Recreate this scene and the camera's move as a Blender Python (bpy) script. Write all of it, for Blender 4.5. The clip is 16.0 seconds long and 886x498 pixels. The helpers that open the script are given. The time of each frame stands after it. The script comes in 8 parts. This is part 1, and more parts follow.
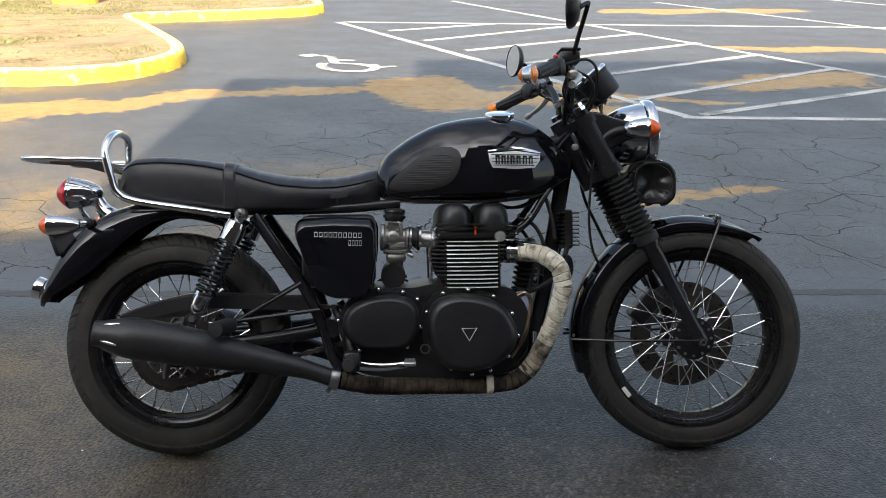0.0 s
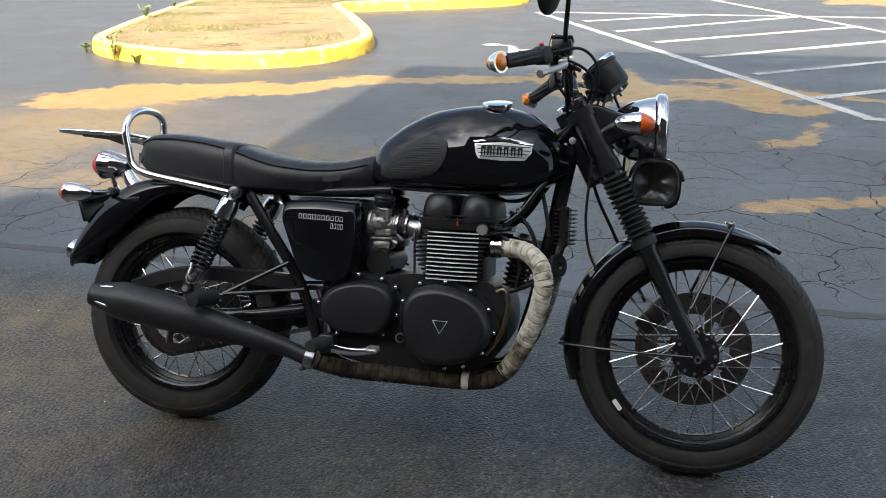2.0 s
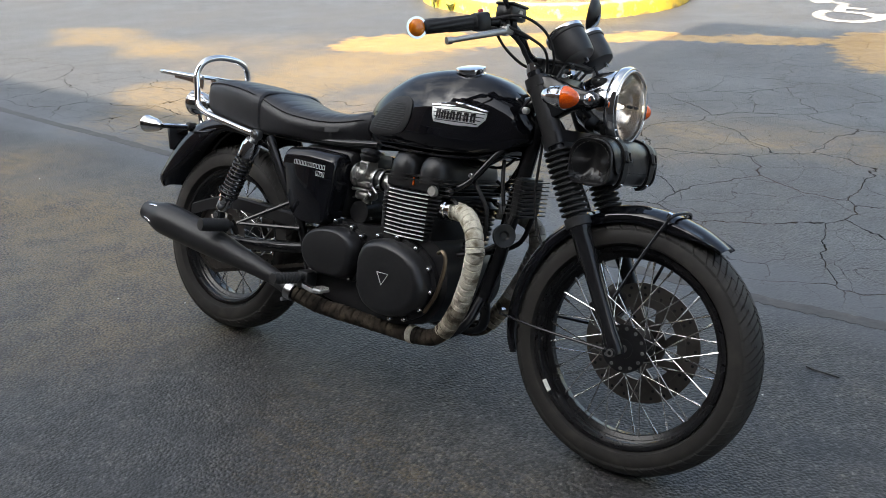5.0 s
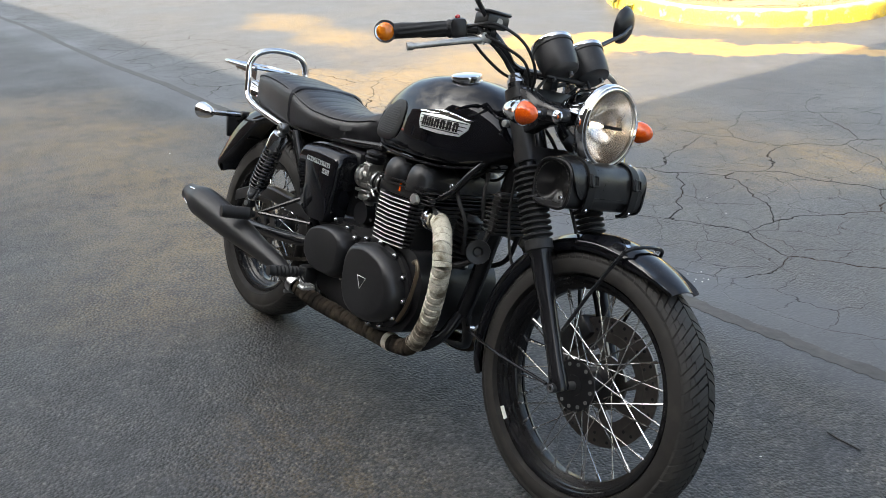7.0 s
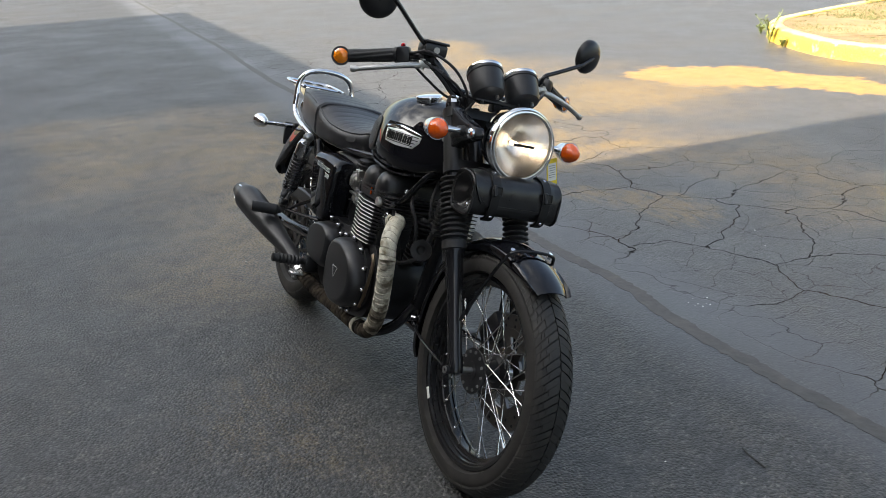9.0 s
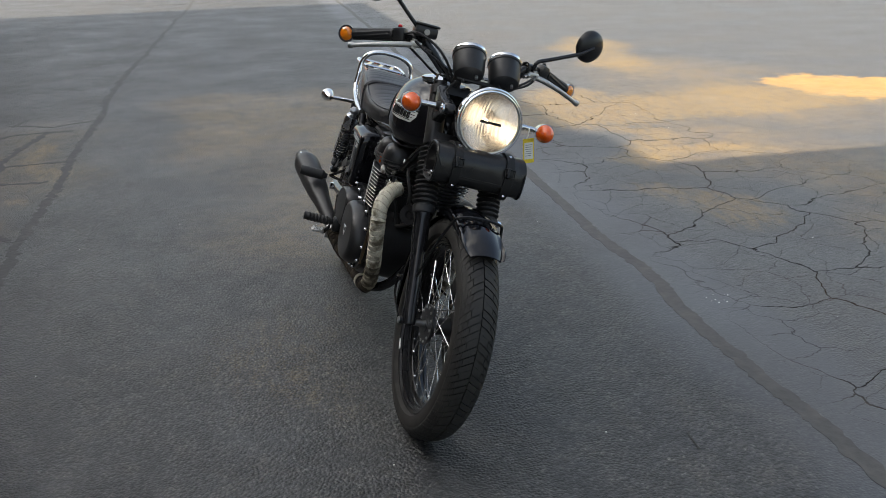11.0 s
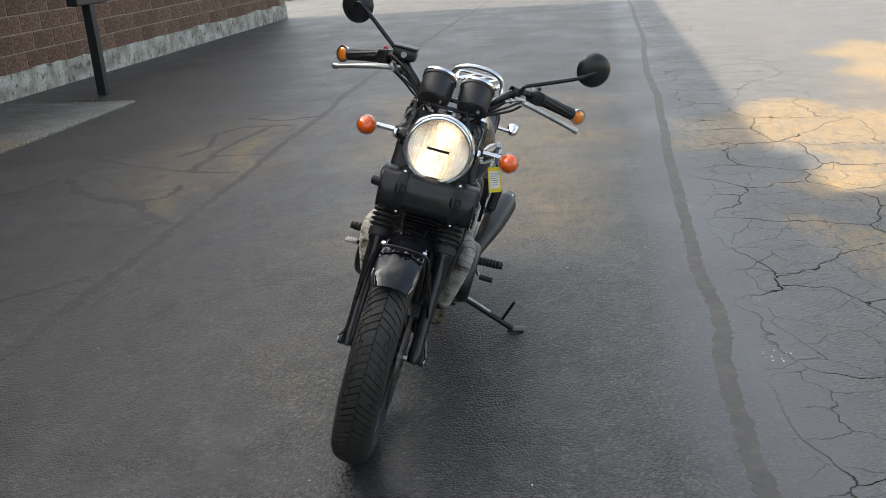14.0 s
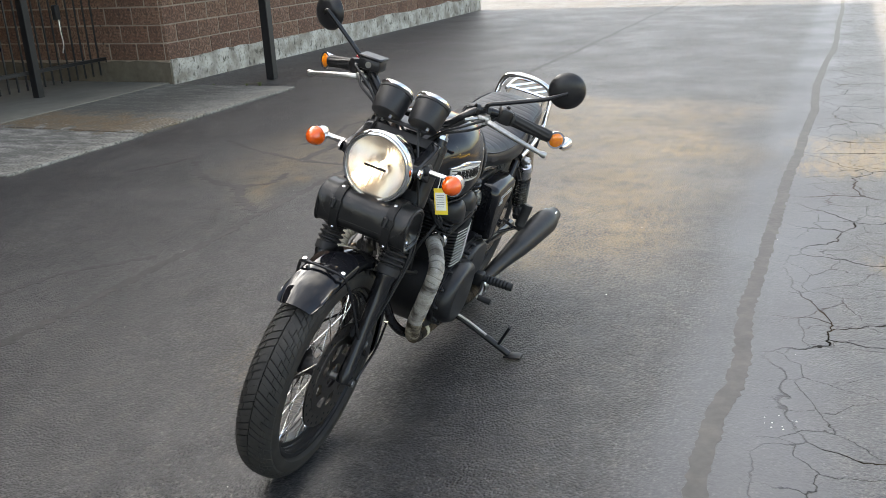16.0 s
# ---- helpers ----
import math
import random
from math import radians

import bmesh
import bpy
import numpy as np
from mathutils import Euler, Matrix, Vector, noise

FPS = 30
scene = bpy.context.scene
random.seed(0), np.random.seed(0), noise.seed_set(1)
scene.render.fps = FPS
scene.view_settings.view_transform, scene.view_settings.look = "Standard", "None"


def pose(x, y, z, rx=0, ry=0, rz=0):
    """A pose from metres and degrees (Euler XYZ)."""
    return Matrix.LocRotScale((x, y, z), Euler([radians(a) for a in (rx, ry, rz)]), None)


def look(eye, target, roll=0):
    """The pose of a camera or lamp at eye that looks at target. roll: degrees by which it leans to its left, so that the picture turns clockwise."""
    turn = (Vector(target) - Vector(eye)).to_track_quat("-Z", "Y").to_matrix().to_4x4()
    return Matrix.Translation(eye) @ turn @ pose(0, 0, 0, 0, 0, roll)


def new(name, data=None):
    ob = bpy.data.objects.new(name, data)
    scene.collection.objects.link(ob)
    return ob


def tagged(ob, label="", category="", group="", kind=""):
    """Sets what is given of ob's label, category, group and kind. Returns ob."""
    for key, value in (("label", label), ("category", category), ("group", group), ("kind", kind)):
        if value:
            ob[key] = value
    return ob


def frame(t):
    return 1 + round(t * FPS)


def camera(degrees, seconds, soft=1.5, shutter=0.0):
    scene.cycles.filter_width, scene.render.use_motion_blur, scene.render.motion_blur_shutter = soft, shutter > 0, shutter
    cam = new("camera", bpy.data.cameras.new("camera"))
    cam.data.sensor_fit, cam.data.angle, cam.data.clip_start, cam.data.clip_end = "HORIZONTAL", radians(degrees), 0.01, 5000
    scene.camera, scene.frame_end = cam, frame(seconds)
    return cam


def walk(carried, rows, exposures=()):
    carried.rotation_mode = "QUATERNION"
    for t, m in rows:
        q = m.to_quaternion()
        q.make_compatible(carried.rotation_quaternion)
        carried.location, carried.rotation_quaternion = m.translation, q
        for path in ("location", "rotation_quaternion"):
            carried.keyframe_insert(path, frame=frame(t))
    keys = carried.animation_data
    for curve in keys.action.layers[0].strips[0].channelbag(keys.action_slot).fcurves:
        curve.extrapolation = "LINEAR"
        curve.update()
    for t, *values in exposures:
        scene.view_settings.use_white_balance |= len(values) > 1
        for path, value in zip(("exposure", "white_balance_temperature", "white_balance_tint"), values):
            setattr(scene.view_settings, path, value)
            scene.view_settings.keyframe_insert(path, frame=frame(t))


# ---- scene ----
cam = camera(52.2, 16.0, soft=0.85)
# seconds, place in metres, turn in degrees
PATH = [
    (0.0, 0.6803, -2.2530, 1.4184, 70.252, -0.408, -1.164),
    (0.5, 0.8243, -2.2262, 1.4392, 71.045, 0.496, 1.530),
    (1.0, 1.0448, -2.2344, 1.4354, 71.012, 0.561, 5.924),
    (1.5, 1.2089, -2.2154, 1.4274, 70.171, 0.751, 10.195),
    (2.0, 1.3192, -2.1444, 1.3994, 69.747, 0.667, 13.578),
    (2.5, 1.4545, -2.0693, 1.4029, 68.895, 0.279, 17.876),
    (3.0, 1.6583, -2.0226, 1.4032, 68.994, 0.869, 22.420),
    (3.5, 1.8786, -1.9783, 1.4147, 68.870, 1.818, 26.467),
    (6.0, 2.5667, -1.4544, 1.4028, 67.226, 2.410, 45.845),
    (6.5, 2.6393, -1.3329, 1.3904, 67.595, 2.308, 49.060),
    (7.0, 2.7347, -1.2170, 1.3981, 67.759, 2.350, 52.919),
    (7.5, 2.9191, -1.0734, 1.4118, 68.566, 1.796, 56.541),
    (8.0, 3.0559, -0.9571, 1.4146, 68.956, 1.808, 59.981),
    (10.5, 3.7335, -0.5000, 1.3895, 70.900, 2.352, 74.854),
    (11.0, 3.7763, -0.3205, 1.3769, 70.377, 1.620, 78.424),
    (11.5, 3.8383, -0.0961, 1.3818, 70.138, 2.141, 82.750),
    (12.0, 3.8937, 0.1185, 1.3914, 70.251, 1.973, 86.421),
    (12.5, 3.8377, 0.2402, 1.3800, 70.308, 2.001, 89.432),
    (13.0, 3.7585, 0.3657, 1.3930, 70.186, 1.965, 92.948),
    (13.5, 3.7256, 0.4996, 1.4016, 70.405, 3.106, 95.581),
    (14.0, 3.7308, 0.7293, 1.4058, 70.914, 3.471, 99.033),
    (14.5, 3.6940, 0.8984, 1.4086, 70.937, 3.282, 101.114),
    (15.0, 3.5636, 1.0359, 1.3922, 71.237, 2.092, 104.063),
    (15.5, 3.4687, 1.1773, 1.4043, 70.991, 2.386, 108.398),
    (16.0, 3.3946, 1.4035, 1.4091, 71.151, 2.794, 113.099),
]
walk(cam, [(t, pose(x, y, z, rx, ry, rz)) for t, x, y, z, rx, ry, rz in PATH],
     exposures=[(0.0, 1.77, 7230, 12), (3.5, 1.81, 7180, 12), (6.0, 2.21, 7400, 11), (7.0, 2.33, 7500, 11), (8.0, 2.20, 7430, 11), (10.5, 1.68, 7600, 11), (12.0, 1.92, 7600, 12), (14.5, 2.20, 7900, 12), (15.5, 2.48, 7980, 12), (16.0, 2.79, 8000, 12)])

# ---- light: afternoon sun from behind the building, open sky ----
SUN_EL = 35.0
SUN_X = 0.0
world = bpy.data.worlds.new("sky")
scene.world = world
world.use_nodes = True
wn = world.node_tree
bg = wn.nodes["Background"]
sky = wn.nodes.new("ShaderNodeTexSky")
sky.sky_type = "NISHITA"
sky.sun_disc = False
sky.sun_elevation = radians(SUN_EL)
sky.sun_rotation = radians(180)
sky.dust_density = 1.5
sky.ozone_density = 1.0
# broken white cloud over the whole sky, thinning out towards the horizon
gen = wn.nodes.new("ShaderNodeTexCoord").outputs["Generated"]
sepw = wn.nodes.new("ShaderNodeSeparateXYZ")
wn.links.new(gen, sepw.inputs[0])
flat = wn.nodes.new("ShaderNodeVectorMath")
flat.operation = "DIVIDE"
wn.links.new(gen, flat.inputs[0])
lift = wn.nodes.new("ShaderNodeMath")
lift.operation = "ADD"
lift.inputs[1].default_value = 0.25
wn.links.new(sepw.outputs[2], lift.inputs[0])
wn.links.new(lift.outputs[0], flat.inputs[1])
cloud = wn.nodes.new("ShaderNodeTexNoise")
cloud.inputs["Scale"].default_value = 2.1
cloud.inputs["Detail"].default_value = 4.0
wn.links.new(flat.outputs[0], cloud.inputs["Vector"])
cover = wn.nodes.new("ShaderNodeMapRange")
cover.inputs[1].default_value, cover.inputs[2].default_value = 0.44, 0.62
cover.inputs[3].default_value, cover.inputs[4].default_value = 0.20, 0.95
wn.links.new(cloud.outputs[0], cover.inputs[0])
up = wn.nodes.new("ShaderNodeMapRange")
up.inputs[1].default_value, up.inputs[2].default_value = 0.15, 0.55
wn.links.new(sepw.outputs[2], up.inputs[0])
much = wn.nodes.new("ShaderNodeMath")
much.operation = "MULTIPLY"
wn.links.new(cover.outputs[0], much.inputs[0])
wn.links.new(up.outputs[0], much.inputs[1])
veil = wn.nodes.new("ShaderNodeMix")
veil.data_type = "RGBA"
aim = wn.nodes.new("ShaderNodeVectorMath")
aim.operation = "DOT_PRODUCT"
aim.inputs[1].default_value = (0.0, -math.cos(radians(SUN_EL)), math.sin(radians(SUN_EL)))
wn.links.new(gen, aim.inputs[0])
glow = wn.nodes.new("ShaderNodeMapRange")
glow.interpolation_type = "SMOOTHSTEP"
glow.inputs[1].default_value, glow.inputs[2].default_value = -0.3, 1.0
glow.inputs[3].default_value, glow.inputs[4].default_value = 0.40, 1.6
wn.links.new(aim.outputs["Value"], glow.inputs[0])
lit_cloud = wn.nodes.new("ShaderNodeMix")
lit_cloud.data_type = "RGBA"
lit_cloud.blend_type = "MULTIPLY"
lit_cloud.inputs[0].default_value = 1.0
lit_cloud.inputs[6].default_value = (7.0, 7.5, 8.1, 1)
halo = wn.nodes.new("ShaderNodeMapRange")
halo.interpolation_type = "SMOOTHSTEP"
halo.inputs[1].default_value, halo.inputs[2].default_value = 0.60, 1.0
halo.inputs[4].default_value = 4.0
wn.links.new(aim.outputs["Value"], halo.inputs[0])
whole = wn.nodes.new("ShaderNodeMath")
wn.links.new(glow.outputs[0], whole.inputs[0])
wn.links.new(halo.outputs[0], whole.inputs[1])
wn.links.new(whole.outputs[0], lit_cloud.inputs[7])
wn.links.new(lit_cloud.outputs[2], veil.inputs[7])
side = wn.nodes.new("ShaderNodeMapRange")
side.interpolation_type = "SMOOTHSTEP"
side.inputs[1].default_value, side.inputs[2].default_value = -0.25, 0.50
side.inputs[3].default_value = 0.15
wn.links.new(aim.outputs["Value"], side.inputs[0])
banked = wn.nodes.new("ShaderNodeMath")
banked.operation = "MULTIPLY"
wn.links.new(much.outputs[0], banked.inputs[0])
wn.links.new(side.outputs[0], banked.inputs[1])
wn.links.new(banked.outputs[0], veil.inputs[0])
wn.links.new(sky.outputs[0], veil.inputs[6])
wn.links.new(veil.outputs[2], bg.inputs[0])
bg.inputs[1].default_value = 0.082

sun_data = bpy.data.lights.new("sun", "SUN")
sun_data.energy = 4.4
sun_data.angle = radians(0.6)
sun_data.color = (1.0, 0.93, 0.82)
sun = new("sun", sun_data)
sun.matrix_world = look((0, 0, 0), (SUN_X, 1.0, -math.tan(radians(SUN_EL)) * math.hypot(1, SUN_X)))


# ---- materials ----
def nodes_of(name):
    m = bpy.data.materials.new(name)
    m.use_nodes = True
    nt = m.node_tree
    return m, nt, nt.nodes["Principled BSDF"]


def tex(nt, kind, scale, detail=4.0, coords=None, **kw):
    n = nt.nodes.new(kind)
    n.inputs["Scale"].default_value = scale
    if "Detail" in n.inputs:
        n.inputs["Detail"].default_value = detail
    if coords is not None:
        nt.links.new(coords, n.inputs["Vector"])
    return n


def coords_of(nt, which="Object"):
    return nt.nodes.new("ShaderNodeTexCoord").outputs[which]


def ramp(nt, fac, stops):
    r = nt.nodes.new("ShaderNodeValToRGB")
    e = r.color_ramp.elements
    while len(e) < len(stops):
        e.new(0.5)
    for el, (p, c) in zip(e, stops):
        el.position = p
        el.color = (*c, 1) if len(c) == 3 else c
    nt.links.new(fac, r.inputs[0])
    return r.outputs[0]


def grey(v):
    return (v, v, v)


def mixc(nt, fac, a, b, mode="MIX"):
    n = nt.nodes.new("ShaderNodeMix")
    n.data_type = "RGBA"
    n.blend_type = mode
    for sock, v in ((n.inputs[0], fac), (n.inputs[6], a), (n.inputs[7], b)):
        if hasattr(v, "is_output"):
            nt.links.new(v, sock)
        elif isinstance(v, tuple):
            sock.default_value = (*v, 1)
        else:
            sock.default_value = v
    return n.outputs[2]


def maths(nt, op, a, b=0.0, c=0.0):
    n = nt.nodes.new("ShaderNodeMath")
    n.operation = op
    for sock, v in zip(n.inputs, (a, b, c)):
        if hasattr(v, "is_output"):
            nt.links.new(v, sock)
        else:
            sock.default_value = v
    return n.outputs[0]


def bump(nt, bsdf, height, strength=0.3, dist=0.002):
    b = nt.nodes.new("ShaderNodeBump")
    b.inputs["Strength"].default_value = strength
    b.inputs["Distance"].default_value = dist
    nt.links.new(height, b.inputs["Height"])
    nt.links.new(b.outputs[0], bsdf.inputs["Normal"])


def surface(name, colour, rough=0.5, metal=0.0, vary=0.25, scale=40.0, relief=0.1, dist=0.001,
            rough_vary=0.12, coat=0.0, dust=0.0, spec=0.5):
    """A surface with grain at two scales, wear in the gloss and fine relief."""
    m, nt, b = nodes_of(name)
    co = coords_of(nt)
    fine = tex(nt, "ShaderNodeTexNoise", scale, 5.0, co).outputs[0]
    wide = tex(nt, "ShaderNodeTexNoise", scale * 0.13, 3.0, co).outputs[0]
    both = maths(nt, "MULTIPLY_ADD", wide, 0.6, maths(nt, "MULTIPLY", fine, 0.4))
    lo = tuple(c * (1 - vary) for c in colour)
    hi = tuple(min(1.0, c * (1 + vary)) for c in colour)
    col = ramp(nt, both, [(0.3, lo), (0.7, hi)])
    if dust:
        spots = ramp(nt, tex(nt, "ShaderNodeTexNoise", scale * 0.3, 6.0, co).outputs[0], [(0.5, grey(0)), (0.75, grey(dust))])
        col = mixc(nt, spots, col, (0.30, 0.26, 0.21))
    nt.links.new(col, b.inputs["Base Color"])
    b.inputs["Metallic"].default_value = metal
    b.inputs["Specular IOR Level"].default_value = spec
    r = nt.nodes.new("ShaderNodeMapRange")
    r.inputs[3].default_value = max(0.02, rough - rough_vary)
    r.inputs[4].default_value = min(1.0, rough + rough_vary)
    nt.links.new(both, r.inputs[0])
    nt.links.new(r.outputs[0], b.inputs["Roughness"])
    if coat:
        b.inputs["Coat Weight"].default_value = coat
        b.inputs["Coat Roughness"].default_value = 0.03
    if relief:
        bump(nt, b, fine, relief, dist)
    return m


M_PAINT = surface("black_gloss_paint", (0.0065, 0.0068, 0.0088), 0.30, 0, 0.3, 30, 0.0, 0.0004, 0.06, 0.9, 0.0, 0.0)
M_SATIN = surface("satin_black_enamel", (0.0130, 0.0130, 0.0143), 0.36, 0, 0.35, 120, 0.12, 0.0003, 0.08, 0, 0.015, 0.42)
M_MATTE = surface("matt_black_coating", (0.0190, 0.0190, 0.0205), 0.41, 0, 0.25, 200, 0.15, 0.0003, 0.08, 0, 0.02, 0.4)
M_FRAME = surface("gloss_black_frame_enamel", (0.0135, 0.0135, 0.0150), 0.17, 0, 0.3, 60, 0.0, 0.0004, 0.06, 0, 0.0, 0.4)
M_RIM = surface("gloss_black_rim", (0.0095, 0.0095, 0.0105), 0.22, 0, 0.3, 60, 0.02, 0.0004, 0.06, 0, 0.02, 0.36)
M_SPOKE = surface("bright_steel_spokes", (0.80, 0.79, 0.77), 0.24, 1.0, 0.12, 90, 0.05, 0.0003, 0.08)
M_CHROME = surface("chrome_plating", (0.78, 0.79, 0.80), 0.07, 1.0, 0.06, 60, 0.02, 0.0003, 0.05)
M_STEEL = surface("brushed_steel", (0.46, 0.46, 0.46), 0.30, 1.0, 0.2, 150, 0.1, 0.0004, 0.1)
M_ALLOY = surface("cast_alloy", (0.50, 0.49, 0.47), 0.42, 0.9, 0.25, 90, 0.3, 0.0006, 0.12, 0, 0.1)
M_CARB = surface("dull_carburettor_alloy", (0.27, 0.265, 0.25), 0.40, 0.85, 0.35, 70, 0.3, 0.0006, 0.12, 0, 0.12)
M_FIN = surface("machined_fin_edge", (0.80, 0.79, 0.76), 0.42, 0.35, 0.12, 90, 0.2, 0.0004, 0.1)
M_RUBBER = surface("tyre_rubber", (0.0215, 0.0195, 0.0180), 0.66, 0, 0.2, 60, 0.25, 0.0006, 0.08, 0, 0.07, 0.35)
M_TREAD = surface("dusty_tread_rubber", (0.024, 0.0228, 0.0215), 0.66, 0, 0.25, 50, 0.25, 0.0006, 0.08, 0, 0.06, 0.35)
M_RUBBER2 = surface("black_rubber", (0.0175, 0.0175, 0.0185), 0.55, 0, 0.25, 90, 0.2, 0.0005, 0.1, 0, 0.03, 0.35)
M_VINYL = surface("black_seat_vinyl", (0.0205, 0.0207, 0.0235), 0.42, 0, 0.25, 260, 0.25, 0.0005, 0.06, 0, 0.02, 0.45)
M_LEATHER = surface("black_leather", (0.0140, 0.0138, 0.0142), 0.30, 0, 0.3, 180, 0.3, 0.0006, 0.1, 0, 0, 0.45)
M_STITCH = surface("waxed_black_thread", (0.03, 0.029, 0.028), 0.4, 0, 0.2, 90, 0.1)
M_PIPING = surface("black_piping", (0.01, 0.01, 0.011), 0.35, 0, 0.2, 90, 0.1)
M_DISC = surface("ground_disc_steel", (0.17, 0.155, 0.145), 0.36, 1.0, 0.25, 70, 0.2, 0.0003, 0.1)
M_GREASE = surface("greasy_chain_steel", (0.075, 0.066, 0.058), 0.42, 0.8, 0.3, 80, 0.2)
M_GOLD = surface("dull_brass", (0.22, 0.17, 0.12), 0.4, 1.0, 0.4, 40, 0.2)
M_TAG = surface("yellow_card", (0.85, 0.62, 0.05), 0.6, 0, 0.08, 40, 0.05)
M_TAGW = surface("white_card", (0.78, 0.77, 0.72), 0.6, 0, 0.06, 40, 0.05)
M_INK = surface("grey_ink", (0.25, 0.25, 0.24), 0.7, 0, 0.1, 40, 0.0)
M_SILVER = surface("silver_decal", (0.76, 0.76, 0.74), 0.33, 0.35, 0.08, 60, 0.0)
M_INKBLACK = surface("black_badge_enamel", (0.01, 0.01, 0.01), 0.3, 0, 0.2, 40, 0.0)


def lens_material(name, colour):
    m, nt, b = nodes_of(name)
    co = coords_of(nt)
    v = tex(nt, "ShaderNodeTexVoronoi", 260, 0, co)
    col = ramp(nt, v.outputs[0], [(0.0, tuple(min(1.0, c * 1.5) for c in colour)), (0.7, tuple(c * 0.85 for c in colour))])
    nt.links.new(col, b.inputs["Base Color"])
    b.inputs["Roughness"].default_value = 0.12
    b.inputs["Transmission Weight"].default_value = 0.08
    b.inputs["Subsurface Weight"].default_value = 0.05
    b.inputs["Subsurface Radius"].default_value = (0.02, 0.008, 0.002)
    b.inputs["Coat Weight"].default_value = 0.7
    bump(nt, b, v.outputs[0], 0.14, 0.0015)
    return m


M_AMBER = lens_material("orange_lens", (0.95, 0.105, 0.006))
M_AMBER2 = lens_material("amber_lens", (0.98, 0.22, 0.010))
M_RED = lens_material("red_lens", (0.55, 0.015, 0.02))


def glass_material():
    m, nt, b = nodes_of("clear_lamp_glass")
    b.inputs["Base Color"].default_value = (1, 1, 1, 1)
    b.inputs["Roughness"].default_value = 0.02
    b.inputs["Transmission Weight"].default_value = 1.0
    b.inputs["IOR"].default_value = 1.2
    return m


def mirror_material():
    m, nt, b = nodes_of("mirror_glass")
    co = coords_of(nt)
    n = tex(nt, "ShaderNodeTexNoise", 30, 2, co).outputs[0]
    nt.links.new(ramp(nt, n, [(0.3, grey(0.82)), (0.7, grey(0.9))]), b.inputs["Base Color"])
    b.inputs["Metallic"].default_value = 1
    b.inputs["Roughness"].default_value = 0.02
    return m


def lamp_material(name, strength):
    m, nt, b = nodes_of(name)
    b.inputs["Emission Color"].default_value = (1.0, 0.87, 0.70, 1)
    b.inputs["Emission Strength"].default_value = strength
    b.inputs["Base Color"].default_value = (0.9, 0.85, 0.7, 1)
    return m


def reflector_material():
    m, nt, b = nodes_of("lamp_reflector")
    co = coords_of(nt)
    w = nt.nodes.new("ShaderNodeTexWave")
    w.bands_direction = "Y"
    w.inputs["Scale"].default_value = 24
    w.inputs["Distortion"].default_value = 1.2
    w.inputs["Detail"].default_value = 1.0
    nt.links.new(co, w.inputs["Vector"])
    streak = nt.nodes.new("ShaderNodeMapping")
    streak.inputs["Scale"].default_value = (30, 190, 22)
    nt.links.new(co, streak.inputs[0])
    n = tex(nt, "ShaderNodeTexNoise", 1.0, 3, streak.outputs[0]).outputs[0]
    nt.links.new(ramp(nt, n, [(0.34, (0.76, 0.66, 0.55)), (0.60, (0.92, 0.86, 0.79))]), b.inputs["Base Color"])
    b.inputs["Metallic"].default_value = 1
    b.inputs["Roughness"].default_value = 0.22
    bump(nt, b, maths(nt, "ADD", w.outputs[1], maths(nt, "MULTIPLY", n, 0.8)), 0.02, 0.002)
    return m


M_GLASS, M_MIRROR, M_LAMP, M_REFLECTOR = glass_material(), mirror_material(), lamp_material("lit_bulb", 0.55), reflector_material()
M_FILAMENT = lamp_material("lit_filament", 6.0)


def wrap_material(name, light, dark, lo, hi):
    """Woven heat tape with scorched and grimy patches."""
    m, nt, b = nodes_of(name)
    co = coords_of(nt)
    weave = tex(nt, "ShaderNodeTexNoise", 420, 3, co).outputs[0]
    dirt = tex(nt, "ShaderNodeTexNoise", 26, 6, co).outputs[0]
    col = ramp(nt, dirt, [(lo, dark), (hi, light)])
    col = mixc(nt, ramp(nt, weave, [(0.35, grey(0.35)), (0.65, grey(0.0))]), col, dark)
    turn, each = nt.nodes.new("ShaderNodeAttribute"), nt.nodes.new("ShaderNodeAttribute")
    turn.attribute_name, each.attribute_name = "seam", "soil"
    col = mixc(nt, ramp(nt, each.outputs["Fac"], [(0.45, grey(0)), (1.0, grey(0.25))]), col, dark)
    frayed = maths(nt, "ADD", turn.outputs["Fac"], maths(nt, "MULTIPLY", maths(nt, "SUBTRACT", tex(nt, "ShaderNodeTexNoise", 60, 3, co).outputs[0], 0.5), 0.25))
    col = mixc(nt, ramp(nt, frayed, [(0.0, grey(0.25)), (0.08, grey(0)), (0.80, grey(0)), (0.93, grey(0.5))]), col, tuple(c * 0.45 for c in dark))
    nt.links.new(col, b.inputs["Base Color"])
    b.inputs["Roughness"].default_value = 0.9
    b.inputs["Specular IOR Level"].default_value = 0.2
    bump(nt, b, weave, 0.5, 0.001)
    return m


M_WRAP = wrap_material("cream_exhaust_wrap", (0.74, 0.70, 0.58), (0.20, 0.16, 0.105), 0.30, 0.47)
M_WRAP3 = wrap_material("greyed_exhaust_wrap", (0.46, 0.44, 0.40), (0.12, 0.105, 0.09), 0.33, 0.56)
M_WRAP4 = wrap_material("sooty_exhaust_wrap", (0.44, 0.39, 0.30), (0.06, 0.047, 0.034), 0.40, 0.62)
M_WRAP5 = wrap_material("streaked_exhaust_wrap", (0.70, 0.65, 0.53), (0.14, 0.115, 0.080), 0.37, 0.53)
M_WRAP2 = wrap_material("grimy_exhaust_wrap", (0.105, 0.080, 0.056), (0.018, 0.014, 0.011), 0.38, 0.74)


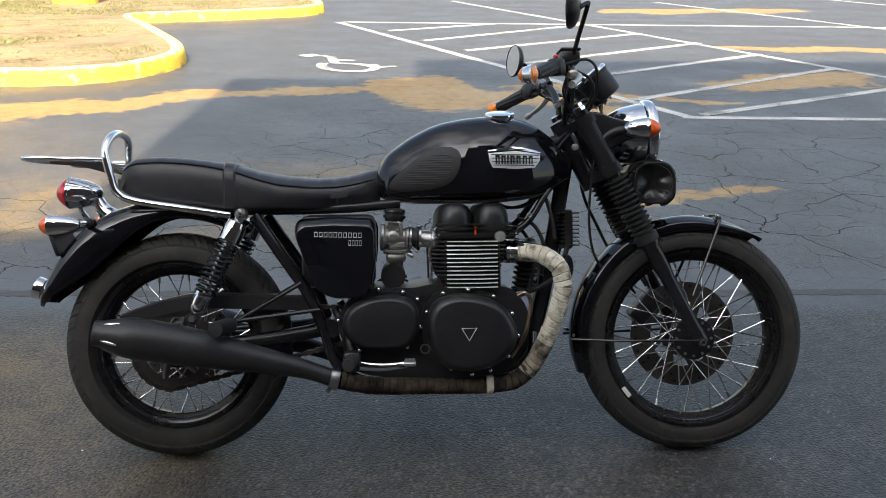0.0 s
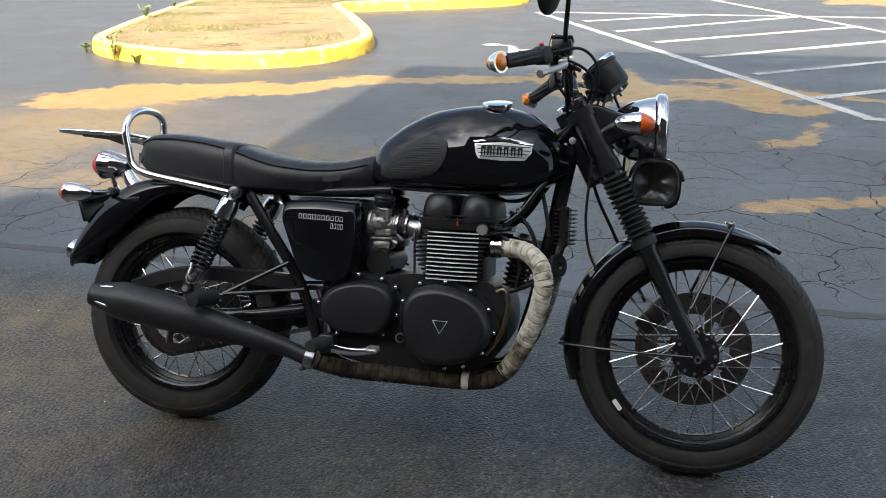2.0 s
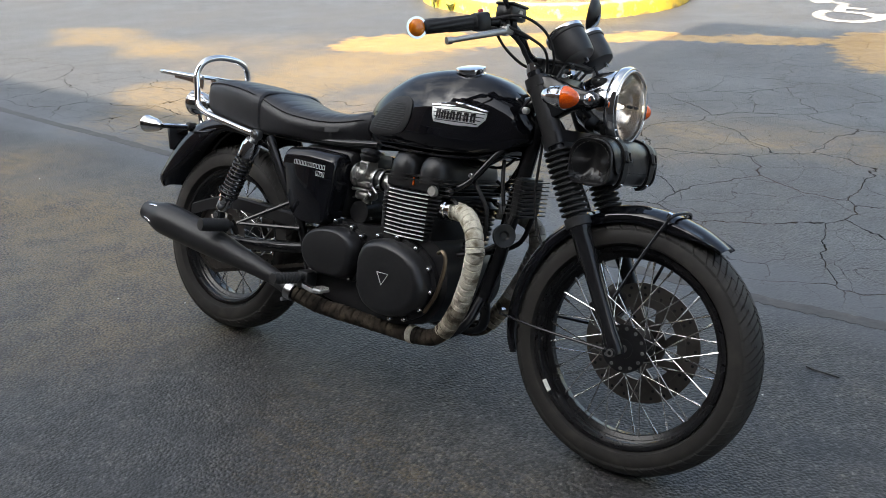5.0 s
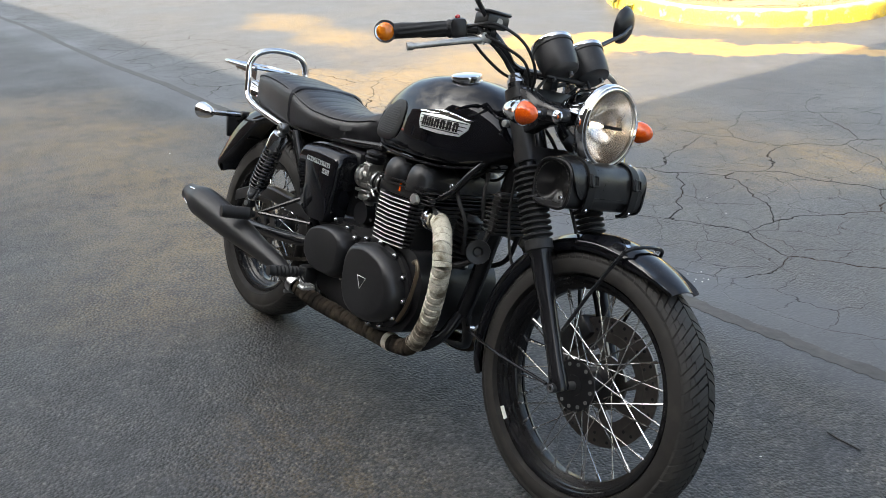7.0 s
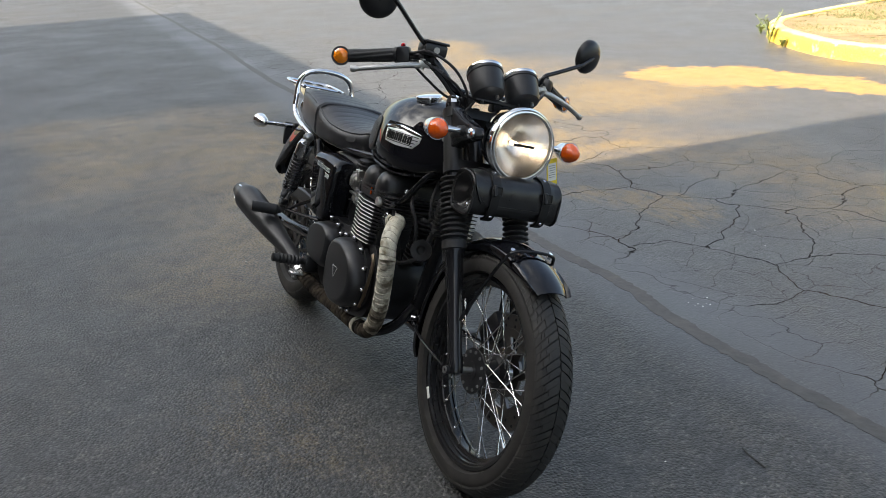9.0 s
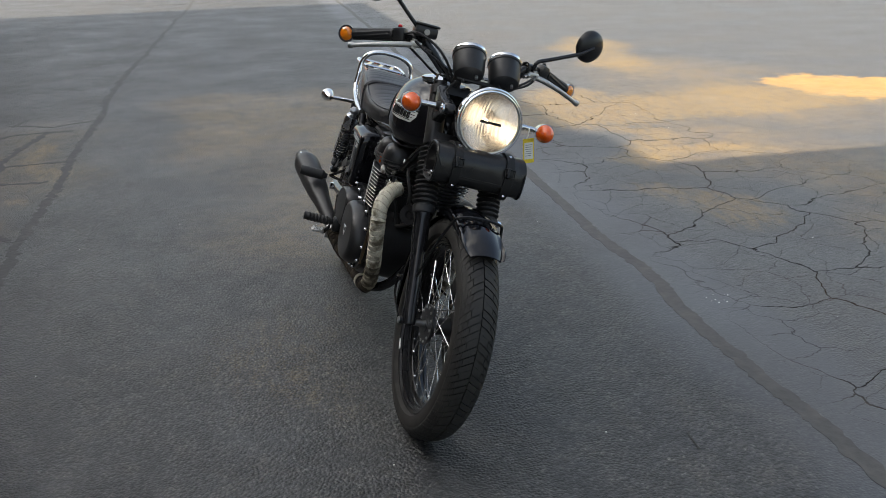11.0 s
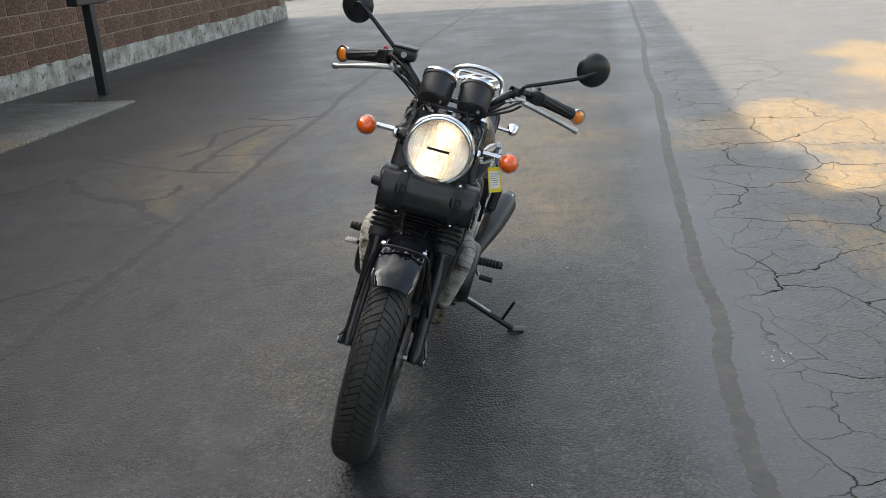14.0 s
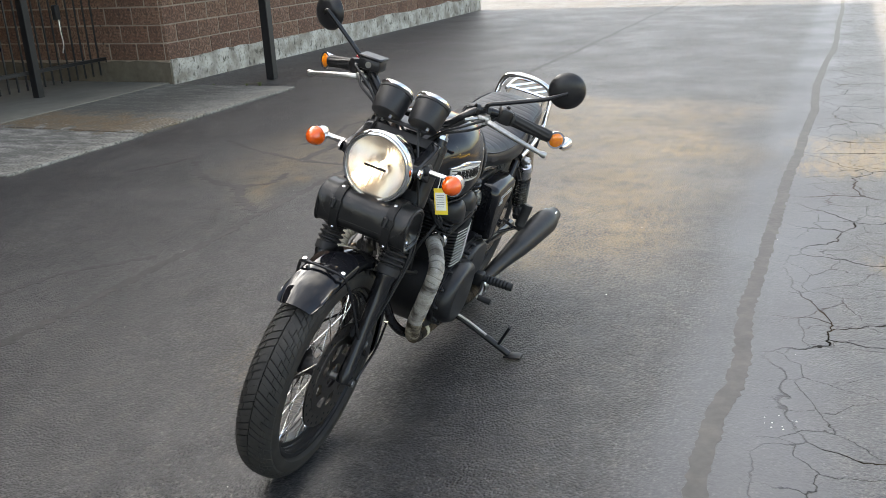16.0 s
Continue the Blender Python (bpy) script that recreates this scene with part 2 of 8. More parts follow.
def ground_material():
    m, nt, b = nodes_of("old_asphalt")
    co = coords_of(nt)
    sep = nt.nodes.new("ShaderNodeSeparateXYZ")
    nt.links.new(co, sep.inputs[0])
    X, Y = sep.outputs[0], sep.outputs[1]
    wob = tex(nt, "ShaderNodeTexNoise", 0.9, 3, co).outputs[0]
    yw = maths(nt, "ADD", Y, maths(nt, "MULTIPLY", maths(nt, "SUBTRACT", wob, 0.5), 0.25))
    # grit, patches, long wear
    grit = tex(nt, "ShaderNodeTexNoise", 95, 5, co).outputs[0]
    stones = tex(nt, "ShaderNodeTexVoronoi", 95, 0, co).outputs[0]
    patch = tex(nt, "ShaderNodeTexNoise", 1.3, 5, co).outputs[0]
    mid = tex(nt, "ShaderNodeTexNoise", 9, 5, co).outputs[0]
    base = ramp(nt, patch, [(0.28, (0.031, 0.031, 0.032)), (0.55, (0.043, 0.042, 0.042)), (0.8, (0.062, 0.060, 0.057))])
    base = mixc(nt, ramp(nt, grit, [(0.38, grey(0.75)), (0.54, grey(0))]), base, (0.020, 0.020, 0.022))
    base = mixc(nt, ramp(nt, grit, [(0.58, grey(0)), (0.72, grey(0.5))]), base, (0.17, 0.165, 0.155))
    base = mixc(nt, 1.0, base, ramp(nt, mid, [(0.36, grey(0.70)), (0.50, grey(1.0)), (0.66, (1.22, 1.17, 1.08))]), "MULTIPLY")
    speck = tex(nt, "ShaderNodeTexVoronoi", 92, 0, co)
    speck.voronoi_dimensions = "2D"
    base = mixc(nt, 1.0, base, ramp(nt, speck.outputs["Color"], [(0.15, grey(0.50)), (0.5, grey(0.90)), (0.85, grey(1.55))]), "MULTIPLY")
    # older lot past the joint: paler, crazed with cracks
    old = nt.nodes.new("ShaderNodeMapRange")
    old.inputs[1].default_value, old.inputs[2].default_value = 1.12, 1.22
    nt.links.new(yw, old.inputs[0])
    old = old.outputs[0]
    base = mixc(nt, maths(nt, "MULTIPLY", old, 0.34), base, (0.115, 0.116, 0.120))
    # smooth sealer brushed along both sides of the joint
    seal = maths(nt, "ADD", maths(nt, "ABSOLUTE", maths(nt, "SUBTRACT", yw, 1.22)), maths(nt, "MULTIPLY", maths(nt, "SUBTRACT", mid, 0.5), 0.10))
    seal = ramp(nt, seal, [(0.15, grey(1)), (0.30, grey(0))])
    base = mixc(nt, maths(nt, "MULTIPLY", seal, 0.55), base, (0.083, 0.085, 0.092))
    warp = nt.nodes.new("ShaderNodeVectorMath")
    warp.operation = "MULTIPLY_ADD"
    nz = tex(nt, "ShaderNodeTexNoise", 3.4, 9, co)
    nt.links.new(nz.outputs["Color"], warp.inputs[0])
    warp.inputs[1].default_value = (0.30, 0.30, 0)
    nt.links.new(co, warp.inputs[2])
    cracks = None
    for sc, width, amount in ((1.9, 0.0080, 1.0), (4.6, 0.0085, 0.75)):
        v = tex(nt, "ShaderNodeTexVoronoi", sc, 0, warp.outputs[0])
        v.feature = "DISTANCE_TO_EDGE"
        v.voronoi_dimensions = "2D"
        line = ramp(nt, v.outputs["Distance"], [(0.0, grey(amount)), (width * 0.5, grey(amount)), (width, grey(0))])
        gate = ramp(nt, tex(nt, "ShaderNodeTexNoise", 0.8 + sc * 0.25, 3, co).outputs[0], [(0.32, grey(0)), (0.40, grey(1))])
        line = maths(nt, "MULTIPLY", line, gate)
        cracks = line if cracks is None else maths(nt, "MAXIMUM", cracks, line)
    band = ramp(nt, maths(nt, "DIVIDE", maths(nt, "ADD", Y, 4.0), 16.0), [(0.0, grey(0.18)), (0.150, grey(0.22)), (0.156, grey(0)), (0.327, grey(0)), (0.338, grey(1)), (0.475, grey(0.95)), (0.59, grey(0.4)), (1.0, grey(0.06))])
    cracks = maths(nt, "MULTIPLY", cracks, band)
    calm = maths(nt, "MULTIPLY", ramp(nt, maths(nt, "DIVIDE", maths(nt, "ADD", Y, 4.0), 16.0), [(0.40, grey(0)), (0.44, grey(0.75))]), ramp(nt, maths(nt, "DIVIDE", maths(nt, "ADD", X, 5.0), 10.0), [(0.40, grey(1)), (0.50, grey(0))]))
    cracks = maths(nt, "MULTIPLY", cracks, maths(nt, "SUBTRACT", 1.0, calm))
    # clay washed over the lot
    at = nt.nodes.new("ShaderNodeAttribute")
    at.attribute_name = "clay"
    clay = maths(nt, "ADD", at.outputs["Fac"], maths(nt, "MULTIPLY", maths(nt, "SUBTRACT", mid, 0.5), 1.3))
    clay = maths(nt, "ADD", clay, maths(nt, "MULTIPLY", maths(nt, "SUBTRACT", grit, 0.5), 0.35))
    clay = ramp(nt, clay, [(0.38, grey(0)), (0.66, grey(0.80))])
    clay = maths(nt, "MULTIPLY", clay, ramp(nt, at.outputs["Fac"], [(0.05, grey(0)), (0.3, grey(1))]))
    clay_col = ramp(nt, mid, [(0.3, (0.30, 0.165, 0.042)), (0.7, (0.42, 0.25, 0.07))])
    base = mixc(nt, clay, base, clay_col)
    at2 = nt.nodes.new("ShaderNodeAttribute")
    at2.attribute_name = "dust"
    dust = maths(nt, "MULTIPLY", at2.outputs["Fac"], ramp(nt, maths(nt, "ADD", maths(nt, "MULTIPLY", grit, 0.75), maths(nt, "MULTIPLY", mid, 0.25)), [(0.44, grey(0)), (0.60, grey(0.75))]))
    base = mixc(nt, dust, base, (0.19, 0.13, 0.07))
    film = maths(nt, "MULTIPLY", at2.outputs["Fac"], ramp(nt, tex(nt, "ShaderNodeTexNoise", 3.2, 6, co).outputs[0], [(0.38, grey(0.03)), (0.64, grey(0.62))]))
    film = maths(nt, "MULTIPLY", film, ramp(nt, maths(nt, "ADD", maths(nt, "MULTIPLY", grit, 0.6), maths(nt, "MULTIPLY", mid, 0.4)), [(0.40, grey(0.35)), (0.60, grey(1))]))
    base = mixc(nt, film, base, (0.175, 0.126, 0.058))
    at3 = nt.nodes.new("ShaderNodeAttribute")
    at3.attribute_name = "grain"
    streak = nt.nodes.new("ShaderNodeMapping")
    streak.inputs["Scale"].default_value = (0.45, 1.6, 1.0)
    nt.links.new(co, streak.inputs[0])
    gfac = maths(nt, "ADD", maths(nt, "MULTIPLY", grit, 0.55), maths(nt, "MULTIPLY", tex(nt, "ShaderNodeTexNoise", 16, 6, streak.outputs[0]).outputs[0], 0.45))
    gfac = maths(nt, "ADD", gfac, maths(nt, "MULTIPLY", at3.outputs["Fac"], 0.14))
    gfac = maths(nt, "MULTIPLY", ramp(nt, gfac, [(0.50, grey(0)), (0.67, grey(0.52))]), ramp(nt, at3.outputs["Fac"], [(0.06, grey(0)), (0.40, grey(1))]))
    base = mixc(nt, gfac, base, (0.245, 0.158, 0.050))
    # cracks are rusty or black
    crack_col = ramp(nt, patch, [(0.46, (0.009, 0.008, 0.007)), (0.68, (0.050, 0.028, 0.013))])
    base = mixc(nt, cracks, base, crack_col)
    nt.links.new(base, b.inputs["Base Color"])
    nt.links.new(ramp(nt, patch, [(0.3, grey(0.40)), (0.7, grey(0.56))]), b.inputs["Roughness"])
    nt.links.new(maths(nt, "MULTIPLY", maths(nt, "SUBTRACT", 1.0, cracks), 0.46), b.inputs["Specular IOR Level"])
    pebble = tex(nt, "ShaderNodeTexVoronoi", 92, 0, co)
    pebble.voronoi_dimensions = "2D"
    sunk = ramp(nt, tex(nt, "ShaderNodeTexNoise", 6, 4, co).outputs[0], [(0.36, grey(0.35)), (0.60, grey(1))])
    h = maths(nt, "MULTIPLY", ramp(nt, pebble.outputs["Distance"], [(0.16, grey(1)), (0.55, grey(0))]), maths(nt, "MULTIPLY", sunk, 0.46))
    h = maths(nt, "ADD", h, maths(nt, "MULTIPLY", tex(nt, "ShaderNodeTexNoise", 150, 5, co).outputs[0], 0.55))
    h = maths(nt, "ADD", h, maths(nt, "MULTIPLY", stones, 0.10))
    h = maths(nt, "MULTIPLY", h, maths(nt, "SUBTRACT", 1.0, maths(nt, "MULTIPLY", old, 0.30)))
    h = maths(nt, "MULTIPLY", h, maths(nt, "SUBTRACT", 1.0, maths(nt, "MULTIPLY", seal, 0.72)))
    h = maths(nt, "SUBTRACT", h, maths(nt, "MULTIPLY", cracks, 1.6))
    bump(nt, b, h, 1.0, 0.0044)
    return m


M_GROUND = ground_material()
M_TAR = surface("tar_joint", (0.029, 0.0275, 0.026), 0.60, 0, 0.45, 34, 0.7, 0.004, 0.08, 0, 0.10, 0.45)
M_TAR2 = surface("dusty_tar_joint", (0.058, 0.055, 0.051), 0.60, 0, 0.35, 40, 0.6, 0.003, 0.08, 0, 0.10, 0.40)


def line_material():
    """White road paint, rubbed through to the stone in places."""
    m, nt, b = nodes_of("worn_white_line_paint")
    co = coords_of(nt)
    wide = tex(nt, "ShaderNodeTexNoise", 2.4, 5, co).outputs[0]
    fine = tex(nt, "ShaderNodeTexNoise", 70, 5, co).outputs[0]
    col = ramp(nt, wide, [(0.3, (0.40, 0.39, 0.37)), (0.7, (0.56, 0.55, 0.52))])
    worn = maths(nt, "ADD", maths(nt, "MULTIPLY", fine, 0.65), maths(nt, "MULTIPLY", wide, 0.35))
    col = mixc(nt, ramp(nt, worn, [(0.42, grey(0.85)), (0.50, grey(0.12))]), col, (0.090, 0.088, 0.086))
    nt.links.new(col, b.inputs["Base Color"])
    b.inputs["Roughness"].default_value = 0.7
    bump(nt, b, fine, 0.4, 0.002)
    return m


M_WHITE = line_material()


def concrete_material():
    """Old concrete: exposed stones, a washed-over brown stain, pale scuffs."""
    m, nt, b = nodes_of("weathered_concrete")
    co = coords_of(nt)
    sep = nt.nodes.new("ShaderNodeSeparateXYZ")
    nt.links.new(co, sep.inputs[0])
    wide = tex(nt, "ShaderNodeTexNoise", 1.6, 6, co).outputs[0]
    blot = tex(nt, "ShaderNodeTexNoise", 6, 7, co).outputs[0]
    fine = tex(nt, "ShaderNodeTexNoise", 48, 6, co).outputs[0]
    drag = nt.nodes.new("ShaderNodeMapping")
    drag.inputs["Rotation"].default_value = (0, 0, 0.12)
    drag.inputs["Scale"].default_value = (11, 3.6, 1)
    nt.links.new(co, drag.inputs[0])
    scuff = tex(nt, "ShaderNodeTexNoise", 1.0, 7, drag.outputs[0]).outputs[0]
    sway = maths(nt, "MULTIPLY", maths(nt, "SUBTRACT", blot, 0.5), 0.9)
    along = maths(nt, "ADD", sep.outputs[0], sway)
    deep = maths(nt, "ADD", sep.outputs[1], maths(nt, "MULTIPLY", sway, 1.1))

    def span(value, lo, hi, stops):
        return ramp(nt, maths(nt, "DIVIDE", maths(nt, "SUBTRACT", value, lo), hi - lo), stops)

    col = ramp(nt, wide, [(0.34, (0.085, 0.081, 0.071)), (0.52, (0.115, 0.110, 0.097)), (0.70, (0.15, 0.143, 0.125))])
    moss = maths(nt, "MULTIPLY", span(along, -4.9, -2.4, [(0.0, grey(0.5)), (0.12, grey(0.9)), (0.66, grey(0.85)), (0.78, grey(0.1))]), span(deep, -5.6, -3.9, [(0.0, grey(0.85)), (0.50, grey(0.9)), (0.86, grey(0))]))
    col = mixc(nt, moss, col, (0.030, 0.031, 0.025))
    rust = span(along, -3.4, -2.3, [(0.16, grey(0)), (0.45, grey(0.85)), (0.86, grey(0.9)), (0.93, grey(0))])
    rust = maths(nt, "MULTIPLY", rust, ramp(nt, blot, [(0.30, grey(0.45)), (0.55, grey(1))]))
    col = mixc(nt, rust, col, (0.125, 0.076, 0.030))
    bare = maths(nt, "MULTIPLY", ramp(nt, scuff, [(0.46, grey(0)), (0.64, grey(0.80))]), span(along, -5.0, -1.0, [(0.0, grey(0.35)), (0.30, grey(0.12)), (0.62, grey(0.05)), (0.66, grey(0.85)), (1.0, grey(0.85))]))
    col = mixc(nt, bare, col, (0.34, 0.325, 0.29))
    edge = maths(nt, "MULTIPLY", span(deep, -4.3, -3.8, [(0.2, grey(0)), (0.8, grey(0.42))]), ramp(nt, fine, [(0.42, grey(0.15)), (0.56, grey(1))]))
    col = mixc(nt, edge, col, (0.31, 0.285, 0.235))
    col = mixc(nt, ramp(nt, fine, [(0.36, grey(0.6)), (0.50, grey(0))]), col, (0.038, 0.036, 0.031))
    col = mixc(nt, ramp(nt, fine, [(0.58, grey(0)), (0.70, grey(0.5))]), col, (0.36, 0.34, 0.30))
    nt.links.new(col, b.inputs["Base Color"])
    b.inputs["Roughness"].default_value = 0.85
    bump(nt, b, fine, 0.3, 0.003)
    return m


M_CONCRETE = concrete_material()
M_SMOOTHCON = surface("smooth_dusty_concrete", (0.135, 0.126, 0.102), 0.9, 0, 0.3, 6, 0.25, 0.003, 0.08, 0, 0.15)
M_POSTPAINT = surface("black_post_paint", (0.012, 0.012, 0.013), 0.45, 0, 0.3, 40, 0.2, 0.001)
M_GRASS = surface("dry_lawn_soil", (0.235, 0.165, 0.085), 0.95, 0, 0.4, 9, 0.5, 0.01)


def kerb_material():
    m, nt, b = nodes_of("chipped_yellow_paint")
    co = coords_of(nt)
    n = tex(nt, "ShaderNodeTexNoise", 7, 7, co).outputs[0]
    f = tex(nt, "ShaderNodeTexNoise", 60, 4, co).outputs[0]
    col = ramp(nt, f, [(0.3, (0.58, 0.37, 0.028)), (0.7, (0.72, 0.49, 0.055))])
    col = mixc(nt, ramp(nt, n, [(0.60, grey(0)), (0.66, grey(0.75))]), col, (0.36, 0.30, 0.20))
    sep = nt.nodes.new("ShaderNodeSeparateXYZ")
    nt.links.new(co, sep.inputs[0])
    # colour turns paler near the kerb's top, the edge broken by noise
    worn = ramp(nt, maths(nt, "ADD", maths(nt, "MULTIPLY", sep.outputs[2], 5.0), maths(nt, "MULTIPLY", n, 0.25)), [(0.80, grey(0)), (0.88, grey(0.6))])
    col = mixc(nt, worn, col, (0.70, 0.61, 0.34))
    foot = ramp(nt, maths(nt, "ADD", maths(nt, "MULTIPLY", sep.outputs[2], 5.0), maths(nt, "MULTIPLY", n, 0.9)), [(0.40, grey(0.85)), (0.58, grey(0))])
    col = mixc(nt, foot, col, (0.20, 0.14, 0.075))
    nt.links.new(col, b.inputs["Base Color"])
    b.inputs["Roughness"].default_value = 0.75
    bump(nt, b, n, 0.4, 0.006)
    return m


def foundation_material():
    m, nt, b = nodes_of("flaking_white_foundation")
    co = coords_of(nt)
    n = tex(nt, "ShaderNodeTexNoise", 5, 8, co).outputs[0]
    f = tex(nt, "ShaderNodeTexNoise", 35, 5, co).outputs[0]
    col = ramp(nt, n, [(0.38, (0.24, 0.215, 0.175)), (0.50, (0.36, 0.335, 0.29)), (0.64, (0.50, 0.475, 0.42))])
    run = nt.nodes.new("ShaderNodeMapping")
    run.inputs["Scale"].default_value = (1.6, 1.6, 1.0)
    nt.links.new(co, run.inputs[0])
    flake = tex(nt, "ShaderNodeTexNoise", 9, 8, run.outputs[0]).outputs[0]
    col = mixc(nt, ramp(nt, flake, [(0.36, grey(0.85)), (0.43, grey(0))]), col, (0.075, 0.066, 0.050))
    col = mixc(nt, ramp(nt, f, [(0.35, grey(0.45)), (0.50, grey(0))]), col, (0.14, 0.125, 0.10))
    nt.links.new(col, b.inputs["Base Color"])
    b.inputs["Roughness"].default_value = 0.9
    bump(nt, b, f, 0.5, 0.006)
    return m


def block_material():
    m, nt, b = nodes_of("brown_split_face_block")
    info = nt.nodes.new("ShaderNodeObjectInfo")
    geo = nt.nodes.new("ShaderNodeNewGeometry")
    co = coords_of(nt)
    f = tex(nt, "ShaderNodeTexNoise", 60, 5, co).outputs[0]
    mixr = maths(nt, "FRACT", maths(nt, "ADD", info.outputs["Random"], geo.outputs["Random Per Island"]))
    col = ramp(nt, mixr, [(0.0, (0.130, 0.066, 0.042)), (0.5, (0.170, 0.088, 0.056)), (1.0, (0.205, 0.118, 0.076))])
    col = mixc(nt, ramp(nt, f, [(0.38, grey(0.8)), (0.52, grey(0))]), col, (0.055, 0.034, 0.026))
    col = mixc(nt, ramp(nt, f, [(0.58, grey(0)), (0.70, grey(0.38))]), col, (0.40, 0.31, 0.24))
    nt.links.new(col, b.inputs["Base Color"])
    b.inputs["Roughness"].default_value = 0.92
    bump(nt, b, f, 0.9, 0.008)
    return m


M_KERB, M_FOUND, M_BLOCK = kerb_material(), foundation_material(), block_material()
M_MORTAR = surface("pale_mortar", (0.27, 0.215, 0.165), 0.95, 0, 0.25, 50, 0.4, 0.003)
# darker copy of the foundation colour, with the gate recess's shade put in
M_FOUND_SHADED = surface("earth_stained_foundation", (0.105, 0.088, 0.062), 0.92, 0, 0.4, 14, 0.6, 0.006, 0.08, 0, 0.2)
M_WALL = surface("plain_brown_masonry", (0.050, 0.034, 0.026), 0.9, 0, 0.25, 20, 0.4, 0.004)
M_BLADE = surface("grass_blades", (0.115, 0.135, 0.042), 0.7, 0, 0.5, 3, 0.0)
M_STRAW = surface("dry_grass_blades", (0.27, 0.215, 0.105), 0.8, 0, 0.4, 3, 0.0)
M_WEED = surface("weed_leaves", (0.19, 0.24, 0.085), 0.6, 0, 0.4, 20, 0.0)


# ---- mesh helpers ----
def part(name, bm, material, parent=None, label="", sharp=38, smooth=True):
    """Links a bmesh as one mesh object under a thing or a part."""
    me = bpy.data.meshes.new(name)
    bmesh.ops.recalc_face_normals(bm, faces=bm.faces)
    for f in bm.faces:
        f.smooth = smooth
    bm.to_mesh(me)
    bm.free()
    if smooth:
        me.set_sharp_from_angle(angle=radians(sharp))
    me.materials.append(material)
    ob = new(name, me)
    ob.parent = parent
    if label:
        ob["label"] = label
    return ob


def again(ob, m, parent=None):
    """The same piece once more, on the same mesh."""
    o = new(ob.name.split(".")[0], ob.data)
    o.parent = parent or ob.parent
    o.matrix_basis = m
    if "label" in ob:
        o["label"] = ob["label"]
    return o


def V(*a):
    return Vector(a)


def ring_faces(bm, rings, closed=True, caps=True):
    for a, b in zip(rings, rings[1:]):
        n = len(a)
        for i in range(n if closed else n - 1):
            j = (i + 1) % n
            bm.faces.new((a[i], a[j], b[j], b[i]))
    if caps and closed:
        bm.faces.new(list(reversed(rings[0])))
        bm.faces.new(rings[-1])


def smooth_path(pts, steps=6):
    """A Catmull-Rom curve through the points."""
    pts = [Vector(p) for p in pts]
    if len(pts) < 3:
        return pts
    ext = [2 * pts[0] - pts[1], *pts, 2 * pts[-1] - pts[-2]]
    out = []
    for i in range(1, len(ext) - 2):
        p0, p1, p2, p3 = ext[i - 1:i + 3]
        for k in range(steps):
            t = k / steps
            out.append(0.5 * ((2 * p1) + (p2 - p0) * t + (2 * p0 - 5 * p1 + 4 * p2 - p3) * t * t + (3 * p1 - p0 - 3 * p2 + p3) * t ** 3))
    out.append(pts[-1])
    return out


def tube(bm, pts, r, n=10, steps=6, caps=True, smooth=True):
    """A tube along a path; r is a number or a function of 0..1."""
    path = smooth_path(pts, steps) if smooth else [Vector(p) for p in pts]
    rad = r if callable(r) else (lambda s: r)
    total = sum((b - a).length for a, b in zip(path, path[1:]))
    up = None
    rings, run = [], 0.0
    for i, p in enumerate(path):
        d = (path[min(i + 1, len(path) - 1)] - path[max(i - 1, 0)]).normalized()
        if up is None:
            up = d.orthogonal().normalized()
        up = (up - d * up.dot(d)).normalized()
        side = d.cross(up)
        if i:
            run += (p - path[i - 1]).length
        q = rad(run / total)
        rings.append([bm.verts.new(p + q * (math.cos(2 * math.pi * k / n) * up + math.sin(2 * math.pi * k / n) * side)) for k in range(n)])
    ring_faces(bm, rings, True, caps)
    return bm


def lathe(bm, profile, m=None, n=32, closed=False):
    """Turns (radius, height) pairs round the z axis of m."""
    m = m or Matrix()
    rings = []
    for r, h in profile:
        if r < 1e-6:
            v = bm.verts.new(m @ V(0, 0, h))
            rings.append([v])
        else:
            rings.append([bm.verts.new(m @ V(r * math.cos(2 * math.pi * k / n), r * math.sin(2 * math.pi * k / n), h)) for k in range(n)])
    pairs = list(zip(rings, rings[1:]))
    if closed:
        pairs.append((rings[-1], rings[0]))
    for a, b in pairs:
        for k in range(n):
            j = (k + 1) % n
            if len(a) == 1 and len(b) == 1:
                continue
            if len(a) == 1:
                bm.faces.new((a[0], b[k], b[j]))
            elif len(b) == 1:
                bm.faces.new((a[k], a[j], b[0]))
            else:
                bm.faces.new((a[k], a[j], b[j], b[k]))
    return bm


def axis_matrix(origin, direction, spin=0.0):
    """A frame whose z axis points along the direction."""
    q = Vector(direction).to_track_quat("Z", "Y")
    return Matrix.Translation(origin) @ q.to_matrix().to_4x4() @ Matrix.Rotation(spin, 4, "Z")


def rod(bm, a, b, r, n=10, r2=None):
    a, b = Vector(a), Vector(b)
    return lathe(bm, [(0, 0), (r, 0), (r if r2 is None else r2, (b - a).length), (0, (b - a).length)], axis_matrix(a, b - a), n)


def box(bm, centre, size, m=None, bevel=0.0, seg=2):
    m = m or Matrix()
    made = bmesh.ops.create_cube(bm, size=1.0, matrix=m @ Matrix.Translation(centre) @ Matrix.Diagonal((*size, 1)))
    if bevel:
        edges = list({e for v in made["verts"] for e in v.link_edges})
        bmesh.ops.bevel(bm, geom=edges, offset=bevel, segments=seg, affect="EDGES", profile=0.5)
    return bm


def loft(bm, sections, caps=True):
    rings = [[bm.verts.new(p) for p in s] for s in sections]
    ring_faces(bm, rings, True, caps)
    return bm


